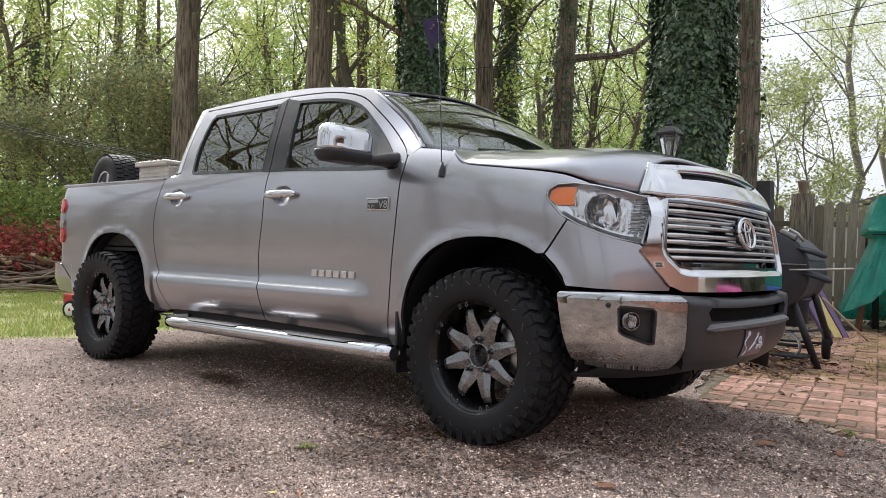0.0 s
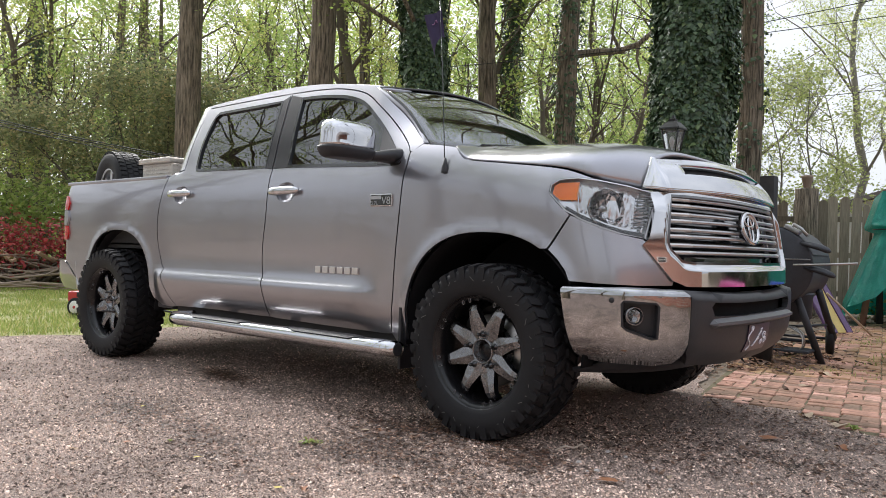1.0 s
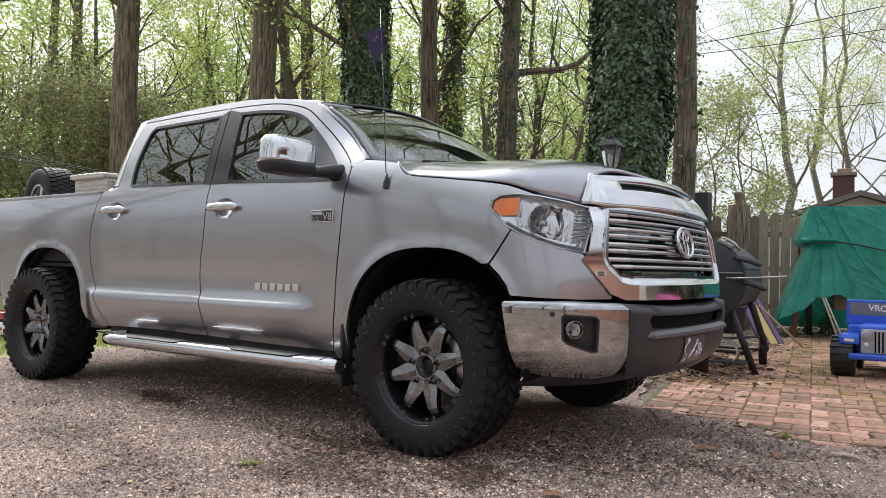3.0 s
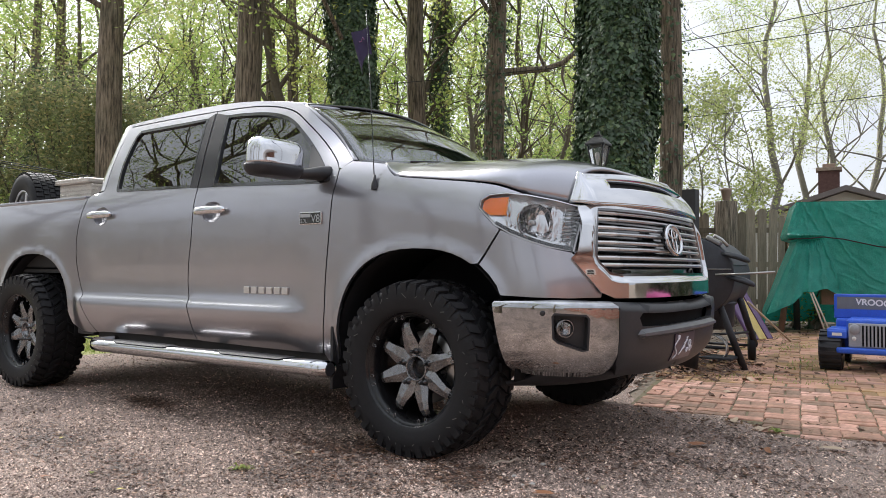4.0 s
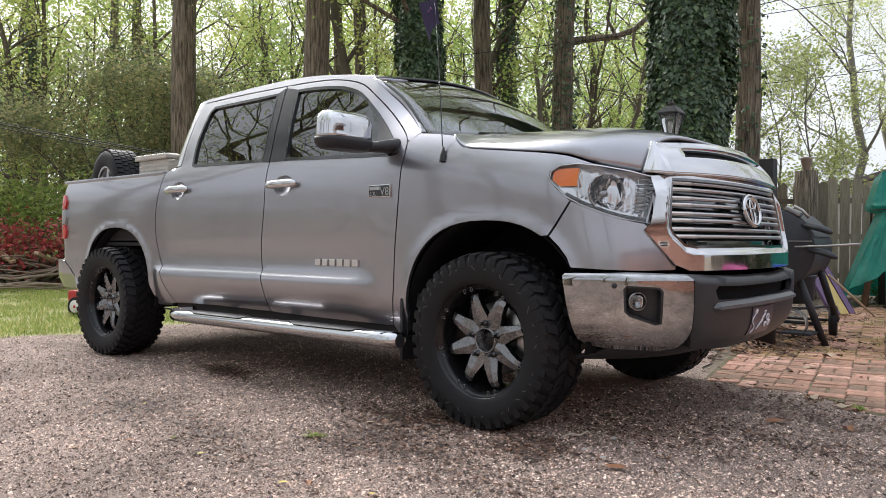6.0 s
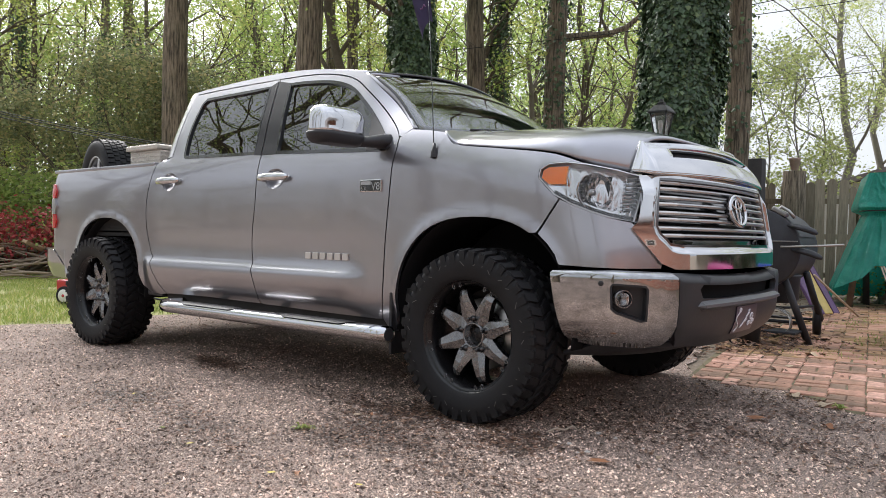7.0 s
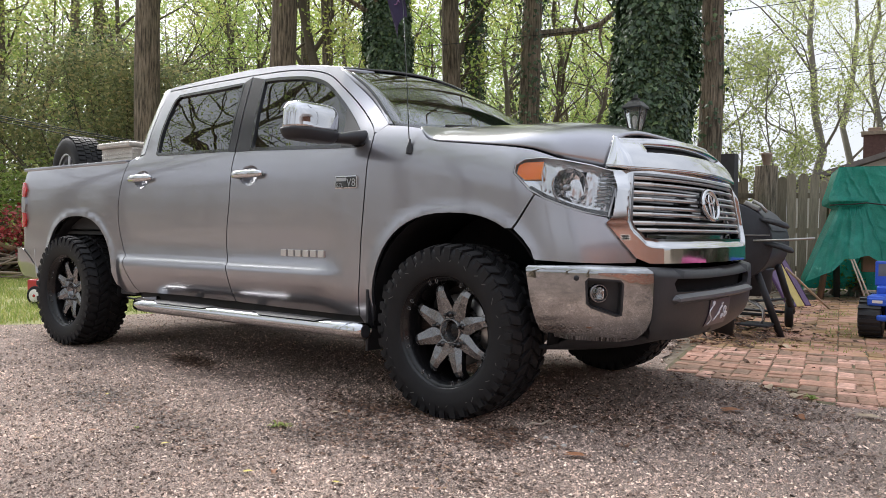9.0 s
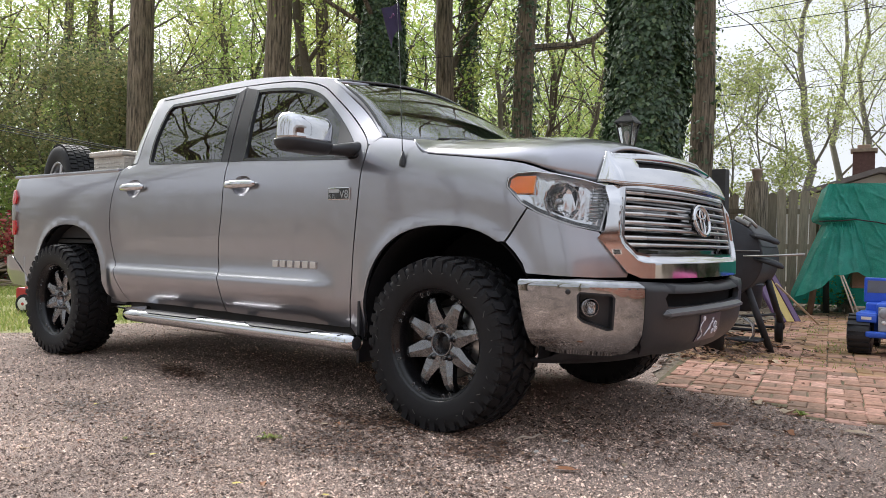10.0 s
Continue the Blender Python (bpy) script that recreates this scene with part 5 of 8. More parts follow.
for i in range(48):
    a = 2 * math.pi * i / 48
    for y0, y1, o in ((-0.105, -0.055, 0), (-0.045, -0.005, 0.5), (0.005, 0.045, 0), (0.055, 0.105, 0.5)):
        n0 = len(v)
        for r in (0.355, 0.374):
            for aa, yy in ((0, y0), (0.085, y0), (0.085, y1), (0, y1)):
                a2 = a + aa + o * 0.13
                v.append((r * math.cos(a2), yy, r * math.sin(a2)))
        for q in ((4, 5, 6, 7), (0, 1, 5, 4), (1, 2, 6, 5), (2, 3, 7, 6), (3, 0, 4, 7)):
            f.append(tuple(n0 + k for k in q))
spare.matrix_basis = SPARE_M @ Matrix.Scale(0.94, 4)
place("tyre", poly_mesh("tyre", v, f, RUBBER, [True] * nsm + [False] * (len(f) - nsm)), spare)
lathe("rim", [(0.20, -0.10), (0.215, -0.108), (0.205, -0.095), (0.185, -0.06), (0.18, 0.08), (0.20, 0.10)], SATIN, spare, 48)
for i in range(6):
    b = box_bm(-0.028, 0.028, -0.088, -0.055, 0.03, 0.192, 0.008)
    part("spoke", b, SATIN, spare, "", False, pose(0, 0, 0, 0, 60 * i + 10, 0))
lathe("hub", [(0.0, -0.09), (0.045, -0.088), (0.055, -0.06)], SATIN, spare, 20)

# ================= ground =================
SOIL = mottled("leaf_litter_soil", (0.19, 0.15, 0.11), 0.95, 0, 1.2, 0.45, 0.6, 0.03)
GRAVEL = mat("gravel_bed", (0.13, 0.12, 0.11), 0.95)
_v = noise_of(GRAVEL, 0.9, 5, 0.65)
_w = noise_of(GRAVEL, 170, 4, 0.75)
_x = noise_of(GRAVEL, 50, 4, 0.65)
_d = noise_of(GRAVEL, 3.2, 6, 0.7)
paint(GRAVEL, mix(GRAVEL, mix(GRAVEL, ramp(GRAVEL, _w, [(0.38, (0.020, 0.017, 0.015)), (0.50, (0.10, 0.086, 0.078)), (0.62, (0.34, 0.297, 0.268))]), ramp(GRAVEL, _v, [(0.36, (1.72, 1.50, 1.40)), (0.58, (2.65, 2.33, 2.16))]), 1.0, "MULTIPLY"), ramp(GRAVEL, _d, [(0.27, (0.36, 0.30, 0.25)), (0.39, (1.0, 1.0, 1.0))]), 0.9, "MULTIPLY"))
bump(GRAVEL, mix(GRAVEL, _w, _x, 0.5), 1.0, 0.014)
STONES = mat("loose_stones", (0.2, 0.19, 0.17), 0.85)
_r = random_of(STONES)
_p = noise_of(STONES, 0.9, 5, 0.65)
_d = noise_of(STONES, 3.2, 6, 0.7)
paint(STONES, mix(STONES, mix(STONES, ramp(STONES, _r, [(0.0, (0.028, 0.023, 0.021)), (0.20, (0.085, 0.070, 0.062)), (0.55, (0.185, 0.157, 0.139)), (0.85, (0.305, 0.260, 0.230)), (1.0, (0.46, 0.42, 0.38))]), ramp(STONES, _p, [(0.36, (1.85, 1.62, 1.50)), (0.58, (2.90, 2.54, 2.36))]), 1.0, "MULTIPLY"), ramp(STONES, _d, [(0.27, (0.36, 0.30, 0.25)), (0.39, (1.0, 1.0, 1.0))]), 0.9, "MULTIPLY"))
LAWN = mottled("lawn_soil", (0.29, 0.29, 0.11), 0.95, 0, 2.2, 0.4, 0.5, 0.02)
BLADES = leafy("grass_blades", [(0.0, (0.16, 0.23, 0.055)), (0.5, (0.27, 0.34, 0.085)), (0.85, (0.39, 0.39, 0.13)), (1.0, (0.50, 0.42, 0.22))], 0.6, 0.45)
DRY = leafy("dry_leaves", [(0.0, (0.045, 0.026, 0.017)), (0.5, (0.11, 0.058, 0.034)), (0.8, (0.24, 0.125, 0.07)), (1.0, (0.42, 0.29, 0.17))], 0.7, 0.2)


def flat_patch(name, outline, z, material, label, category, step=0.25):
    v, fa, fl = sheet(outline, lambda x, y: (x, y, z), (0, 0, 1), step, 0.0)
    return tagged(place(name, poly_mesh(name, v, fa, material)), label, category, kind="structure")


def rough_line(pts, amp, seed, step=0.12):
    """A closed outline with small uneven bites."""
    out = []
    for p in even(pts, step):
        n = noise.noise_vector(Vector((p[0] * 3.1, p[1] * 3.1, seed)))
        out.append((p[0] + amp * n.x, p[1] + amp * n.y))
    return out


gv, gf = grid_arrays(lambda u, v: (-600 + 1200 * u, -600 + 1200 * v, -0.012), 12, 12)
tagged(place("ground", poly_mesh("ground", gv, gf, SOIL)), "brown soil covered with leaf litter", "ground", kind="structure")
drive = [(-16, -2.3), (-16, -14), (9, -14), (9, 0.9), (2.6, 0.85), (1.80, 0.80), (1.53, 0.61), (1.37, 0.58), (0.93, 1.0), (0.62, 0.97), (0.37, 1.04), (0.10, 1.5), (-0.15, 2.6), (-1.6, 3.0), (-5.1, 1.5), (-5.3, 0.5), (-5.15, -0.5), (-5.42, -0.85), (-5.5, -1.4), (-5.9, -2.0)]
flat_patch("gravel_drive", rough_line(drive, 0.06, 1.0, 0.2), 0.0, GRAVEL, "grey-brown gravel driveway with worn patches", "driveway", 0.5)
lawn = [(-5.20, 1.6), (-5.32, 0.5), (-5.18, -0.5), (-5.45, -0.85), (-5.52, -1.4), (-5.92, -2.05), (-15.5, -2.35), (-14.6, 2.0), (-13.6, 3.8), (-9, 6), (-5.5, 5)]
flat_patch("lawn", rough_line(lawn, 0.08, 3.0, 0.2), -0.005, LAWN, "patchy green lawn with yellow spots", "lawn", 0.6)


def stones(n, seed, spread, lo, hi, z=0.0):
    """Loose stones, as squashed uneven octahedra, thickest about the parking spot's near end."""
    rng = np.random.default_rng(seed)
    base = np.array([(1, 0, -0.25), (0, 1, -0.25), (-1, 0, -0.25), (0, -1, -0.25), (0, 0, 1)], float)
    tri = np.array([(0, 1, 4), (1, 2, 4), (2, 3, 4), (3, 0, 4)])
    xy = spread(rng, n)
    poly = np.array(drive)
    ok = inside(xy[:, 0], xy[:, 1], poly)
    xy = xy[ok]
    n = len(xy)
    size = lo + (hi - lo) * rng.random(n) ** 2.2
    v = base[None] * (1 + 0.35 * rng.standard_normal((n, 5, 1)).clip(-1.3, 1.5)) * size[:, None, None]
    v *= np.stack([rng.uniform(0.8, 1.5, n), rng.uniform(0.7, 1.1, n), rng.uniform(0.45, 0.8, n)], 1)[:, None, :]
    a = rng.uniform(0, 2 * np.pi, n)
    tip = rng.normal(0, 0.35, (n, 2))
    v[..., 2] += v[..., 0] * tip[:, None, 0] + v[..., 1] * tip[:, None, 1]
    c, s = np.cos(a)[:, None], np.sin(a)[:, None]
    x, y = v[..., 0] * c - v[..., 1] * s, v[..., 0] * s + v[..., 1] * c
    v[..., 0], v[..., 1] = x + xy[:, None, 0], y + xy[:, None, 1]
    v[..., 2] += z + size[:, None] * 0.30
    f = tri[None] + 5 * np.arange(n)[:, None, None]
    return v.reshape(-1, 3), f.reshape(-1, 3)


def near_spread(rng, n):
    return np.stack([rng.normal(0.4, 2.2, n), rng.normal(-1.7, 1.25, n)], 1)


def wide_spread(rng, n):
    return np.stack([rng.normal(-1.5, 3.2, n), rng.normal(-1.2, 2.2, n)], 1)


v1, f1 = stones(155000, 11, near_spread, 0.0024, 0.0076)
v2, f2 = stones(72000, 12, wide_spread, 0.0036, 0.0100)
tagged(place("gravel_stones", fast_mesh("gravel_stones", np.vstack([v1, v2]), np.vstack([f1, f2 + len(v1)]), STONES)), "loose grey and tan gravel stones on the drive", "gravel", kind="stuff")


def blade_arrays(xy, rng, height, width, lean=0.5):
    n = len(xy)
    a = rng.uniform(0, 2 * np.pi, n)
    h = height * rng.uniform(0.5, 1.3, n)
    side = np.stack([np.cos(a), np.sin(a), np.zeros(n)], 1) * (width * rng.uniform(0.6, 1.3, n))[:, None]
    b = np.concatenate([xy, np.zeros((n, 1))], 1)
    tip = b + np.stack([rng.normal(0, lean, n) * h, rng.normal(0, lean, n) * h, h], 1)
    v = np.stack([b - side, b + side, tip], 1).reshape(-1, 3)
    return v, np.arange(3 * n).reshape(-1, 3)


rng = np.random.default_rng(5)
g = np.stack([rng.uniform(-14.5, -5.0, 90000), rng.uniform(-4.5, 5.0, 90000)], 1)
g = g[inside(g[:, 0], g[:, 1], np.array(lawn))]
keep = np.array([noise.noise(Vector((x * 1.3, y * 1.3, 2.0))) + 0.20 > rng.uniform(-0.25, 0.25) for x, y in g])
bv, bf = blade_arrays(g[keep], rng, 0.055, 0.006)
tagged(place("grass", fast_mesh("grass", bv, bf, BLADES)), "short green lawn grass", "grass", kind="stuff")


def litter(n, seed, spread, lo, hi):
    """Small curled dry leaves."""
    rng = np.random.default_rng(seed)
    xy = spread(rng, n)
    s = rng.uniform(lo, hi, n)
    a = rng.uniform(0, 2 * np.pi, n)
    base = np.array([(-1, 0, 0.25), (-0.2, -0.55, 0.0), (-0.1, 0.55, 0.1), (0.5, -0.4, 0.30), (0.55, 0.35, 0.0), (1.1, 0, 0.35)])
    f = np.array([(0, 1, 2), (1, 3, 2), (2, 3, 4), (3, 5, 4)])
    v = base[None] * s[:, None, None] * (1 + 0.25 * rng.standard_normal((n, 6, 1)))
    c, q = np.cos(a)[:, None], np.sin(a)[:, None]
    x, y = v[..., 0] * c - v[..., 1] * q, v[..., 0] * q + v[..., 1] * c
    v = np.stack([x + xy[:, None, 0], y + xy[:, None, 1], np.abs(v[..., 2]) + 0.006], 2)
    return v.reshape(-1, 3), (f[None] + 6 * np.arange(n)[:, None, None]).reshape(-1, 3)


def by_grill(rng, n):
    return np.stack([rng.normal(0.15, 0.33, n), rng.normal(3.2, 0.6, n)], 1)


def over_patio(rng, n):
    return np.stack([rng.uniform(-0.2, 3.4, n), rng.uniform(0.9, 8.5, n)], 1)


def over_drive(rng, n):
    return np.stack([rng.uniform(-4.5, 2.6, n), rng.uniform(-3.4, 1.2, n)], 1)


def along_edge(rng, n):
    return np.stack([rng.uniform(0.3, 2.6, n), rng.normal(0.78, 0.16, n)], 1)


def streaks(rng, n):
    """Dark wet leaf crumbs washed together on the gravel."""
    # spots round the front wheel and bumper also stand in for deep shade
    spots_ = np.array([(-0.45, -1.12, 0.35, 0.10), (-1.75, -1.83, 0.28, 0.09), (-2.31, -0.83, 0.22, 0.06), (-0.30, -1.00, 0.18, 0.12), (1.1, 0.35, 0.5, 0.14), (0.1, -1.5, 0.5, 0.10), (-0.9, -1.9, 0.5, 0.08), (0.35, -1.15, 0.16, 0.10), (0.55, -0.55, 0.45, 0.16), (1.2, -0.3, 0.5, 0.12), (-0.25, -1.55, 0.20, 0.12)])
    k = rng.integers(0, len(spots_), n)
    a, b = rng.normal(0, 1, n), rng.normal(0, 1, n)
    q = spots_[k]
    return np.stack([q[:, 0] + a * q[:, 2] * 0.85 + b * q[:, 3] * 0.4, q[:, 1] + a * q[:, 2] * -0.25 + b * q[:, 3]], 1)


def behind_truck(rng, n):
    return np.stack([rng.uniform(-6, 0.3, n), rng.uniform(2.6, 10, n)], 1)


CRUMBS = leafy("wet_leaf_crumbs", [(0.0, (0.035, 0.022, 0.017)), (0.5, (0.080, 0.047, 0.034)), (0.85, (0.20, 0.105, 0.068)), (1.0, (0.38, 0.24, 0.16))], 0.6, 0.1)
cv, cf = litter(9500, 7, streaks, 0.003, 0.016)
tagged(place("leaf_crumbs", fast_mesh("leaf_crumbs", cv, cf, CRUMBS)), "dark wet leaf crumbs on the gravel, also deepening the shade by the bumper", "leaf litter", kind="stuff")
vs, fs, k = [], [], 0
for n, seed, spread, lo, hi in ((800, 1, by_grill, 0.012, 0.05), (380, 2, over_patio, 0.005, 0.026), (1500, 3, over_drive, 0.004, 0.016), (420, 4, along_edge, 0.005, 0.024), (1500, 6, behind_truck, 0.02, 0.06)):
    v, f = litter(n, seed, spread, lo, hi)
    if spread is by_grill:
        v[:, 2] += 0.16 * np.exp(-((v[:, 0] - 0.05) / 0.35) ** 2 - ((v[:, 1] - 3.15) / 0.45) ** 2)
    vs.append(v)
    fs.append(f + k)
    k += len(v)
tagged(place("leaf_litter", fast_mesh("leaf_litter", np.vstack(vs), np.vstack(fs), DRY)), "scattered small brown dry leaves", "leaves", kind="stuff")


def big_leaf(x, y, size, turn, material, label):
    """A curled oak leaf with lobes."""
    n = 18
    v = [(0, 0, 0.010)]
    for i in range(n):
        a = 2 * math.pi * i / n
        r = size * (0.75 + 0.30 * math.cos(3 * a + 0.6) * math.sin(2 * a + 1) + 0.12 * math.cos(7 * a))
        v.append((r * math.cos(a) * 1.35, r * math.sin(a) * 0.72, 0.006 + size * (0.28 * abs(math.sin(a)) ** 2 + 0.10 * math.cos(2 * a + turn))))
    v = [(p[0], p[1], max(p[2], 0.003)) for p in v]
    f = [(0, i + 1, (i + 1) % n + 1) for i in range(n)]
    tagged(place("dry_leaf", poly_mesh("dry_leaf", v, f, material, True), None, label, pose(x, y, 0.004, 0, 0, turn * 57)), category="leaf", group="dry leaves")


RUST = mottled("rust_brown_leaf", (0.30, 0.13, 0.06), 0.7, 0, 30, 0.3, 0.2)
TAN = mottled("tan_leaf", (0.42, 0.32, 0.22), 0.7, 0, 30, 0.3, 0.2)
YELLOW = mottled("yellow_leaf", (0.50, 0.40, 0.10), 0.7, 0, 30, 0.3, 0.2)
for x, y, s, a, m_, lab in ((0.80, -1.175, 0.045, 0.4, RUST, "rust-brown dry leaf on the gravel"), (1.22, 0.66, 0.06, 1.3, TAN, "tan dry leaf at the brick edge"), (1.02, 0.80, 0.055, 2.0, TAN, "tan dry leaf at the brick edge"),
                            (1.62, 0.35, 0.06, 0.2, TAN, "tan dry leaf at the brick edge"), (1.05, 0.05, 0.06, 0.7, RUST, "rust-brown dry leaf on the gravel"), (1.35, 0.12, 0.04, 2.2, RUST, "rust-brown dry leaf on the gravel"), (0.72, 1.9, 0.05, 1.0, TAN, "tan dry leaf on the bricks"),
                            (0.68, 2.6, 0.06, 2.5, TAN, "tan dry leaf on the bricks"), (-0.62, -2.12, 0.016, 1.0, YELLOW, "small yellow leaf on the gravel"), (0.29, -2.02, 0.015, 0.3, YELLOW, "small yellow leaf on the gravel"), (1.95, 0.9, 0.05, 0.6, RUST, "rust-brown dry leaf on the bricks"), (-1.72, -1.76, 0.016, 1.7, YELLOW, "small yellow leaf on the gravel"), (0.02, -2.08, 0.022, 2.4, RUST, "rust-brown dry leaf on the gravel"), (-0.05, -2.14, 0.020, 0.9, YELLOW, "small yellow leaf on the gravel"), (0.95, -0.95, 0.022, 1.9, TAN, "tan dry leaf on the gravel"), (-0.48, -1.27, 0.024, 0.5, TAN, "tan dry leaf on the gravel"), (-0.44, -1.22, 0.020, 2.8, RUST, "rust-brown dry leaf on the gravel"), (-1.05, -2.2, 0.022, 1.1, RUST, "rust-brown dry leaf on the gravel")):
    big_leaf(x, y, s, a, m_, lab)
def weed(x, y, size, seed):
    """A low rosette of pointed green leaves."""
    r_ = random.Random(seed)
    v, f = [], []
    for i in range(11):
        a = 2 * math.pi * (i + r_.random()) / 11
        L, h = size * r_.uniform(0.6, 1.2), size * r_.uniform(0.2, 0.7)
        c, s = math.cos(a), math.sin(a)
        k = len(v)
        v += [(0, 0, 0.003), (0.5 * L * c - 0.2 * L * s, 0.5 * L * s + 0.2 * L * c, h), (L * c, L * s, h * 0.5), (0.5 * L * c + 0.2 * L * s, 0.5 * L * s - 0.2 * L * c, h)]
        f.append((k, k + 1, k + 2, k + 3))
    tagged(place("weed", poly_mesh("weed", v, f, BLADES), None, "small green weed in the gravel", pose(x, y, 0.004)), category="weed", group="weeds in the gravel")


for x, y, s, k in ((-0.49, -1.63, 0.045, 1), (-0.46, -1.60, 0.030, 2), (1.30, 0.62, 0.05, 3), (-0.95, -2.05, 0.018, 4)):
    weed(x, y, s, k)
# clods of crumbled soil and pale pebbles beside the front wheel
CLOD = mottled("crumbled_soil_clod", (0.23, 0.168, 0.135), 0.95, 0, 60, 0.4, 0.4, 0.004)
PEBBLE = mottled("pale_pebble", (0.50, 0.47, 0.44), 0.8, 0, 60, 0.25, 0.2, 0.002)


def lump(name, x, y, s, seed, material, label, category, group):
    r_ = random.Random(seed)
    bm = bmesh.new()
    bmesh.ops.create_icosphere(bm, subdivisions=2, radius=s)
    for q in bm.verts:
        q.co *= 0.75 + 0.5 * r_.random()
        q.co.z = max(q.co.z * 0.6, -0.3 * s)
    ob = part(name, bm, material, None, label, False, pose(x, y, 0.25 * s, 0, 0, r_.uniform(0, 360)))
    tagged(ob, category=category, group=group)


cr = random.Random(41)
for k in range(44):
    lump("soil_clod", cr.choice((-0.18, -0.46, -0.05, -0.30)) + cr.gauss(0, 0.10), cr.choice((-1.12, -1.22, -1.05)) + cr.gauss(0, 0.06), 0.006 + 0.014 * cr.random() ** 2, k, CLOD, "pale brown crumbly soil clod on the gravel", "soil clod", "soil clods")
for k in range(8):
    lump("pebble", 0.35 + cr.gauss(0, 0.30), -0.95 + cr.gauss(0, 0.10), cr.uniform(0.006, 0.013), 30 + k, PEBBLE, "pale pebble lying on the gravel", "pebble", "pale pebbles")
TWIG = mottled("pale_twig", (0.45, 0.38, 0.31), 0.8, 0, 40, 0.3, 0.3)
tagged(tube("twig", [(0.40, -0.93, 0.012), (0.43, -0.895, 0.03), (0.46, -0.865, 0.022), (0.475, -0.82, 0.035), (0.50, -0.80, 0.012)], [0.004, 0.006, 0.005, 0.006, 0.002], TWIG, None, 6), "pale broken twig lying on the gravel", "twig")

# brick patio: basket of reddish pavers, a little uneven
BRICK = mottled("worn_red_paver", (0.30, 0.14, 0.10), 0.85, 0, 14, 0.25, 0.35, 0.004)
_o = random_of(BRICK, "object")
paint(BRICK, mix(BRICK, ramp(BRICK, _o, [(0.0, (0.22, 0.148, 0.105)), (0.45, (0.34, 0.200, 0.142)), (0.75, (0.44, 0.245, 0.180)), (1.0, (0.58, 0.36, 0.29))]), ramp(BRICK, noise_of(BRICK, 16, 6, 0.7), [(0.36, (0.50, 0.50, 0.45)), (0.60, (1.08, 1.02, 1.0))]), 0.9, "MULTIPLY"))
BRICKS_FAR = mottled("mossy_pavers", (0.24, 0.135, 0.085), 0.9, 0, 10, 0.3, 0.35, 0.004)
paint(BRICKS_FAR, mix(BRICKS_FAR, ramp(BRICKS_FAR, random_of(BRICKS_FAR), [(0.0, (0.27, 0.155, 0.115)), (0.5, (0.42, 0.225, 0.165)), (1.0, (0.52, 0.285, 0.215))]), ramp(BRICKS_FAR, noise_of(BRICKS_FAR, 1.6, 6, 0.7), [(0.42, (0.62, 0.72, 0.36)), (0.58, (1.0, 1.0, 1.0))]), 0.85, "MULTIPLY"))
JOINT = mottled("mossy_joint_soil", (0.13, 0.11, 0.06), 0.95, 0, 5, 0.5, 0.4, 0.01)
patio_edge = [(0.30, 1.04), (0.37, 1.03), (0.62, 0.96), (0.93, 1.02), (1.20, 0.74), (1.37, 0.57), (1.53, 0.60), (1.80, 0.78), (2.6, 0.82), (5.2, 0.9), (5.2, 9.8), (1.4, 9.6), (0.0, 8.9), (-0.35, 7.0), (-0.25, 5.6), (-0.30, 3.6), (0.02, 2.4)]
patio = flat_patch("patio", patio_edge, 0.001, JOINT, "worn red brick patio with mossy joints", "patio", 0.5)


def paver_mesh(w, l, h=0.05, c=0.006):
    """A chamfered paver."""
    v = [(sx * w / 2, sy * l / 2, 0) for sx, sy in ((-1, -1), (1, -1), (1, 1), (-1, 1))]
    v += [(sx * w / 2, sy * l / 2, h - c) for sx, sy in ((-1, -1), (1, -1), (1, 1), (-1, 1))]
    v += [(sx * (w / 2 - c), sy * (l / 2 - c), h) for sx, sy in ((-1, -1), (1, -1), (1, 1), (-1, 1))]
    f = [(8, 9, 10, 11)]
    for i in range(4):
        j = (i + 1) % 4
        f += [(i, j, 4 + j, 4 + i), (4 + i, 4 + j, 8 + j, 8 + i)]
    return v, f


PAVER = poly_mesh("brick", *paver_mesh(0.0985, 0.2005), BRICK)
prng = random.Random(8)
spots = []
for i in range(-2, 36):
    for j in range(-2, 47):
        # basket weave: pairs lying, pairs standing
        cx, cy = 0.05 + 0.204 * i, 0.55 + 0.204 * j
        stand = (i + j) % 2
        for k in (-0.051, 0.051):
            spots.append((cx + (k if stand else 0), cy + (0 if stand else k), 0 if stand else 90))
tilt = radians(10)
out_near, far_v, far_f = [], [], []
poly = np.array(patio_edge)
for x, y, turn in spots:
    px_, py_ = 0.2 + (x - 0.2) * math.cos(tilt) - (y - 0.8) * math.sin(tilt), 0.8 + (x - 0.2) * math.sin(tilt) + (y - 0.8) * math.cos(tilt)
    if not inside(np.array([px_]), np.array([py_]), poly)[0]:
        continue
    m = pose(px_ + prng.gauss(0, 0.004), py_ + prng.gauss(0, 0.004), -0.044 + 0.003 + prng.gauss(0, 0.003), prng.gauss(0, 1.1), prng.gauss(0, 1.1), turn + math.degrees(tilt) + prng.gauss(0, 1.2))
    out_near.append((py_ + 0.25 * abs(px_ - 1.2), m))
out_near.sort(key=lambda q: q[0])
BRICK_SPOTS = [m for _, m in out_near]
for m in BRICK_SPOTS[300:]:
    v, f = paver_mesh(0.0985, 0.2005)
    k = len(far_v)
    far_v += [m @ Vector(p) for p in v]
    far_f += [tuple(i + k for i in q) for q in f]
ob = place("far_bricks", poly_mesh("far_bricks", far_v, far_f, BRICKS_FAR), patio, "older mossy brick pavers")
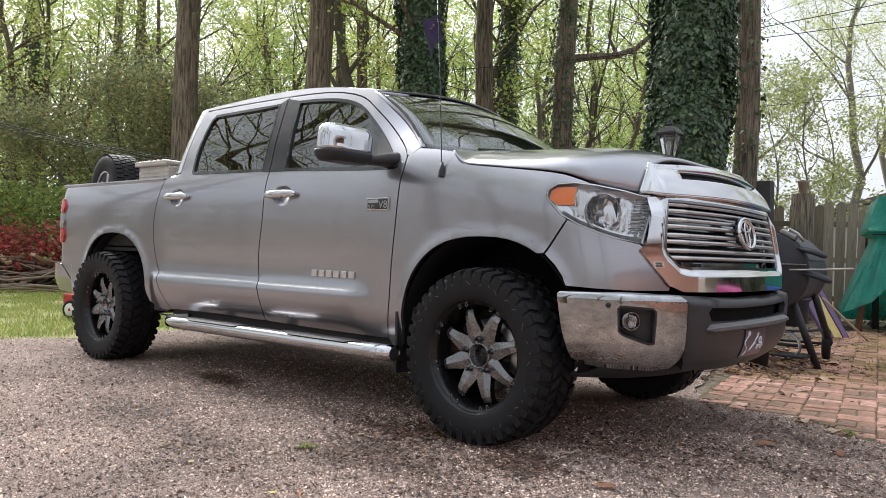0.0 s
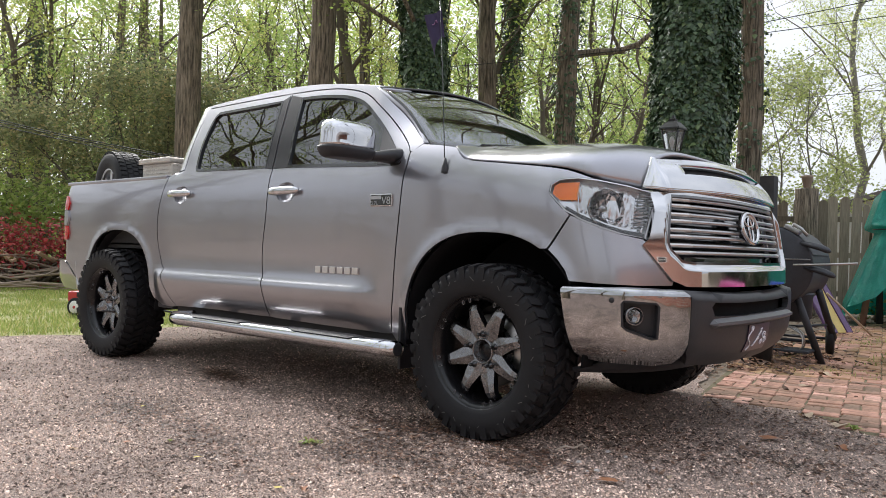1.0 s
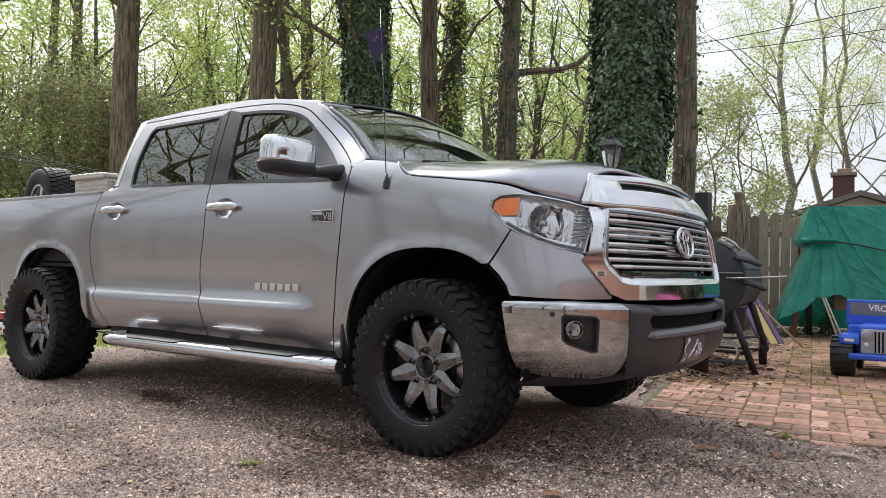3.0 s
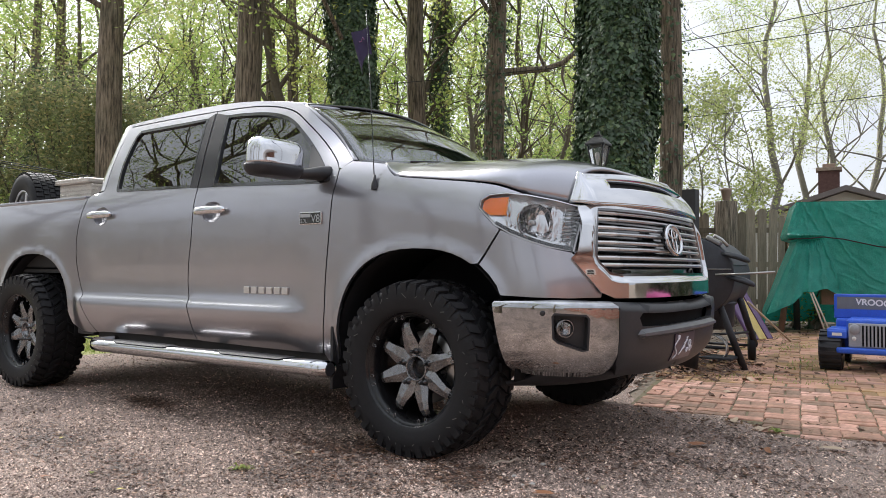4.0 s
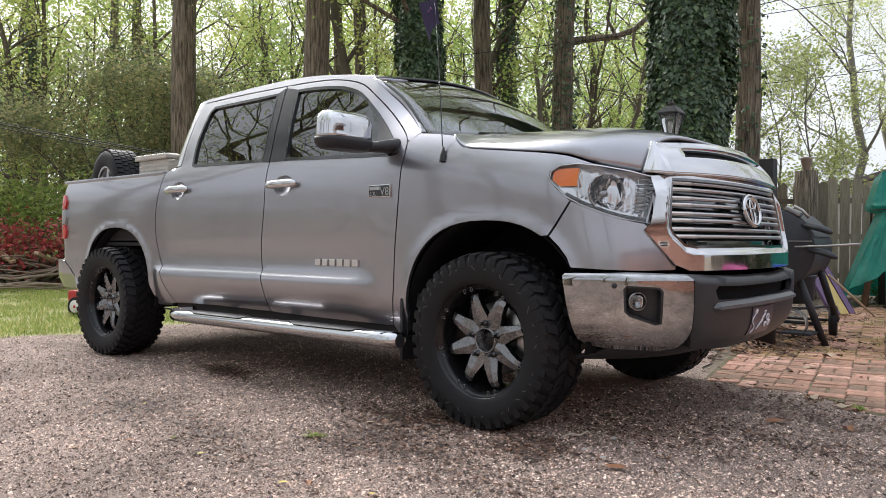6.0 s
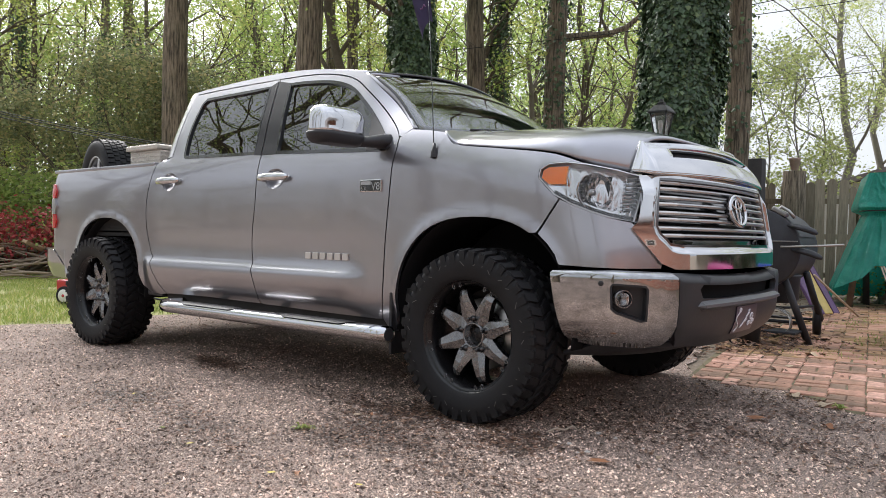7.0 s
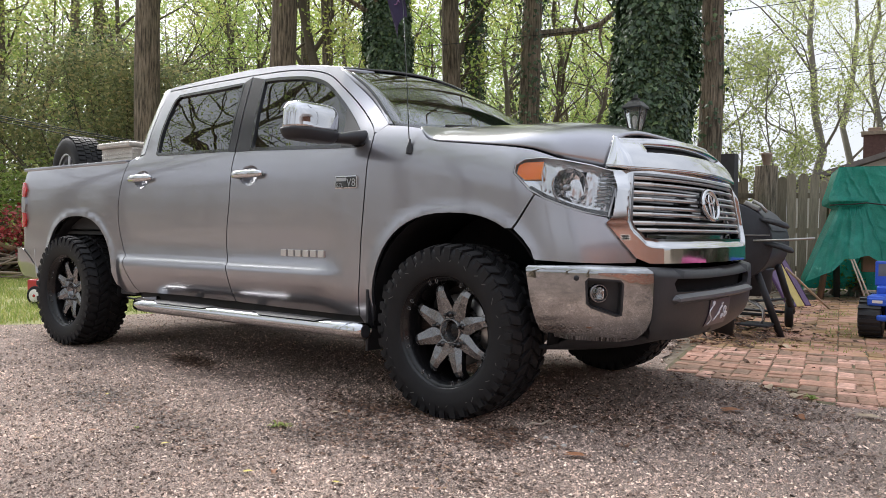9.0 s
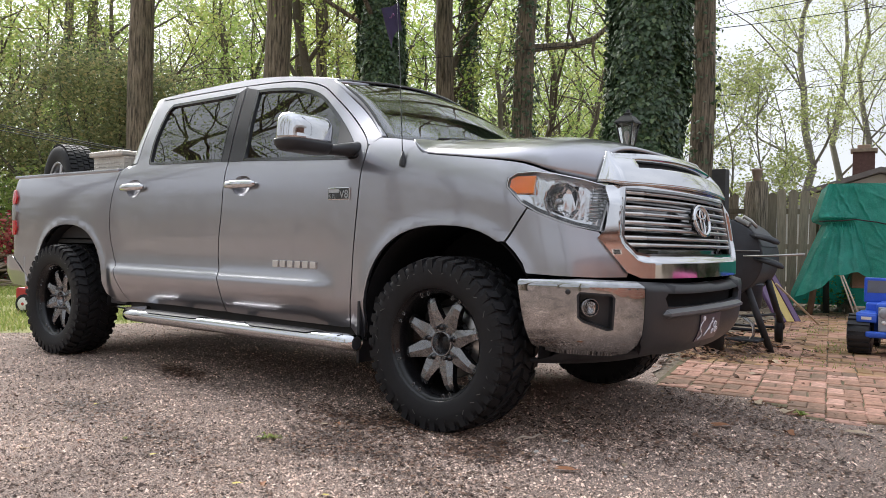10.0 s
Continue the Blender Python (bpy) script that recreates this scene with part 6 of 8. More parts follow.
tagged(ob, kind="stuff")
g = np.stack([rng.uniform(-0.1, 3.2, 3000), rng.uniform(2.6, 7.0, 3000)], 1)
keepg = np.array([noise.noise(Vector((x * 1.6, y * 1.6, 7.0))) > 0.10 for x, y in g])
bv, bf = blade_arrays(g[keepg], rng, 0.03, 0.005, 0.7)
bv[:, 2] += 0.008
tagged(place("moss_tufts", fast_mesh("moss_tufts", bv, bf, BLADES)), "moss and weeds in the brick joints", "moss", kind="stuff")

# ================= trees =================
BARK = mottled("grey_brown_bark", (0.115, 0.088, 0.064), 0.95, 0, 3, 0.35, 0.0)
_furrow = noise_of(BARK, 30, 7, 0.7, "Object", (1, 1, 0.09))
paint(BARK, mix(BARK, ramp(BARK, _furrow, [(0.38, (0.055, 0.046, 0.037)), (0.50, (0.200, 0.165, 0.130)), (0.64, (0.34, 0.285, 0.23))]), ramp(BARK, noise_of(BARK, 1.1, 5, 0.6), [(0.35, (0.72, 0.74, 0.66)), (0.65, (1.15, 1.08, 1.0))]), 1.0, "MULTIPLY"))
bump(BARK, _furrow, 1.0, 0.06)
FAR_BARK = mottled("far_bark", (0.12, 0.10, 0.075), 0.95, 0, 2, 0.4, 0.3, 0.02)
PALE_BARK = mottled("pale_grey_bark", (0.20, 0.185, 0.155), 0.95, 0, 2, 0.3, 0.3, 0.02)
LEAF = leafy("spring_leaves", [(0.0, (0.20, 0.29, 0.07)), (0.45, (0.30, 0.40, 0.105)), (0.8, (0.40, 0.48, 0.15)), (1.0, (0.50, 0.50, 0.21))], 0.5, 0.6)
# far leaves carry distance haze in their colour
FAR_LEAF = leafy("far_spring_leaves", [(0.0, (0.28, 0.37, 0.14)), (0.5, (0.40, 0.49, 0.20)), (1.0, (0.51, 0.55, 0.27))], 0.6, 0.65)
MID_LEAF = leafy("mid_green_leaves", [(0.0, (0.18, 0.28, 0.08)), (0.5, (0.28, 0.39, 0.11)), (1.0, (0.40, 0.49, 0.17))], 0.5, 0.55)
GOLD_LEAF = leafy("yellow_spring_leaves", [(0.0, (0.29, 0.34, 0.08)), (0.5, (0.39, 0.43, 0.12)), (1.0, (0.50, 0.50, 0.19))], 0.5, 0.6)
# greyed so that the unseen yard woods don't tint the doors green
DULL_LEAF = leafy("reflection_dulled_leaves", [(0.0, (0.12, 0.11, 0.075)), (0.5, (0.21, 0.20, 0.13)), (1.0, (0.30, 0.30, 0.19))], 0.6, 0.4)
# spring leaves paled in colour for haze and sky glare
HAZE_LEAF = leafy("haze_paled_leaves", [(0.0, (0.28, 0.34, 0.12)), (0.5, (0.38, 0.43, 0.17)), (1.0, (0.50, 0.52, 0.25))], 0.6, 0.7)
IVY = leafy("ivy_leaves", [(0.0, (0.030, 0.058, 0.028)), (0.6, (0.060, 0.105, 0.048)), (0.9, (0.095, 0.150, 0.066)), (1.0, (0.15, 0.21, 0.085))], 0.42, 0.15)
SHRUB = leafy("dark_shrub_leaves", [(0.0, (0.14, 0.175, 0.085)), (0.5, (0.27, 0.30, 0.14)), (0.85, (0.40, 0.38, 0.18)), (1.0, (0.54, 0.44, 0.22))], 0.6, 0.42)
AZALEA = leafy("red_azalea", [(0.0, (0.20, 0.03, 0.03)), (0.45, (0.42, 0.055, 0.060)), (0.75, (0.52, 0.11, 0.11)), (0.80, (0.22, 0.13, 0.06)), (1.0, (0.20, 0.20, 0.06))], 0.6, 0.3)


def leaf_cloud(centres, spread, per, size, rng, flat=0.75, droop=0.0):
    """Small folded leaves about the given centres. Returns verts and faces."""
    c = np.repeat(np.asarray(centres, float), per, 0)
    n = len(c)
    sp = np.repeat(np.broadcast_to(np.asarray(spread, float), (len(centres),)), per)
    p = c + rng.standard_normal((n, 3)) * sp[:, None] * np.array([1, 1, flat])
    s = size * rng.uniform(0.55, 1.4, n)
    d = rng.standard_normal((n, 3))
    d[:, 2] = d[:, 2] * 0.6 - droop
    d /= np.linalg.norm(d, axis=1)[:, None]
    q = np.cross(d, rng.standard_normal((n, 3)))
    q /= np.linalg.norm(q, axis=1)[:, None]
    up = np.cross(d, q)
    a = p - d * s[:, None] * 0.5
    b = p + q * s[:, None] * 0.34 + up * s[:, None] * 0.10
    e = p + d * s[:, None] * 0.6
    g = p - q * s[:, None] * 0.34 + up * s[:, None] * 0.10
    v = np.stack([a, b, e, g], 1).reshape(-1, 3)
    f = np.arange(4 * n).reshape(-1, 4)
    return v, f


def ivy_cloud(points, out, size, rng):
    """Lobed ivy leaves that hang over one another, each facing outwards and up."""
    p, o = np.asarray(points, float), np.asarray(out, float)
    n = len(p)
    nor = o + np.array([0, 0, 0.45]) + rng.normal(0, 0.42, (n, 3))
    nor /= np.linalg.norm(nor, axis=1)[:, None]
    tip = np.tile([0.0, 0.0, -1.0], (n, 1)) + rng.normal(0, 0.45, (n, 3))
    tip -= nor * np.sum(tip * nor, axis=1)[:, None]
    tip /= np.linalg.norm(tip, axis=1)[:, None]
    side = np.cross(nor, tip)
    s = (size * rng.uniform(0.6, 1.45, n))[:, None]
    rows = [p - tip * s * 0.35, p - tip * s * 0.18 + side * s * 0.50 - nor * s * 0.12, p + tip * s * 0.62 - nor * s * 0.10, p - tip * s * 0.18 - side * s * 0.50 - nor * s * 0.12]
    return np.stack(rows, 1).reshape(-1, 3), np.arange(4 * n).reshape(-1, 4)


class Wood:
    """Gathers tubes of one tree into one mesh, and the tips of its twigs."""
    def __init__(self):
        self.v, self.f, self.tips = [], [], []

    def add(self, pts, rad, sides):
        v, f = tube_arrays(pts, rad, sides, False)
        k = len(self.v)
        self.v += v
        self.f += [tuple(i + k for i in q) for q in f]

    def limb(self, p, d, length, radius, depth, rng, sides=6, lift=0.25):
        """A crooked limb that forks."""
        pts, rad = [Vector(p)], [radius]
        d = Vector(d).normalized()
        n = 4 if depth > 0 else 3
        for i in range(n):
            d = (d + Vector((rng.gauss(0, 0.22), rng.gauss(0, 0.22), rng.gauss(0, 0.15) + lift * 0.25))).normalized()
            pts.append(pts[-1] + d * length / n)
            rad.append(radius * (1 - 0.72 * (i + 1) / n))
        self.add(pts, rad, sides)
        if depth == 0:
            self.tips += [tuple(q) for q in pts[1:]]
            return
        for k in range(rng.choice((2, 3, 3))):
            i = rng.randint(1, n)
            side = Vector((rng.gauss(0, 1), rng.gauss(0, 1), rng.gauss(0.2, 0.5))).normalized()
            self.limb(pts[i], d * 0.7 + side * 0.8, length * rng.uniform(0.5, 0.75), max(rad[i] * 0.7, 0.006), depth - 1, rng, max(3, sides - 1), lift)


def big_tree(x, y, dia, top, lean, seed, ivy=0.0, limbs=6, first=5.0, leaves=9, label="", bark=None, group="tall trees behind the drive", canopy=0, canopy_from=9.0):
    """A tall trunk with root flare, limbs high up, leafy crown and, where ivy > 0, a coat of ivy."""
    rng, nr = random.Random(seed), np.random.default_rng(seed)
    t = thing("tree", label, "tree", group, pose(x, y, 0))
    w = Wood()
    pts, rad = [], []
    n = 16
    for i in range(n + 1):
        h = top * (i / n) ** 1.15
        pts.append((lean[0] * h + 0.05 * math.sin(0.6 * h + seed), lean[1] * h + 0.05 * math.cos(0.5 * h + seed), h - 0.05))
        rad.append(dia / 2 * (1 + 0.55 * math.exp(-h / 0.35)) * (1 - 0.55 * h / top))
    w.add(pts, rad, 18)
    for i in range(limbs):
        h = first + (top - first) * (i + rng.random()) / limbs
        k = min(n - 1, next(j for j in range(n) if pts[j + 1][2] >= h - 0.1))
        a = rng.uniform(0, 2 * math.pi)
        w.limb(pts[k], (math.cos(a), math.sin(a), 0.45), (top - h) * 0.28 + 2.0, rad[k] * 0.27, 2, rng, 6)
    for i in range(canopy):
        h = canopy_from + (top - canopy_from) * ((i + rng.random()) / canopy) ** 1.6
        k = min(n - 1, next(j for j in range(n) if pts[j + 1][2] >= h - 0.1))
        a = rng.gauss(-1.3 if y > 0 else 1.2, 1.0)
        w.limb(pts[k], (math.cos(a), math.sin(a), 0.55), rng.uniform(3.5, 6.0), min(0.05, rad[k] * 0.3), 3, rng, 5)
    wood = [Vector(p) for p in w.v]
    for i, p in enumerate(wood):
        m = noise.noise(Vector((p.x * 2.2, p.y * 2.2, p.z * 0.6 + seed)))
        wood[i] = p + Vector((p.x - lean[0] * p.z, p.y - lean[1] * p.z, 0)).normalized() * m * 0.03 * min(1, dia * 2)
    place("trunk", poly_mesh("trunk", wood, w.f, bark or BARK, True), t, "furrowed grey-brown trunk and limbs")
    if w.tips and leaves:
        v, f = leaf_cloud(w.tips, 0.36, leaves * 5, 0.062, nr)
        place("crown", fast_mesh("crown", v, f, LEAF), t, "thin pale green spring leaves")
    if ivy > 0:
        c, o = [], []
        count = int(34000 * dia * ivy)
        for _ in range(count):
            h = rng.uniform(0.0, min(top, 7.5))
            a = rng.uniform(0, 2 * math.pi)
            ca, sa = math.cos(a), math.sin(a)
            r = dia / 2 * (1 - 0.45 * h / top) + 0.05 + 0.11 * noise.noise(Vector((ca * 1.5, sa * 1.5, h * 0.9 + seed))) + 0.07 * noise.noise(Vector((ca * 4, sa * 4, h * 3.2 + seed))) + abs(rng.gauss(0, 0.04))
            c.append((lean[0] * h + 0.05 * math.sin(0.6 * h + seed) + r * ca, lean[1] * h + 0.05 * math.cos(0.5 * h + seed) + r * sa, h))
            o.append((ca, sa, 0.0))
        v, f = ivy_cloud(c, o, 0.070, nr)
        place("ivy", fast_mesh("ivy", v, f, IVY), t, "dense dark green ivy climbing the trunk")
    return t


PLAIN = "tall straight tree with bare grey-brown trunk"
big_tree(-12.12, 4.95, 0.58, 19, (-0.012, -0.010), 21, 0.0, 9, 6.0, 5, PLAIN)
big_tree(-9.31, 5.97, 0.58, 20, (0.0, 0.0), 22, 0.0, 9, 7.0, 5, PLAIN)
big_tree(-12.75, 9.60, 0.30, 17, (0.004, 0.0), 23, 0.0, 9, 7.0, 5, PLAIN)
big_tree(-12.30, 9.99, 0.34, 18, (0.004, 0.0), 24, 0.0, 9, 6.0, 5, PLAIN)
big_tree(-7.65, 7.35, 0.80, 19, (-0.022, -0.018), 25, 1.5, 9, 8.0, 7, "tall tree wrapped in dark green ivy", canopy=13, canopy_from=5.6)
big_tree(-7.90, 9.72, 0.45, 18, (-0.012, -0.010), 26, 0.0, 9, 7.0, 5, PLAIN)
big_tree(-8.70, 11.67, 0.40, 18, (-0.006, -0.005), 27, 0.6, 9, 6.0, 5, "tall tree with patches of ivy")
big_tree(-6.08, 9.94, 0.47, 19, (-0.006, -0.004), 28, 0.12, 9, 9.0, 7, "tall straight tree with a crooked side limb", canopy=13, canopy_from=6.2)
big_tree(-1.92, 6.25, 0.92, 18, (-0.004, -0.003), 29, 2.6, 9, 9.0, 7, "thick tree trunk wholly covered in dark ivy", canopy=14, canopy_from=5.4)
big_tree(-2.16, 9.30, 0.43, 19, (-0.010, -0.005), 30, 0.05, 9, 7.0, 7, PLAIN, canopy=12, canopy_from=6.0)
big_tree(-23.0, 6.3, 0.40, 17, (-0.012, 0.0), 31, 0.3, 5, 5.0, 10, PLAIN)
big_tree(-23.0, 8.9, 0.36, 17, (0.0, 0.0), 32, 0.4, 5, 5.0, 10, PLAIN)
big_tree(-23.4, 9.85, 0.42, 17, (0.0, 0.0), 33, 0.3, 5, 5.0, 10, PLAIN)
big_tree(-15.8, 0.9, 0.34, 17, (0.0, 0.0), 34, 0.0, 5, 5.0, 10, PLAIN)
# the side limb that crosses between the trunks
side_limb = thing("tree_limb", "crooked dark side limb reaching from a trunk", "branch")
side_limb.matrix_basis = pose(-6.02, 9.98, 5.05)
w = Wood()
w.add([(0, 0, 0), (0.35, 0.28, 0.06), (0.75, 0.60, 0.10), (1.05, 0.84, 0.25), (1.30, 1.04, 0.55), (1.55, 1.22, 0.75)], [0.09, 0.075, 0.065, 0.055, 0.04, 0.03], 8)
w.add([(1.05, 0.84, 0.25), (1.02, 0.84, -0.05), (1.10, 0.90, -0.4)], [0.035, 0.03, 0.012], 6)
w.add([(0.75, 0.6, 0.1), (0.6, 0.5, 0.5), (0.7, 0.55, 0.9)], [0.04, 0.03, 0.012], 6)
place("limb", poly_mesh("limb", w.v, w.f, BARK, True), side_limb)

# trees on the camera's side of the drive, seen in the windows and the chrome
BEHIND = "tall spreading tree across the drive"
for k, (x, y, dia, hh, first) in enumerate(((-11.5, -14.0, 0.50, 16, 3.0), (-15.5, -8.0, 0.50, 17, 3.5), (-3.6, -9.8, 0.50, 15, 3.5), (-18.0, -8.0, 0.55, 17, 4.0), (-8.5, -13.0, 0.50, 17, 4.0), (0.5, -14.5, 0.55, 16, 4.0), (5.0, -12.5, 0.50, 15, 4.0))):
    big_tree(x, y, dia, hh, (0.015, 0.01), 60 + k, 0.0, 11, first, 3, BEHIND, group="trees across the drive", canopy=7, canopy_from=4.5)

# slim young trees between and behind the trunks, many-stemmed
def slim_tree(x, y, height, dia, seed, leaf=0.12, per=7, depth=3, label="slim young tree with fresh green leaves", first=0.22, mats_=None, spread=0.35, stout=0.62, bark=None):
    rng, nr = random.Random(seed), np.random.default_rng(seed)
    t = thing("young_tree", label, "tree", "young trees in the woods", pose(x, y, 0))
    w = Wood()
    lean = (rng.gauss(0, 0.05), rng.gauss(0, 0.05))
    pts, rad = [], []
    n = 10
    for i in range(n + 1):
        h = height * i / n
        pts.append((lean[0] * h + 0.16 * math.sin(0.9 * h + seed) + 0.10 * math.sin(2.1 * h + 3 * seed), lean[1] * h + 0.16 * math.cos(0.8 * h + seed), h - 0.05))
        rad.append(dia / 2 * (1 - 0.8 * i / n))
    w.add(pts, rad, 8)
    for i in range(10):
        h = first + (1 - first) * (i + rng.random()) / 10
        k = min(n - 1, int(h * n))
        a = rng.uniform(0, 2 * math.pi)
        w.limb(pts[k], (math.cos(a), math.sin(a), 0.85), height * rng.uniform(0.20, 0.34), max(0.010, rad[k] * stout), depth - 1, rng, 5)
    place("trunk", poly_mesh("trunk", w.v, w.f, bark or FAR_BARK, True), t, "crooked stem and branches")
    v, f = leaf_cloud(w.tips, spread, per, leaf, nr)
    place("crown", fast_mesh("crown", v, f, mats_ or LEAF), t, "loose pale green leaves")
    return t


def polar(px_turn, dist):
    """A spot that many metres out from the parking spot's corner, that many degrees left of straight across the drive."""
    a = radians(px_turn)
    return 2.2 - dist * math.sin(a), -4.0 + dist * math.cos(a)


yr = random.Random(77)
for i in range(26):
    a, d = 19 + 56 * (i + yr.random()) / 26, yr.uniform(17, 31)
    d = max(d, 23.5) if a > 50 else d
    x, y = polar(a, d)
    slim_tree(x, y, yr.uniform(8, 13), yr.uniform(0.16, 0.34), 300 + i, 0.080, 20, spread=0.17, first=yr.uniform(0.12, 0.3), mats_=(LEAF, MID_LEAF, LEAF, GOLD_LEAF)[i % 4])
for k, (a, d, h, dia) in enumerate(((11.6, 28, 12.5, 0.36), (7.4, 30, 12.0, 0.30), (9.6, 34, 13.0, 0.34), (5.2, 34, 13.0, 0.32), (3.0, 29, 13.0, 0.32), (-1.5, 29, 13.0, 0.30), (-6, 30, 13.0, 0.30), (13.4, 16.0, 4.0, 0.07), (14.6, 15.0, 4.2, 0.06), (16.4, 16.5, 4.0, 0.07))):
    x, y = polar(a, d)
    slim_tree(x, y, h, dia, 400 + k, 0.056, 50 if a < 12 else 14, 3, "slender tree in thin spring leaf against the sky", 0.25, HAZE_LEAF, 0.20 if a < 12 else 0.13, 0.40, PALE_BARK)

# the woods beyond, too many to tell apart
nr = np.random.default_rng(900)
wr = random.Random(901)
w = Wood()
groves = [[], [], []]
for i in range(74):
    a, d = 21.5 + 62 * (i + nr.random()) / 74, nr.uniform(28, 58)
    x, y = polar(a, d)
    h = nr.uniform(8, 14)
    r = nr.uniform(0.09, 0.24)
    lx, ly = nr.normal(0, 0.9, 2)
    bend_x, bend_y = nr.normal(0, 0.5, 2)
    line = [(x, y, -0.1), (x + lx * 0.3 + bend_x, y + ly * 0.3 + bend_y, h * 0.33), (x + lx * 0.7 + bend_x, y + ly * 0.7, h * 0.66), (x + lx, y + ly, h)]
    w.add(line, [r, r * 0.8, r * 0.5, r * 0.2], 6)
    w.tips = []
    for k in range(9):
        t = wr.uniform(0.12, 1.0)
        p = Vector(line[int(t * 2.99)]).lerp(Vector(line[int(t * 2.99) + 1]), t * 2.99 % 1)
        b = wr.uniform(0, 2 * math.pi)
        w.limb(p, (math.cos(b), math.sin(b), wr.uniform(0.2, 1.0)), wr.uniform(1.8, 4.0), r * (0.55 - 0.3 * t), 1, wr, 4)
    groves[i % 3] += w.tips
    for _ in range(7):
        groves[i % 3].append((x + nr.normal(0, 2.0), y + nr.normal(0, 2.0), nr.uniform(0.3, 2.6)))
woods = tagged(place("woods", poly_mesh("woods", w.v, w.f, FAR_BARK, True)), "far woods of crooked grey trunks", "woods", kind="stuff")
for tips, leaf, words in zip(groves, (FAR_LEAF, LEAF, GOLD_LEAF), ("hazy pale green", "fresh green", "yellow-green")):
    v, f = leaf_cloud(tips, 0.32, 26, 0.140, nr, 0.7)
    tagged(place("woods_foliage", fast_mesh("woods_foliage", v, f, leaf)), words + " foliage of the far woods", "foliage", kind="stuff")

# the thick green depth of the woods, with ragged gaps of sky
deep = []
while len(deep) < 1700:
    a, d, z = nr.uniform(22, 84), nr.uniform(40, 60), nr.uniform(0.5, 19)
    if noise.noise(Vector((a * 0.22, z * 0.30, 3.0))) > -0.18 + 0.020 * (z - 6):
        deep.append((*polar(a, d), z))
v, f = leaf_cloud(deep, 0.62, 22, 0.27, nr, 0.8)
tagged(place("woods_foliage", fast_mesh("woods_foliage", v, f, MID_LEAF)), "thick mid-green foliage deep in the woods", "foliage", kind="stuff")


# unseen woods added round the yard, sized for what the truck's paint mirrors
w = Wood()
cent = []
for i in range(90):
    a, d = 83 + 280 * i / 90 + nr.uniform(-2, 2), nr.uniform(34, 54)
    x, y = polar(a, d)
    if a > 345 or (1 < (a - 270) < 62 and x > 8):
        continue
    h = nr.uniform(4.2, 7.2) if 98 < a < 290 else nr.uniform(7, 11)
    r = nr.uniform(0.10, 0.22)
    w.add([(x, y, 0), (x + nr.normal(0, 0.4), y, h * 0.5), (x + nr.normal(0, 0.6), y, h)], [r, r * 0.7, r * 0.3], 5)
    for _ in range(30):
        z = h * nr.random() ** 1.3
        cent.append((x + nr.normal(0, 2.4), y + nr.normal(0, 2.4), z + 0.4))
tagged(place("woods", poly_mesh("woods", w.v, w.f, FAR_BARK, True)), "unseen thin trunks added round the yard for reflections", "woods", kind="stuff")
v, f = leaf_cloud(cent, 1.0, 26, 0.30, nr, 0.8)
tagged(place("woods_foliage", fast_mesh("woods_foliage", v, f, DULL_LEAF)), "unseen dull foliage added round the yard for reflections", "foliage", kind="stuff")


# ---- bushes ----
def shrub(name, blobs, per, leaf, material, seed, label, category, group=""):
    """A bush of stems and many leaves; blobs: (x, y, z, spread)."""
    rng, nr = random.Random(seed), np.random.default_rng(seed)
    cx, cy = sum(b[0] for b in blobs) / len(blobs), sum(b[1] for b in blobs) / len(blobs)
    t = thing(name, label, category, group, pose(cx, cy, 0))
    w = Wood()
    for b in blobs:
        p0 = Vector((rng.uniform(-0.4, 0.4), rng.uniform(-0.4, 0.4), -0.02))
        p1 = Vector((b[0] - cx, b[1] - cy, b[2]))
        w.add([p0, p0.lerp(p1, 0.5) + Vector((rng.gauss(0, 0.15), rng.gauss(0, 0.15), 0.1)), p1], [0.04, 0.025, 0.008], 5)
        for _ in range(3):
            w.add([p1, p1 + Vector((rng.gauss(0, b[3]), rng.gauss(0, b[3]), abs(rng.gauss(0, b[3]))))], [0.010, 0.003], 4)
    place("stem", poly_mesh("stem", w.v, w.f, FAR_BARK, True), t)
    v, f = leaf_cloud([(b[0] - cx, b[1] - cy, b[2]) for b in blobs], [b[3] for b in blobs], per, leaf, nr, 0.8)
    v = v[np.repeat(v.reshape(-1, 4, 3)[:, :, 2].min(1) > 0.0, 4)]
    place("leaves", fast_mesh("leaves", v, np.arange(len(v)).reshape(-1, 4), material), t)
    return t


br = random.Random(3)
blobs = []
for i in range(60):
    u = br.random()
    blobs.append((-17.2 + 4.2 * u + br.gauss(0, 0.4), 3.6 + 4.2 * u + br.gauss(0, 0.5), 0.5 + 4.6 * br.random() * (0.62 + 0.38 * math.sin(math.pi * u)), 0.48))
shrub("evergreen_bush", blobs, 1250, 0.078, SHRUB, 51, "large dark olive-green bush with tawny top", "bush")
blobs = [(-15.3 + 3.3 * u + br.gauss(0, 0.2), 1.0 + 2.6 * u + br.gauss(0, 0.25), 0.45 + 0.75 * br.random(), 0.26) for u in (br.random() for _ in range(30))]
shrub("azalea_bush", blobs, 260, 0.075, AZALEA, 52, "red flowering azalea bush beside the lawn", "bush")
blobs = [(-17.0 + 3.3 * u + br.gauss(0, 0.3), 1.4 + 3.0 * u + br.gauss(0, 0.3), 0.5 + 1.5 * br.random(), 0.36) for u in (br.random() for _ in range(26))]
shrub("green_shrub", blobs, 260, 0.10, LEAF, 53, "bright green leafy shrub behind the azaleas", "bush")
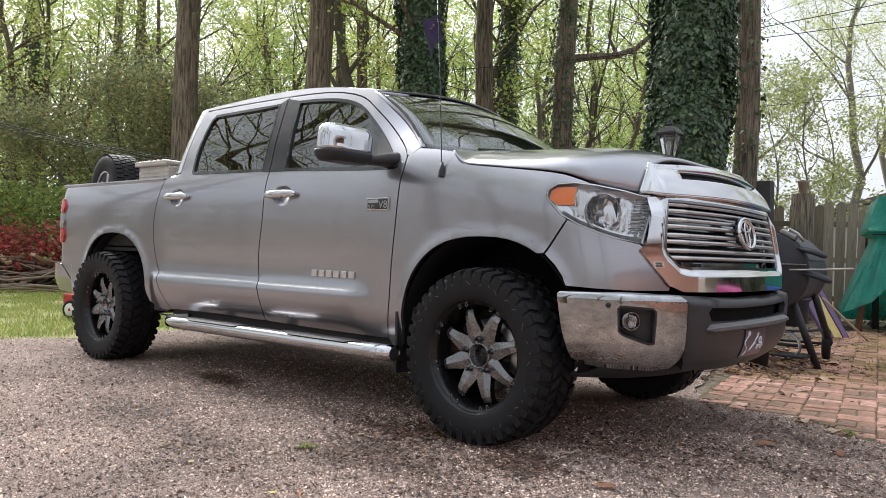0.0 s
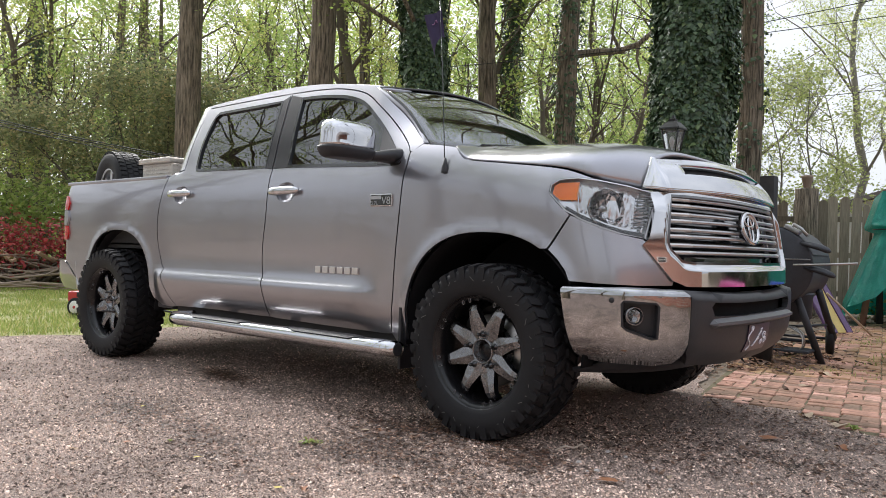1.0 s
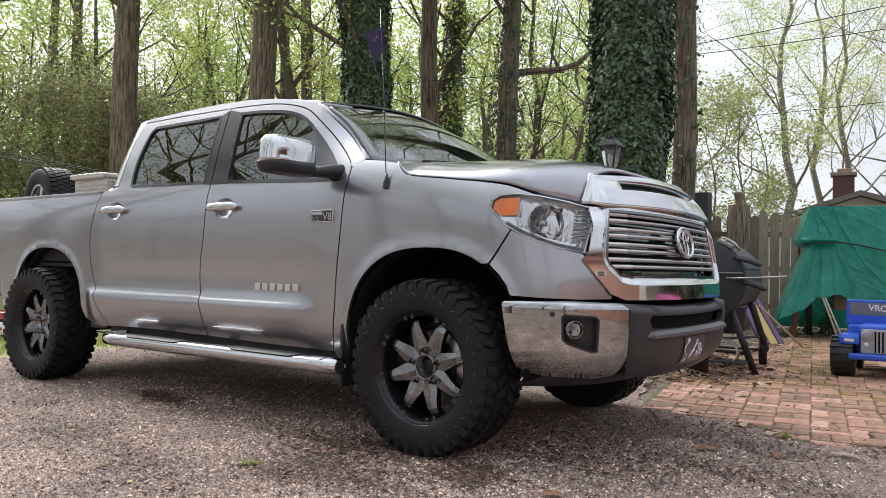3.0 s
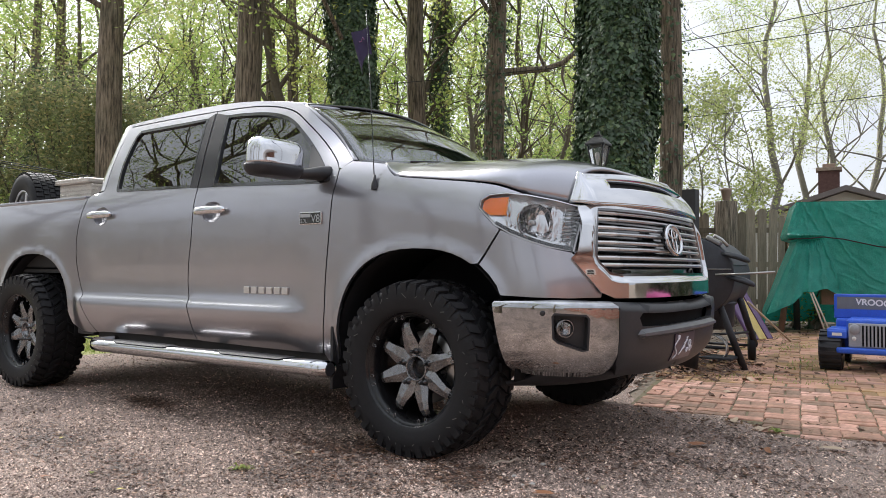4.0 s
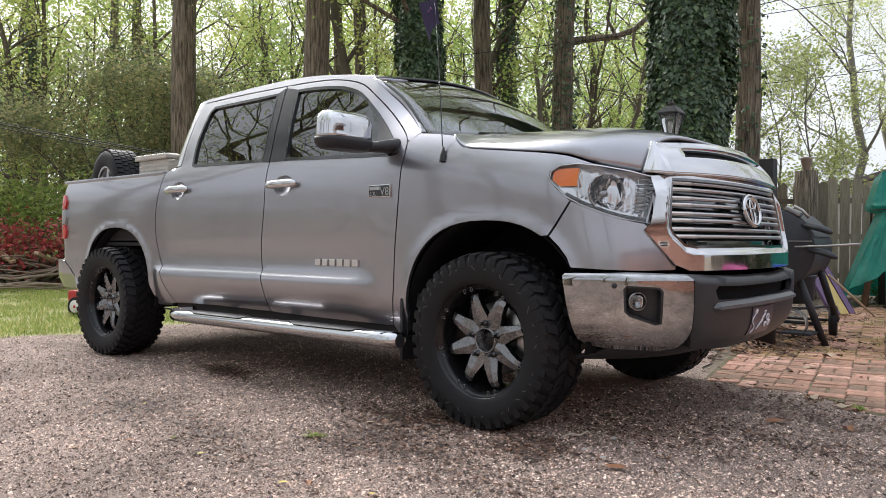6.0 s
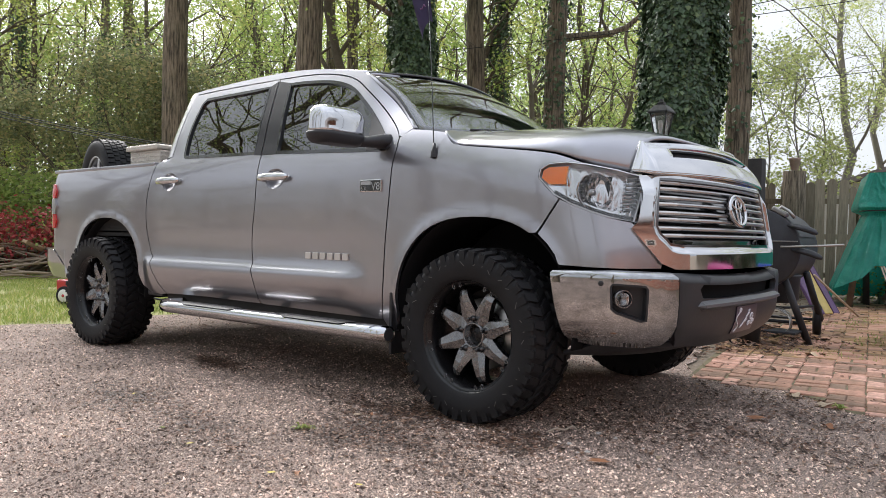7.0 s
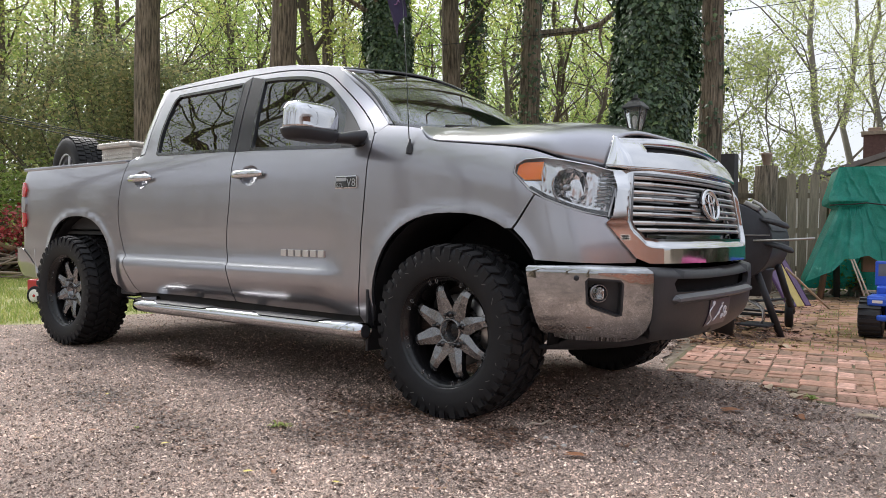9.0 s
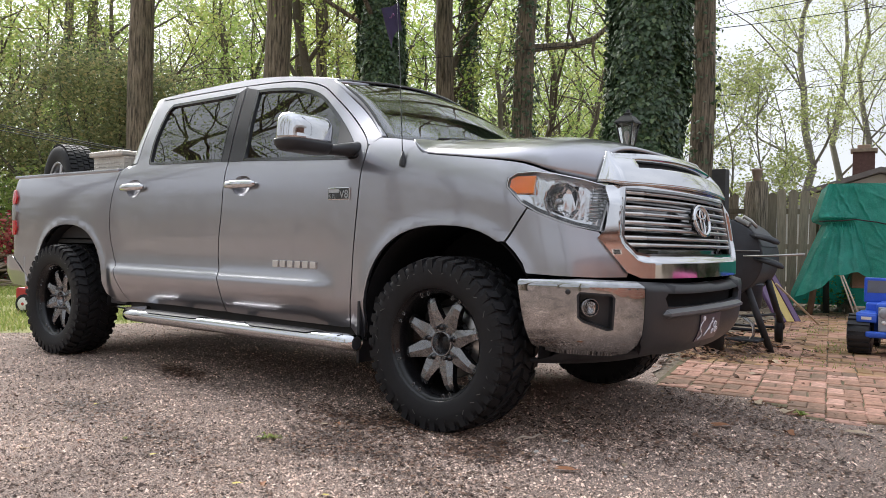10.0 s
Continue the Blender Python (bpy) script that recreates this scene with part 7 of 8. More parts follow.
blobs = [(-12.5 + 0.6 * br.random(), 3.1 + 0.7 * br.random(), 0.4 + 0.8 * br.random(), 0.28) for _ in range(10)]
shrub("green_shrub", blobs, 160, 0.08, LEAF, 54, "small yellow-green shrub by the brush pile", "bush")
# added hedge out of view, gives the grille chrome something dark to mirror
blobs = [(3.6 + 5.0 * u + br.gauss(0, 0.2), 9.6 - 1.2 * u + br.gauss(0, 0.25), 0.3 + 1.5 * br.random(), 0.33) for u in (br.random() for _ in range(34))]
shrub("reflection_hedge", blobs, 220, 0.10, IVY, 56, "unseen dark hedge added to darken the chrome's reflection", "hedge")
blobs = [(-0.15 + 0.35 * br.random(), 9.1 + 0.3 * br.random(), 0.15 + 0.55 * br.random(), 0.14) for _ in range(8)]
shrub("weeds", blobs, 60, 0.05, LEAF, 55, "thin green weeds along the fence foot", "plant")

# brush pile on the lawn's far edge
pile = thing("brush_pile", "pile of cut grey branches and split wood", "brush pile", m=pose(-13.1, 2.3, 0))
PALE_WOOD = mottled("weathered_wood", (0.27, 0.21, 0.16), 0.9, 0, 10, 0.35, 0.3)
SPLIT = mottled("split_wood", (0.42, 0.29, 0.19), 0.85, 0, 10, 0.3, 0.3)
prng2 = random.Random(9)
for i in range(80):
    c = Vector((prng2.gauss(0, 0.75), prng2.gauss(0, 0.9), 0))
    hmax = 0.62 * math.exp(-(c.x ** 2 + c.y ** 2) / 1.6)
    c.z = 0.03 + hmax * prng2.random()
    a = prng2.uniform(0, math.pi)
    d = Vector((math.cos(a), math.sin(a), prng2.gauss(0, 0.12)))
    L = prng2.uniform(0.35, 0.95)
    pts = [c - d * L, c + Vector((prng2.gauss(0, 0.06), prng2.gauss(0, 0.06), 0.03)), c + d * L]
    pts = [(p.x, p.y, max(p.z, 0.015)) for p in pts]
    r = prng2.uniform(0.008, 0.03)
    tube("stick", pts, [r, r, r * 0.6], PALE_WOOD, pile, 5)
for i in range(6):
    b = box_bm(-0.35, 0.35, -0.05, 0.05, -0.03, 0.03, 0.012)
    part("split_log", b, SPLIT, pile, "pale split log", False, pose(prng2.gauss(0, 0.4), prng2.gauss(0, 0.4), 0.50 + 0.06 * i % 0.18, prng2.gauss(0, 15), prng2.gauss(0, 15), prng2.uniform(0, 180)))

# red toy wagon behind the truck
RED = mat("red_painted_steel", (0.45, 0.02, 0.02), 0.3, 0, Coat_Weight=0.6)
WHITE = mottled("white_plastic", (0.75, 0.73, 0.70), 0.4, 0, 20, 0.1, 0.0)
wagon = thing("toy_wagon", "red toy wagon with white-hubbed wheels on the lawn", "wagon", m=pose(-6.86, 0.62, 0, 0, 0, 25))
part("tray", box_bm(-0.42, 0.42, -0.22, 0.22, 0.17, 0.30, 0.02), RED, wagon)
part("tray_floor", box_bm(-0.40, 0.40, -0.20, 0.20, 0.296, 0.304), RED, wagon)
for x in (-0.30, 0.30):
    tube("axle", [(x, -0.20, 0.11), (x, 0.20, 0.11)], 0.01, STEEL, wagon, 6)
    for y in (-0.22, 0.22):
        wv, wf = lathe_arrays([(0.0, -0.02), (0.10, -0.022), (0.112, -0.012), (0.112, 0.012), (0.10, 0.022), (0.0, 0.02)], 28)
        wh = place("wheel", poly_mesh("wheel", wv, wf, RUBBER, True), wagon, "black toy wheel", pose(x, y, 0.112))
        for s in (-1, 1):
            lathe("hub_cap", [(0.0, s * 0.030), (0.03, s * 0.030), (0.07, s * 0.026), (0.078, s * 0.020)], WHITE, wh, 24)
            lathe("hub_button", [(0.0, s * 0.037), (0.016, s * 0.035), (0.02, s * 0.028)], RED, wh, 14)
tube("pull_bar", [(0.42, 0, 0.16), (0.7, 0.05, 0.10), (1.05, 0.08, 0.05)], 0.012, BLACK_PLASTIC, wagon, 8)
# grey garden hose coil on the lawn behind the truck
hose = thing("garden_hose", "coiled dark garden hose on the grass", "hose", m=pose(-5.2, 1.3, 0.02))
tube("coil", [(0.30 * math.cos(0.5 * i) * (1 - 0.006 * i), 0.22 * math.sin(0.5 * i), 0.015 + 0.006 * (i // 12)) for i in range(40)], 0.014, BLACK_PLASTIC, hose, 6)

# ---- lamp post ----
LAMP_BLACK = mottled("black_lamp_metal", (0.02, 0.02, 0.021), 0.45, 0.3, 12, 0.2, 0.1)
FROST = mat("dusty_lamp_glass", (0.80, 0.82, 0.82), 0.15, 0, Transmission_Weight=0.9)
post = thing("lamp_post", "black garden lamp post with glass lantern", "lamp", m=pose(-1.085, 3.70, 0))
lathe("post", [(0.09, 0.0), (0.09, 0.04), (0.05, 0.10), (0.038, 0.20), (0.036, 1.86), (0.05, 1.88), (0.05, 1.91), (0.03, 1.93), (0.06, 1.965), (0.075, 1.975)], LAMP_BLACK, post, 5, "z")
lantern = part("lantern_floor", box_bm(-0.055, 0.055, -0.055, 0.055, 1.975, 1.99), LAMP_BLACK, post, "black lantern head", m=None)
hood_v = []
for z, r in ((2.225, 0.108), (2.24, 0.108), (2.30, 0.060), (2.315, 0.032), (2.335, 0.035), (2.345, 0.018), (2.375, 0.012)):
    hood_v += [(sx * r, sy * r, z) for sx, sy in ((-1, -1), (1, -1), (1, 1), (-1, 1))]
hf = [(3, 2, 1, 0)]
for i in range(6):
    for k in range(4):
        a, b = 4 * i + k, 4 * i + (k + 1) % 4
        hf.append((a, b, b + 4, a + 4))
hf.append((24, 25, 26, 27))
place("lantern_roof", poly_mesh("lantern_roof", hood_v, hf, LAMP_BLACK), lantern, "black pyramid lantern roof")
for sx, sy in ((-1, -1), (1, -1), (1, 1), (-1, 1)):
    tube("lantern_bar", [(sx * 0.050, sy * 0.050, 1.985), (sx * 0.090, sy * 0.090, 2.23)], 0.008, LAMP_BLACK, lantern, 6)
for k in range(4):
    c, s = (1, 0, -1, 0)[k], (0, 1, 0, -1)[k]
    def corner(h, e):
        r = 0.046 + (0.085 - 0.046) * h
        return (c * r - s * e * r, s * r + c * e * r, 1.99 + 0.235 * h)
    place("lantern_pane", poly_mesh("lantern_pane", [corner(0, -1), corner(0, 1), corner(1, 1), corner(1, -1)], [(0, 1, 2, 3)], FROST), lantern, "dusty lantern glass pane")
lathe("bulb", [(0.0, 2.16), (0.02, 2.15), (0.03, 2.11), (0.02, 2.06), (0.012, 2.03), (0.012, 1.99)], WHITE, lantern, 14, "z")

# ---- fence: grey weathered pickets ----
PICKET = mottled("weathered_picket", (0.20, 0.165, 0.125), 0.92, 0, 3, 0.3, 0.0)
paint(PICKET, mix(PICKET, ramp(PICKET, random_of(PICKET, "object"), [(0.0, (0.19, 0.160, 0.122)), (0.5, (0.29, 0.246, 0.192)), (1.0, (0.40, 0.340, 0.27))]), ramp(PICKET, noise_of(PICKET, 7, 6, 0.7, "Object", (6, 6, 0.5)), [(0.35, (0.55, 0.55, 0.5)), (0.65, (1.1, 1.08, 1.0))]), 0.8, "MULTIPLY"))
bump(PICKET, noise_of(PICKET, 10, 5, 0.7, "Object", (6, 6, 0.4)), 0.5, 0.01)


def picket_mesh(w, h, t=0.018):
    """A dog-eared board."""
    prof_ = [(-w / 2, 0), (w / 2, 0), (w / 2, h - 0.05), (w / 4, h - 0.008), (0, h), (-w / 4, h - 0.008), (-w / 2, h - 0.05)]
    n = len(prof_)
    v = [(x, -t / 2, z) for x, z in prof_] + [(x, t / 2, z) for x, z in prof_]
    f = [tuple(range(n)), tuple(range(2 * n - 1, n - 1, -1))] + [(i, n + i, n + (i + 1) % n, (i + 1) % n) for i in range(n)]
    return poly_mesh("picket", v, [q[::-1] if k > 1 else q for k, q in enumerate(f)], PICKET)


PICKETS = [picket_mesh(w_, h) for w_ in (0.110, 0.145) for h in (1.83, 1.90, 1.95)]
F0, F1 = Vector((-3.66, 9.10, 0)), Vector((27.26, 21.3, 0))
fence = thing("fence", "weathered grey wooden picket fence", "fence", m=Matrix.Translation(F0) @ Matrix.Rotation(math.atan2((F1 - F0).y, (F1 - F0).x), 4, "Z"))
flen = (F1 - F0).length
fr = random.Random(15)
x = 0.0
k = 0
while x < flen:
    place("picket", fr.choice(PICKETS), fence, "", pose(x, fr.gauss(0, 0.004), fr.uniform(0.0, 0.03), fr.gauss(0, 0.8), fr.gauss(0, 0.8), fr.gauss(0, 1.5)))
    x += 0.146 + fr.uniform(0, 0.02)
for z in (0.35, 1.0, 1.6):
    part("rail", box_bm(-0.1, flen, 0.012, 0.055, z - 0.045, z + 0.045, 0.004), PICKET, fence)
for i in range(17):
    part("fence_post", box_bm(i * 2.0 - 0.05, i * 2.0 + 0.05, 0.055, 0.155, 0, 1.85, 0.006), PICKET, fence)
# dark gate post at the fence's near end with a small bird feeder beyond
gp = thing("gate_post", "dark square wooden gate post", "post", m=pose(-1.65, 8.74, 0))
part("post", box_bm(-0.11, 0.11, -0.11, 0.11, 0, 2.22, 0.012), mottled("dark_post_wood", (0.045, 0.043, 0.045), 0.8, 0, 8, 0.3, 0.2), gp)
tan = mottled("tan_clay", (0.30, 0.215, 0.165), 0.8, 0, 10, 0.2, 0.1)
feeder = thing("stump_post", "rough tree stump post with a clay pot on top", "post", m=pose(-1.31, 9.61, 0) @ Matrix.Diagonal((1.2, 1.2, 1.115, 1)))
lathe("stump", [(0.20, 0.0), (0.17, 0.2), (0.155, 1.0), (0.15, 1.86), (0.0, 1.88)], BARK, feeder, 14, "z")
lathe("pot", [(0.05, 1.88), (0.075, 2.02), (0.082, 2.03), (0.082, 2.06), (0.07, 2.06), (0.0, 2.0)], tan, feeder, 5, "z")

# ---- barrel smoker ----
IRON = mottled("sooty_black_iron", (0.026, 0.028, 0.034), 0.55, 0.2, 7, 0.4, 0.3, 0.003)
smoker = thing("barrel_smoker", "black barrel charcoal grill on splayed legs with wheels", "grill", m=pose(0.14, 2.95, 0))
drum = [(0.0, 0.0), (0.335, 0.0), (0.345, 0.008), (0.349, 0.03), (0.342, 0.05), (0.342, 0.90), (0.349, 0.92), (0.335, 0.94), (0.0, 0.94)]
dv, df = lathe_arrays(drum, 56, "z")
ax = pose(0, 0, 0.84, -90, 0, 5)
place("drum", poly_mesh("drum", dv, df, IRON, [True] * len(df)), smoker, "sooty black barrel", ax)
lidv, lidf = grid_arrays(lambda u, v_: (0.354 * math.cos(math.pi * (0.10 + 0.80 * v_)), -0.354 * math.sin(math.pi * (0.10 + 0.80 * v_)), 0.03 + 0.86 * u), 6, 24)
place("lid", poly_mesh("lid", lidv, lidf, IRON, True), smoker, "black hinged lid", ax)
part("lid_seam", box_bm(-0.33, 0.33, -0.012, 0.004, 0.905, 0.915, 0.003), STEEL, smoker, "worn steel seam across the barrel end")
lathe("end_boss", [(0.0, -0.03), (0.05, -0.028), (0.06, -0.015), (0.06, 0.01)], IRON, smoker, 20, "y", (0.0, 0.0, 0.84))
for sx in (-1, 1):
    tube("leg", [(sx * 0.20, 0.10, 0.60), (sx * 0.36, 0.33, 0.0)], 0.032, IRON, smoker, 10)
    tube("leg", [(sx * 0.22, 0.75, 0.62), (sx * 0.26, 1.15, 0.165)], 0.032, IRON, smoker, 10)
    wv, wf = lathe_arrays([(0.0, -0.035), (0.13, -0.037), (0.150, -0.022), (0.150, 0.022), (0.13, 0.037), (0.0, 0.035)], 28)
    place("wheel", poly_mesh("wheel", wv, wf, RUBBER, True), smoker, "black grill wheel", pose(sx * 0.29 - 0.07, 1.20, 0.150, 0, 0, 101))
lathe("ash_box", [(0.0, 0.0), (0.16, 0.0), (0.19, 0.03), (0.20, 0.22), (0.21, 0.235), (0.21, 0.25), (0.0, 0.25)], IRON, smoker, 28, "z", (0.05, 0.42, 0.36), "sooty round ash box under the barrel")
tube("shelf_bar", [(-0.24, 0.28, 0.30), (0.10, 0.55, 0.30), (0.24, 0.95, 0.30)], 0.012, IRON, smoker, 8)
tube("brace", [(-0.30, 0.26, 0.20), (0.30, 0.26, 0.20)], 0.014, IRON, smoker, 8)
tube("wheel_axle", [(-0.27, 1.20, 0.15), (0.27, 1.20, 0.15)], 0.014, IRON, smoker, 8)
for x, z in ((0.30, 1.035), (0.34, 0.830)):
    tube("side_handle", [(x - 0.06, 0.05, z + 0.015), (x + 0.02, 0.02, z), (x + 0.10, 0.0, z - 0.02), (x + 0.16, -0.01, z - 0.045), (x + 0.185, -0.01, z - 0.060)], [0.030, 0.042, 0.046, 0.040, 0.018], IRON, smoker, 10, "black paddle-shaped side handle", (1.0, 0.6))
tube("spit_rod", [(0.20, -0.02, 0.862), (0.45, -0.02, 0.872), (0.69, -0.02, 0.888)], 0.010, STEEL, smoker, 8, "thin steel rod")
part("lid_bracket", box_bm(-0.07, 0.07, -0.04, 0.04, -0.02, 0.02, 0.012), STEEL, smoker, "pale steel lid bracket", False, pose(0.17, 0.06, 1.165, 0, 28, 0))
tube("lid_grip", [(0.16, 0.05, 1.16), (0.18, 0.05, 1.21), (0.24, 0.05, 1.17), (0.29, 0.05, 1.11)], 0.014, STEEL, smoker, 8)
bucket = thing("bucket", "small black bucket beside the grill", "bucket", m=pose(0.13, 2.80, 0))
lathe("bucket_body", [(0.0, 0.005), (0.085, 0.005), (0.10, 0.17), (0.108, 0.175), (0.108, 0.19), (0.095, 0.19), (0.08, 0.02), (0.0, 0.02)], BLACK_PLASTIC, bucket, 24, "z")
wire = thing("wire_coil", "loose coil of grey wire on the leaves", "wire", m=pose(0.24, 3.12, 0.18))
tube("coil", [(0.16 * math.cos(0.6 * i), 0.05 * math.sin(0.5 * i) + 0.01 * math.sin(i), 0.13 * math.sin(0.6 * i) + 0.02) for i in range(36)], 0.006, STEEL, wire, 5)
part("grate", box_bm(-0.25, 0.22, -0.14, 0.14, -0.065, -0.045, 0.006), IRON, wire)

# ---- snow sled and stick leaning at the fence side ----
sled = thing("snow_sled", "purple and yellow plastic sled leaning on its side", "sled", m=pose(-0.02, 6.25, 0.02, 0, 0, -28) @ Matrix.Scale(1.12, 4))
PURPLE = mottled("purple_plastic", (0.10, 0.05, 0.13), 0.4, 0, 10, 0.3, 0.1)
YEL = mottled("faded_yellow_plastic", (0.52, 0.40, 0.13), 0.5, 0, 10, 0.25, 0.1)
sm = pose(0, 0, 0, 0, -36, 0)
for z0, z1, mm, nm in ((-0.02, 0.10, PURPLE, "edge_stripe"), (0.10, 0.22, YEL, "stripe"), (0.22, 0.30, PURPLE, "stripe")):
    bb = box_bm(0.0 + z0 * 0.2, 0.035, z0 - 0.15, z1 - 0.15, 0.0, 0.82 - abs(z0 + z1 - 0.25) * 0.6, 0.012)
    part(nm, bb, mm, sled, "", False, sm)
stick = thing("broom_stick", "pale wooden stick leaning on the grill", "stick", m=pose(0.30, 6.42, 0.0))
tube("stick", [(0.0, 0.0, 0.012), (-0.16, -0.41, 0.27), (-0.32, -0.82, 0.53)], 0.013, TAN, stick, 8)

# ---- green tarp over a garden table ----
TARP = mottled("green_tarpaulin", (0.040, 0.34, 0.275), 0.24, 0, 5, 0.4, 0.0)
bump(TARP, mix(TARP, noise_of(TARP, 9, 6, 0.75), noise_of(TARP, 26, 4, 0.7, "Object", (1, 1, 0.4)), 0.45), 1.0, 0.035)
RED_BOARD = mottled("weathered_brown_board", (0.17, 0.10, 0.065), 0.8, 0, 8, 0.35, 0.2)
DARK_WOOD = mottled("dark_wet_wood", (0.030, 0.027, 0.024), 0.7, 0, 8, 0.35, 0.2)
_nt = TARP.node_tree
_pr = next(n for n in _nt.nodes if n.type == "BSDF_PRINCIPLED")
_out = next(n for n in _nt.nodes if n.type == "OUTPUT_MATERIAL")
_tl, _mx = _nt.nodes.new("ShaderNodeBsdfTranslucent"), _nt.nodes.new("ShaderNodeMixShader")
_tl.inputs[0].default_value = (0.04, 0.50, 0.40, 1)
_mx.inputs[0].default_value = 0.36
_nt.links.new(_pr.outputs[0], _mx.inputs[1])
_nt.links.new(_tl.outputs[0], _mx.inputs[2])
_nt.links.new(_mx.outputs[0], _out.inputs[0])
TARP_M = pose(1.34, 8.93, 0, 0, 0, 15)
tarp = thing("tarpaulin", "creased green tarpaulin tied over garden furniture", "tarpaulin", m=TARP_M)
# long creases, as straight ridges from (x, z) to (x, z) on the face, with their height
CREASES = [((-1.38, 1.86), (-1.14, 1.40), 0.022), ((-1.40, 1.80), (-1.30, 1.42), 0.016), ((-1.16, 1.83), (-0.86, 1.20), 0.022),
           ((-0.86, 1.20), (-0.55, 0.84), 0.016), ((-1.13, 1.32), (-0.93, 0.66), 0.034), ((-0.95, 1.75), (-0.40, 1.45), 0.012),
           ((-0.80, 1.86), (-0.45, 1.70), 0.012), ((-0.95, 1.05), (-0.35, 0.72), 0.014), ((-0.97, 0.88), (-0.40, 0.62), 0.014),
           ((-1.30, 1.30), (-1.33, 0.62), 0.018), ((-1.20, 1.30), (-1.14, 0.62), 0.014), ((-1.46, 1.25), (-1.62, 0.62), 0.016)]


def piecewise(z, knots):
    for (z0, a0), (z1, a1) in zip(knots, knots[1:]):
        if z >= z1:
            return a0 + (a1 - a0) * min(1.0, max(0.0, (z0 - z) / (z0 - z1)))
    return knots[-1][1]


def tarp_at(u, v):
    """u: along the face and back round behind; v: from the rim of the top down to the hem."""
    s = min(1.0, u / 0.6)
    back = max(0.0, (u - 0.6) / 0.4)
    hem = piecewise(-s, [(0.0, 0.27), (-0.10, 0.44), (-0.14, 0.60), (-0.26, 0.64), (-0.32, 0.56), (-1.0, 0.58)])
    hem += (0.10 - hem) * smoothstep(0.0, 0.12, back) * (1 - smoothstep(0.93, 1.0, back)) + 0.025 * noise.noise(Vector((s * 14, back * 9, 2)))
    z = 1.87 + (hem - 1.87) * v
    x0 = piecewise(z, [(1.87, -1.46), (1.43, -1.59), (1.375, -1.58), (1.33, -1.45), (0.80, -1.66), (0.27, -1.86)])
    xg = piecewise(z, [(1.87, -1.08), (1.39, -1.13), (1.03, -1.04), (0.55, -0.92)])
    if s < 0.32:
        x = x0 + (xg - x0) * s / 0.32
    elif s < 0.8:
        x = xg + (-0.25 - xg) * (s - 0.32) / 0.48
    else:
        x = -0.25 + 1.75 * (s - 0.8) / 0.2
    y = -0.70
    gather = math.sin(math.pi * min(1.0, s / 0.34)) ** 0.7 if s < 0.34 else 0.0
    below = max(0.0, 1.36 - z)
    y -= gather * (0.05 + 0.20 * below - 0.05 * math.exp(-((z - 1.32) / 0.04) ** 2) + 0.11 * math.exp(-((z - 1.395) / 0.03) ** 2))
    if s < 0.34:
        q_ = s / 0.34
        y += 0.019 * gather * math.sin(32 * q_ + 2.5 * math.sin(5 * q_) + 1.2 * noise.noise(Vector((q_ * 3, z * 2, 5)))) * (smoothstep(1.30, 1.0, z) + 0.5 * smoothstep(1.42, 1.6, z))
        y += 0.012 * gather * math.sin(85 * q_ + 3 * z) * math.exp(-((z - 1.30) / 0.12) ** 2)
    y += 0.035 * noise.noise(Vector((x * 2.2, z * 2.6, 7))) + 0.010 * noise.noise(Vector((x * 9 + z * 5, z * 9, 1)))
    for k_, (fx, fz, h_) in enumerate(((6, 3, 0.007), (15, -11, 0.004), (23, 17, 0.003))):
        y -= h_ * math.exp(-(noise.noise(Vector((x * fx * 0.5 + z * fz * 0.4, z * abs(fz) * 0.6 - x * 2, 11.0 * k_))) / 0.05) ** 2) * smoothstep(-0.15, 0.35, noise.noise(Vector((x * 2.5, z * 3, 20 + k_))))
    if s < 1.0:
        for (ax, az), (bx, bz), h_ in CREASES:
            dx, dz = bx - ax, bz - az
            f_ = min(1.0, max(0.0, ((x - ax) * dx + (z - az) * dz) / (dx * dx + dz * dz)))
            wob = 0.03 * noise.noise(Vector((f_ * 5, h_ * 900, 0)))
            d_ = math.hypot(x - ax - dx * f_ + wob, z - az - dz * f_)
            y -= h_ * math.exp(-(d_ / 0.014) ** 2) * (0.5 + 0.5 * math.sin(math.pi * f_))
    if back > 0:
        f_ = smoothstep(0.0, 0.16, back)
        g_ = smoothstep(0.84, 1.0, back)
        y = y * (1 - f_ + g_) + (0.62 + 0.05 * noise.noise(Vector((back * 20, z * 4, 4)))) * (f_ - g_)
        x = 1.5 + (x0 - 1.5) * smoothstep(0.14, 0.86, back)
    return (x, y, z)


tv, tf = grid_arrays(tarp_at, 310, 104)
k0 = len(tv)
tv.append((0, -0.05, 1.93))
for i in range(310):
    tf.append((i * 105, (i + 1) * 105, k0))
place("cover", poly_mesh("cover", tv, tf, TARP, True), tarp, "creased green plastic cover")
rope = [(-1.56, -0.62, 1.345), (-1.50, -0.80, 1.345), (-1.30, -0.855, 1.35), (-1.13, -0.80, 1.37), (-0.86, -0.765, 1.335), (-0.45, -0.755, 1.235), (-0.1, -0.75, 1.19)]
tube("rope", rope, 0.010, LAMP_BLACK, tarp, 6, "dark tie rope")
table = thing("garden_table", "rough wooden table legs under the tarpaulin", "table", m=TARP_M)
for x, y, dx in ((-1.66, -0.50, 0.10), (-1.40, 0.0, -0.02), (1.2, -0.4, -0.05), (1.2, 0.35, -0.05)):
    tube("leg", [(x, y, 0.0), (x + dx, y * 0.95, 0.75)], 0.045, DARK_WOOD if dx < 0 else RED_BOARD, table, 8)
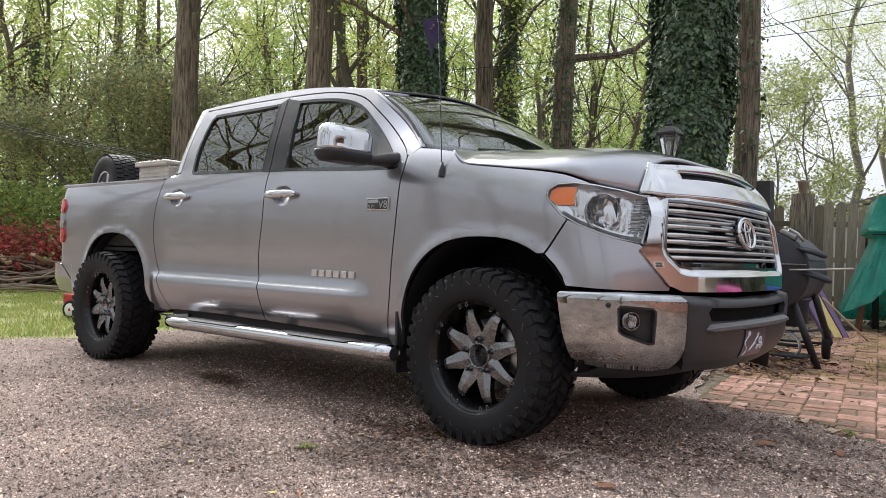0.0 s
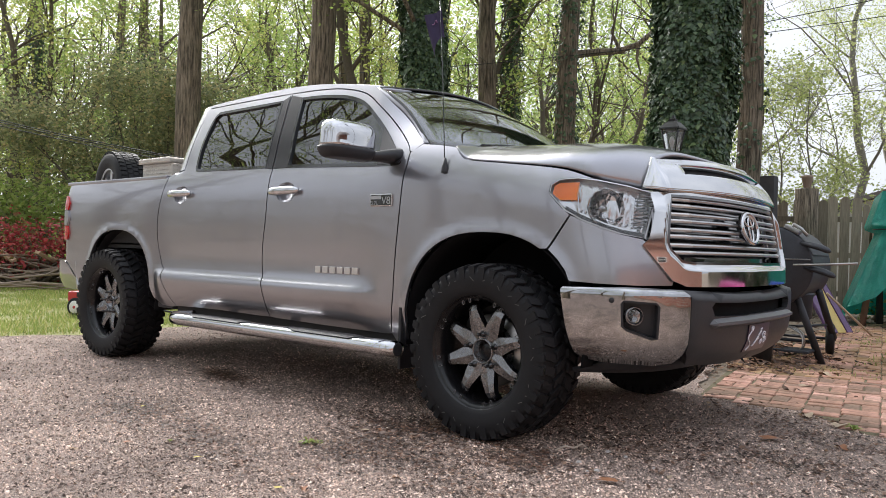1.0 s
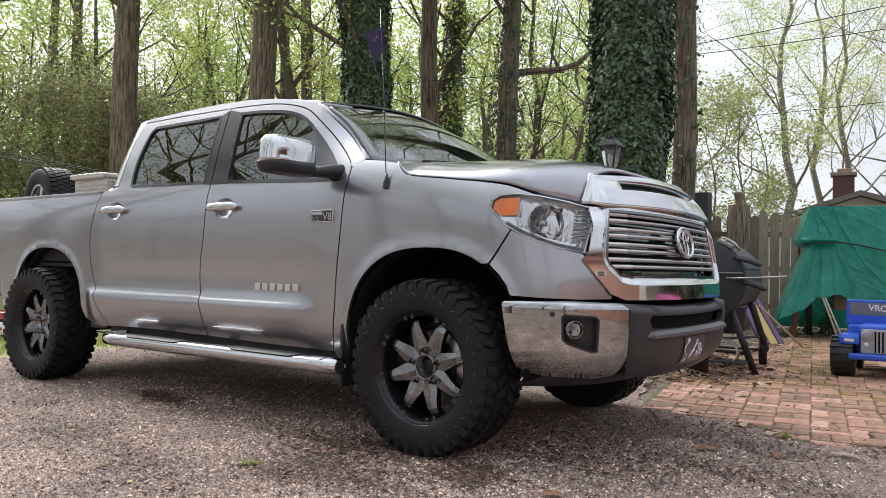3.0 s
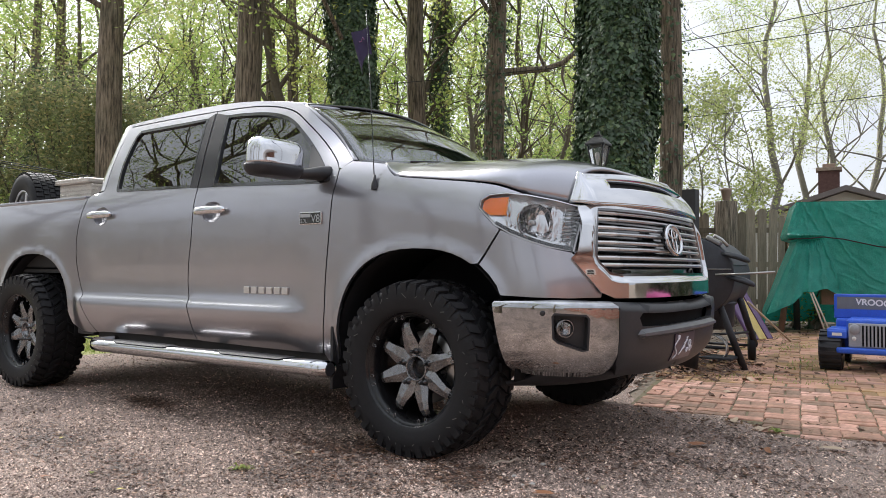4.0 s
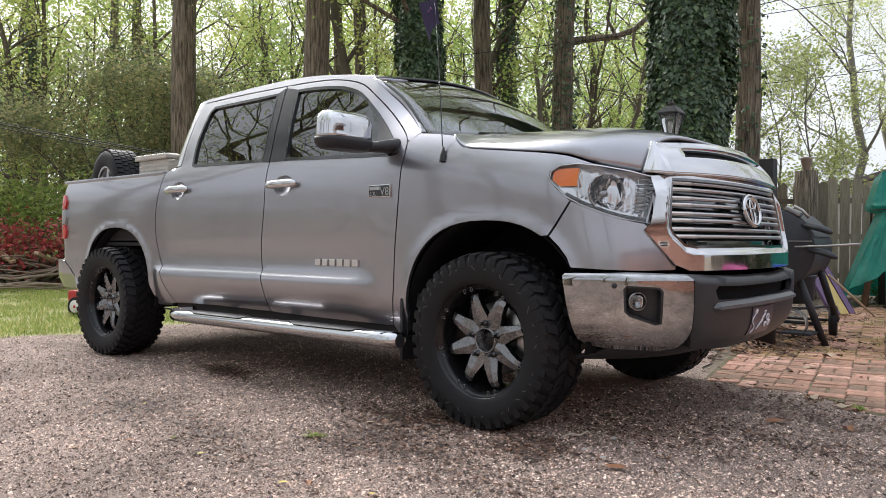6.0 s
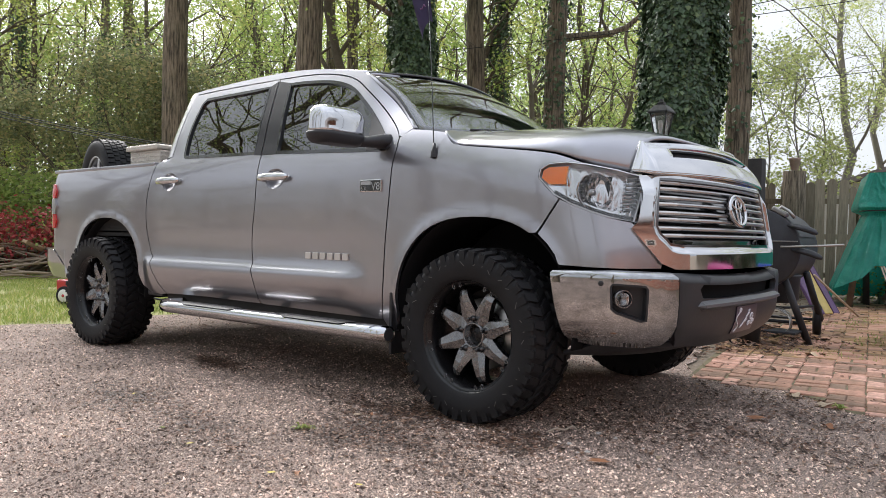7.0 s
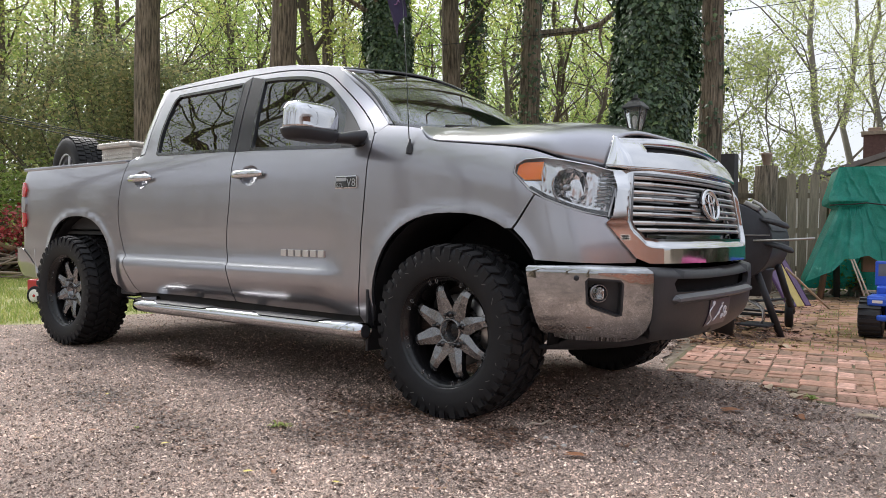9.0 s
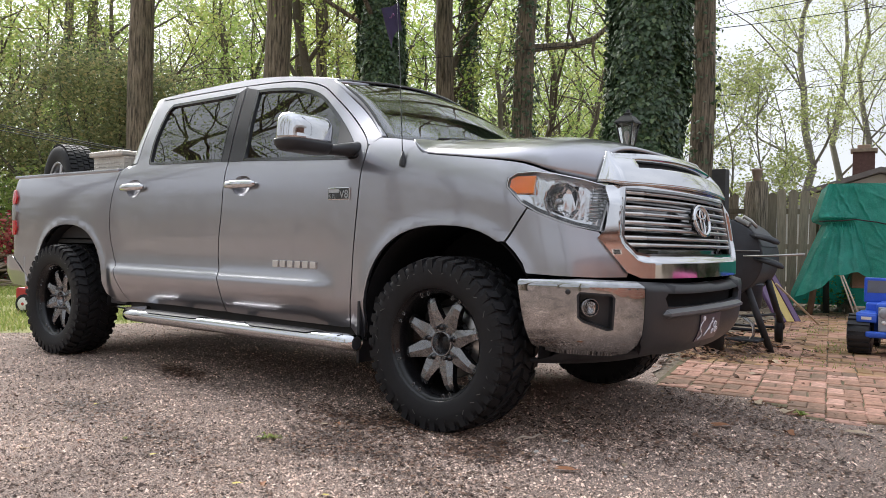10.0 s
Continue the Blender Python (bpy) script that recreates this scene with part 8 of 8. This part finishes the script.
part("tabletop", box_bm(-1.50, 1.2, -0.42, 0.42, 0.72, 0.77, 0.01), PALE_WOOD, table)
part("crate", box_bm(-1.14, -0.86, -0.62, -0.40, 0.42, 0.66, 0.01), RED_BOARD, table, "weathered brown board")
plank = thing("plank", "two pale planks leaning against the tarpaulin", "plank", m=TARP_M)
for dx in (0.0, 0.06):
    tube("board", [(dx - 1.12, -1.02, 0.01), (dx * 0.7 - 1.21, -0.96, 0.30), (dx * 0.5 - 1.31, -0.90, 0.60)], 0.024, TWIG, plank, 4, "", (1.0, 0.5))

# ---- blue toy jeep ----
BLUE = mottled("faded_blue_plastic", (0.028, 0.105, 0.56), 0.38, 0, 7, 0.2, 0.05)
BLUE_D = mottled("dark_blue_plastic", (0.02, 0.065, 0.36), 0.45, 0, 7, 0.2, 0.05)
GREYP = mottled("grey_plastic", (0.30, 0.31, 0.34), 0.45, 0, 12, 0.2, 0.05)
jeep = thing("toy_jeep", "blue plastic ride-on toy jeep with black wheels", "toy car", m=pose(1.49, 3.78, 0, 0, 0, 2))
TOY_LUG = poly_mesh("tread_lug", [(r * math.cos(a), y, r * math.sin(a)) for r in (0.165, 0.184) for a, y in ((0, -0.088), (0.17, -0.088), (0.17, 0.088), (0, 0.088))], [(4, 5, 6, 7), (0, 1, 5, 4), (1, 2, 6, 5), (2, 3, 7, 6), (3, 0, 4, 7)], BLACK_PLASTIC)
part("tub", box_bm(-0.355, 0.355, 0.30, 1.05, 0.17, 0.46, 0.03, 3), BLUE, jeep, "", True)
part("bonnet", box_bm(-0.235, 0.235, -0.06, 0.36, 0.30, 0.475, 0.03, 3), BLUE, jeep, "", True)
part("seat_well", box_bm(-0.24, 0.24, 0.42, 0.98, 0.40, 0.47, 0.01), BLUE_D, jeep)
gr = part("radiator_grille", box_bm(-0.215, 0.215, -0.085, -0.055, 0.225, 0.44, 0.012), GREYP, jeep, "grey slotted toy grille")
for i in range(9):
    xx = -0.115 + i * 0.0288
    part("grille_slat", box_bm(xx - 0.0075, xx + 0.0075, -0.098, -0.080, 0.235, 0.425, 0.004), GREYP, gr)
    if i < 8:
        part("slot", box_bm(xx + 0.0078, xx + 0.021, -0.0885, -0.084, 0.24, 0.42), LINER, gr)
part("front_bar", box_bm(-0.31, 0.31, -0.12, -0.05, 0.17, 0.225, 0.02, 3), BLUE, jeep, "", True)
for s in (-1, 1):
    part("mudguard", box_bm(s * 0.305 - 0.085, s * 0.305 + 0.085, -0.075, 0.28, 0.345, 0.385, 0.018, 3), BLUE, jeep, "blue plastic mudguard", True)
    part("guard_front", box_bm(s * 0.305 - 0.08, s * 0.305 + 0.08, -0.085, -0.05, 0.30, 0.37, 0.015, 3), BLUE, jeep, "", True)
    lathe("headlamp", [(0.0, 0.012), (0.036, 0.008), (0.046, 0.0), (0.05, -0.02)], GREYP, jeep, 20, "z", m=pose(s * 0.165, -0.088, 0.385, 90, 0, 0), label="grey toy headlamp")
    lathe("indicator", [(0.0, 0.006), (0.016, 0.004), (0.02, -0.01)], WHITE, jeep, 14, "z", m=pose(s * 0.17, -0.088, 0.305, 90, 0, 0))
    part("sticker", box_bm(s * 0.305 - 0.04, s * 0.305 + 0.04, -0.0885, -0.084, 0.325, 0.35), WHITE, jeep, "small white sticker")
    for y in (0.10, 0.86):
        wv, wf = lathe_arrays([(0.06, -0.085), (0.14, -0.095), (0.170, -0.08), (0.174, 0.0), (0.170, 0.08), (0.14, 0.095), (0.06, 0.085)], 36)
        wh = place("wheel", poly_mesh("wheel", wv, wf, BLACK_PLASTIC, True), jeep, "knobbly black plastic wheel", pose(s * 0.365, y - 0.03, 0.184, 0, 0, 90))
        for i in range(18):
            place("tread_lug", TOY_LUG, wh, "", pose(0, 0, 0, 0, 20 * i, 0))
        lathe("hub", [(0.0, s * -0.06), (0.03, s * -0.062), (0.05, s * -0.05), (0.07, s * -0.03)], RED, wh, 18)
ws = part("windscreen_frame", box_bm(-0.372, 0.372, 0.34, 0.375, 0.455, 0.685, 0.014), BLUE, jeep, "blue toy windscreen frame", False)
part("screen", box_bm(-0.345, 0.345, 0.3385, 0.341, 0.545, 0.658, 0.0), mottled("grey_toy_screen", (0.16, 0.165, 0.17), 0.35, 0, 12, 0.2, 0.05), ws)
cu = bpy.data.curves.new("screen_letters", "FONT")
cu.body, cu.size, cu.extrude = "VROOOM", 0.078, 0.001
cu.offset = 0.0025
cu.materials.append(WHITE)
tx = new("screen_letters", cu)
tx.parent = ws
tx.matrix_local = pose(-0.19, 0.336, 0.590, 90, 3, 0)
tagged(tx, "white playful lettering")

# ---- houses beyond the fence ----
SHINGLE = mottled("grey_shingles", (0.17, 0.15, 0.145), 0.9, 0, 2.5, 0.25, 0.3, 0.02)
SIDING = mottled("pale_siding", (0.52, 0.50, 0.46), 0.8, 0, 2, 0.12, 0.1)
CHIM = mottled("chimney_brick", (0.105, 0.055, 0.048), 0.9, 0, 12, 0.35, 0.3, 0.01)


def house(x, y, turn, w_, d_, wall, ridge, label, chimney=None):
    """A gabled house; its ridge runs along its own y."""
    h = thing("house", label, "house", "", pose(x, y, 0, 0, 0, turn))
    v = [(-w_, -d_, 0), (w_, -d_, 0), (w_, d_, 0), (-w_, d_, 0), (-w_, -d_, wall), (w_, -d_, wall), (w_, d_, wall), (-w_, d_, wall), (0, -d_, ridge), (0, d_, ridge)]
    place("wall", poly_mesh("wall", v, [(0, 1, 5, 8, 4), (2, 3, 7, 9, 6), (1, 2, 6, 5), (3, 0, 4, 7)], SIDING), h, "pale siding wall")
    for s in (-1, 1):
        e, t = 0.35, 0.14
        k = (ridge - wall) / w_
        p = [(0, -d_ - e, ridge + 0.02), (s * (w_ + e), -d_ - e, wall - k * e + 0.02), (s * (w_ + e), d_ + e, wall - k * e + 0.02), (0, d_ + e, ridge + 0.02)]
        q = [(a, b, c + t) for a, b, c in p]
        place("roof", poly_mesh("roof", p + q, [(0, 1, 2, 3), (7, 6, 5, 4), (0, 4, 5, 1), (1, 5, 6, 2), (2, 6, 7, 3), (3, 7, 4, 0)], SHINGLE), h, "grey shingle roof slope")
    if chimney:
        cx_, cy_, cw, cz = chimney
        c = part("chimney", box_bm(cx_ - cw, cx_ + cw, cy_ - cw * 0.8, cy_ + cw * 0.8, ridge - 1.6, cz, 0.01), CHIM, h, "red brick chimney")
        part("chimney_cap", box_bm(cx_ - cw - 0.06, cx_ + cw + 0.06, cy_ - cw * 0.8 - 0.06, cy_ + cw * 0.8 + 0.06, cz, cz + 0.10, 0.01), PALE_WOOD, c, "pale chimney cap")
        part("flue", box_bm(cx_ - cw * 0.6, cx_ + cw * 0.6, cy_ - cw * 0.4, cy_ + cw * 0.4, cz + 0.10, cz + 0.22, 0.02), tan, c)
    for wx in (-w_ * 0.5, w_ * 0.5):
        wd = part("window", box_bm(wx - 0.5, wx + 0.5, -d_ - 0.04, -d_ + 0.02, 1.0, 2.1, 0.01), WHITE, h, "white framed window")
        part("pane", box_bm(wx - 0.42, wx + 0.42, -d_ - 0.045, -d_ - 0.035, 1.08, 2.02), TINT, wd)
    return h


house(-1.35, 24.0, 8, 2.6, 4.0, 2.25, 3.10, "small pale house with grey roof beyond the fence", (-0.42, -3.2, 0.28, 3.78))
house(3.2, 19.5, 10, 2.4, 4.0, 2.5, 3.75, "pale gabled house beyond the fence")

# ---- the brick house beside the drive, mirrored in the chrome ----
HOUSE_BRICK = mat("red_house_brick", (0.30, 0.12, 0.08), 0.85)
_n, _l, _b = nodes_of(HOUSE_BRICK)
_t = _n.new("ShaderNodeTexBrick")
_t.inputs["Color1"].default_value, _t.inputs["Color2"].default_value, _t.inputs["Mortar"].default_value = (0.34, 0.13, 0.085, 1), (0.24, 0.09, 0.06, 1), (0.45, 0.42, 0.38, 1)
_t.inputs["Scale"].default_value, _t.inputs["Brick Width"].default_value, _t.inputs["Row Height"].default_value, _t.inputs["Mortar Size"].default_value = 1.0, 0.21, 0.075, 0.006
_c = _n.new("ShaderNodeTexCoord")
_s = _n.new("ShaderNodeSeparateXYZ")
_m = _n.new("ShaderNodeCombineXYZ")
_l.new(_c.outputs["Object"], _s.inputs[0])
_l.new(_s.outputs["Y"], _m.inputs["X"])
_l.new(_s.outputs["Z"], _m.inputs["Y"])
_l.new(_m.outputs[0], _t.inputs["Vector"])
_l.new(_t.outputs["Color"], _b.inputs["Base Color"])
home = thing("brick_house", "red brick house with white windows beside the drive", "house", m=pose(9.5, -6.0, 0))
part("wall", box_bm(0.0, 0.3, -8.5, 10.0, 0.0, 3.5), HOUSE_BRICK, home, "red brick wall")
part("wall", box_bm(0.3, 7.0, 9.7, 10.0, 0.0, 3.5), HOUSE_BRICK, home, "red brick wall")
part("wall", box_bm(0.3, 7.0, -8.5, -8.2, 0.0, 3.5), HOUSE_BRICK, home, "red brick wall")
part("wall", box_bm(7.0, 7.3, -8.5, 10.0, 0.0, 3.5), HOUSE_BRICK, home, "red brick wall")
for s in (-1, 1):
    p = [(3.65, -9.0, 4.9), (3.65 + s * 4.0, -9.0, 3.45), (3.65 + s * 4.0, 10.5, 3.45), (3.65, 10.5, 4.9)]
    q = [(a, b, c + 0.15) for a, b, c in p]
    place("roof", poly_mesh("roof", p + q, [(0, 1, 2, 3), (7, 6, 5, 4), (0, 4, 5, 1), (1, 5, 6, 2), (2, 6, 7, 3), (3, 7, 4, 0)], SHINGLE), home, "grey shingle roof slope")
for y in (-6.5, -3.0, 0.5, 3.1, 5.6, 8.5):
    for z in (1.0,):
        wd = part("window", box_bm(-0.04, 0.02, y - 0.55, y + 0.55, z, z + 1.3, 0.01), WHITE, home, "white framed sash window")
        for dz in (0.06, 0.68):
            part("pane", box_bm(-0.045, -0.035, y - 0.47, y + 0.47, z + dz, z + dz + 0.55), TINT, wd)
PINK = mottled("pink_plastic", (0.60, 0.05, 0.24), 0.4, 0, 8, 0.2, 0.05)
toy = thing("toy_car", "pink plastic toy car on the patio", "toy", m=pose(4.3, 4.6, 0, 0, 0, 20) @ Matrix.Diagonal((1.5, 1.2, 0.88, 1.0)))
part("body", box_bm(-0.55, 0.55, -0.32, 0.32, 0.30, 0.72, 0.08, 3), PINK, toy, "", True)
part("bonnet", box_bm(0.30, 0.85, -0.28, 0.28, 0.12, 0.58, 0.08, 3), PINK, toy, "", True)
for x in (-0.38, 0.48):
    for y in (-0.34, 0.34):
        lathe("wheel", [(0.0, -0.05), (0.12, -0.05), (0.14, -0.02), (0.14, 0.02), (0.12, 0.05), (0.0, 0.05)], BLACK_PLASTIC, toy, 20, "y", (x, y, 0.14))
        tube("toy_strut", [(x, y * 0.8, 0.14), (x, y * 0.8, 0.42)], 0.03, PINK, toy, 8)
bench = thing("garden_bench", "black metal garden bench on the patio", "bench", m=pose(4.6, 6.2, 0, 0, 0, 200))
for x in (-0.6, 0.6):
    tube("leg", [(x, -0.25, 0), (x, -0.22, 0.44), (x, 0.2, 0.42), (x, 0.30, 0.0)], 0.02, LAMP_BLACK, bench, 8)
    tube("back_post", [(x, 0.2, 0.42), (x, 0.32, 0.95)], 0.02, LAMP_BLACK, bench, 8)
for i in range(5):
    tube("slat", [(-0.65, -0.22 + 0.1 * i, 0.45), (0.65, -0.22 + 0.1 * i, 0.45)], 0.02, LAMP_BLACK, bench, 6)
for z in (0.6, 0.75, 0.92):
    tube("back_rail", [(-0.65, 0.2 + 0.22 * (z - 0.42), z), (0.65, 0.2 + 0.22 * (z - 0.42), z)], 0.02, LAMP_BLACK, bench, 6)

# ---- overhead lines ----
CABLE = mat("black_cable", (0.015, 0.015, 0.015), 0.6)


def cable(a, b, sag, r, label):
    pts = [Vector(a).lerp(Vector(b), i / 20) - Vector((0, 0, sag * 4 * (i / 20) * (1 - i / 20))) for i in range(21)]
    tagged(tube("overhead_cable", pts, r, CABLE, None, 5), label, "cable", "overhead cables")


for dz in (0.0, 0.10, 0.16):
    cable((-22, -2.2, 5.6 + dz), (-9.2, 3.8, 2.2 + 0.5 * dz), 0.35, 0.009, "thin black service line sloping over the lawn")
cable((-14, 7.5, 5.1), (3.5, 12.5, 5.6), 0.35, 0.008, "thin black utility line across the woods")
cable((-3.5, 11, 5.35), (6, 13.5, 6.9), 0.15, 0.009, "thin black utility line against the sky")
cable((-3.5, 11, 3.9), (6, 13.0, 4.6), 0.15, 0.007, "thin black utility line against the sky")
cable((-24, 9, 6.0), (-6, 14, 3.4), 0.2, 0.007, "thin black utility line across the woods")

# ---- the patio's nearest pavers, one by one ----
for m in BRICK_SPOTS[:300]:
    ob = new("brick", PAVER)
    ob.parent = patio
    ob.matrix_local = m
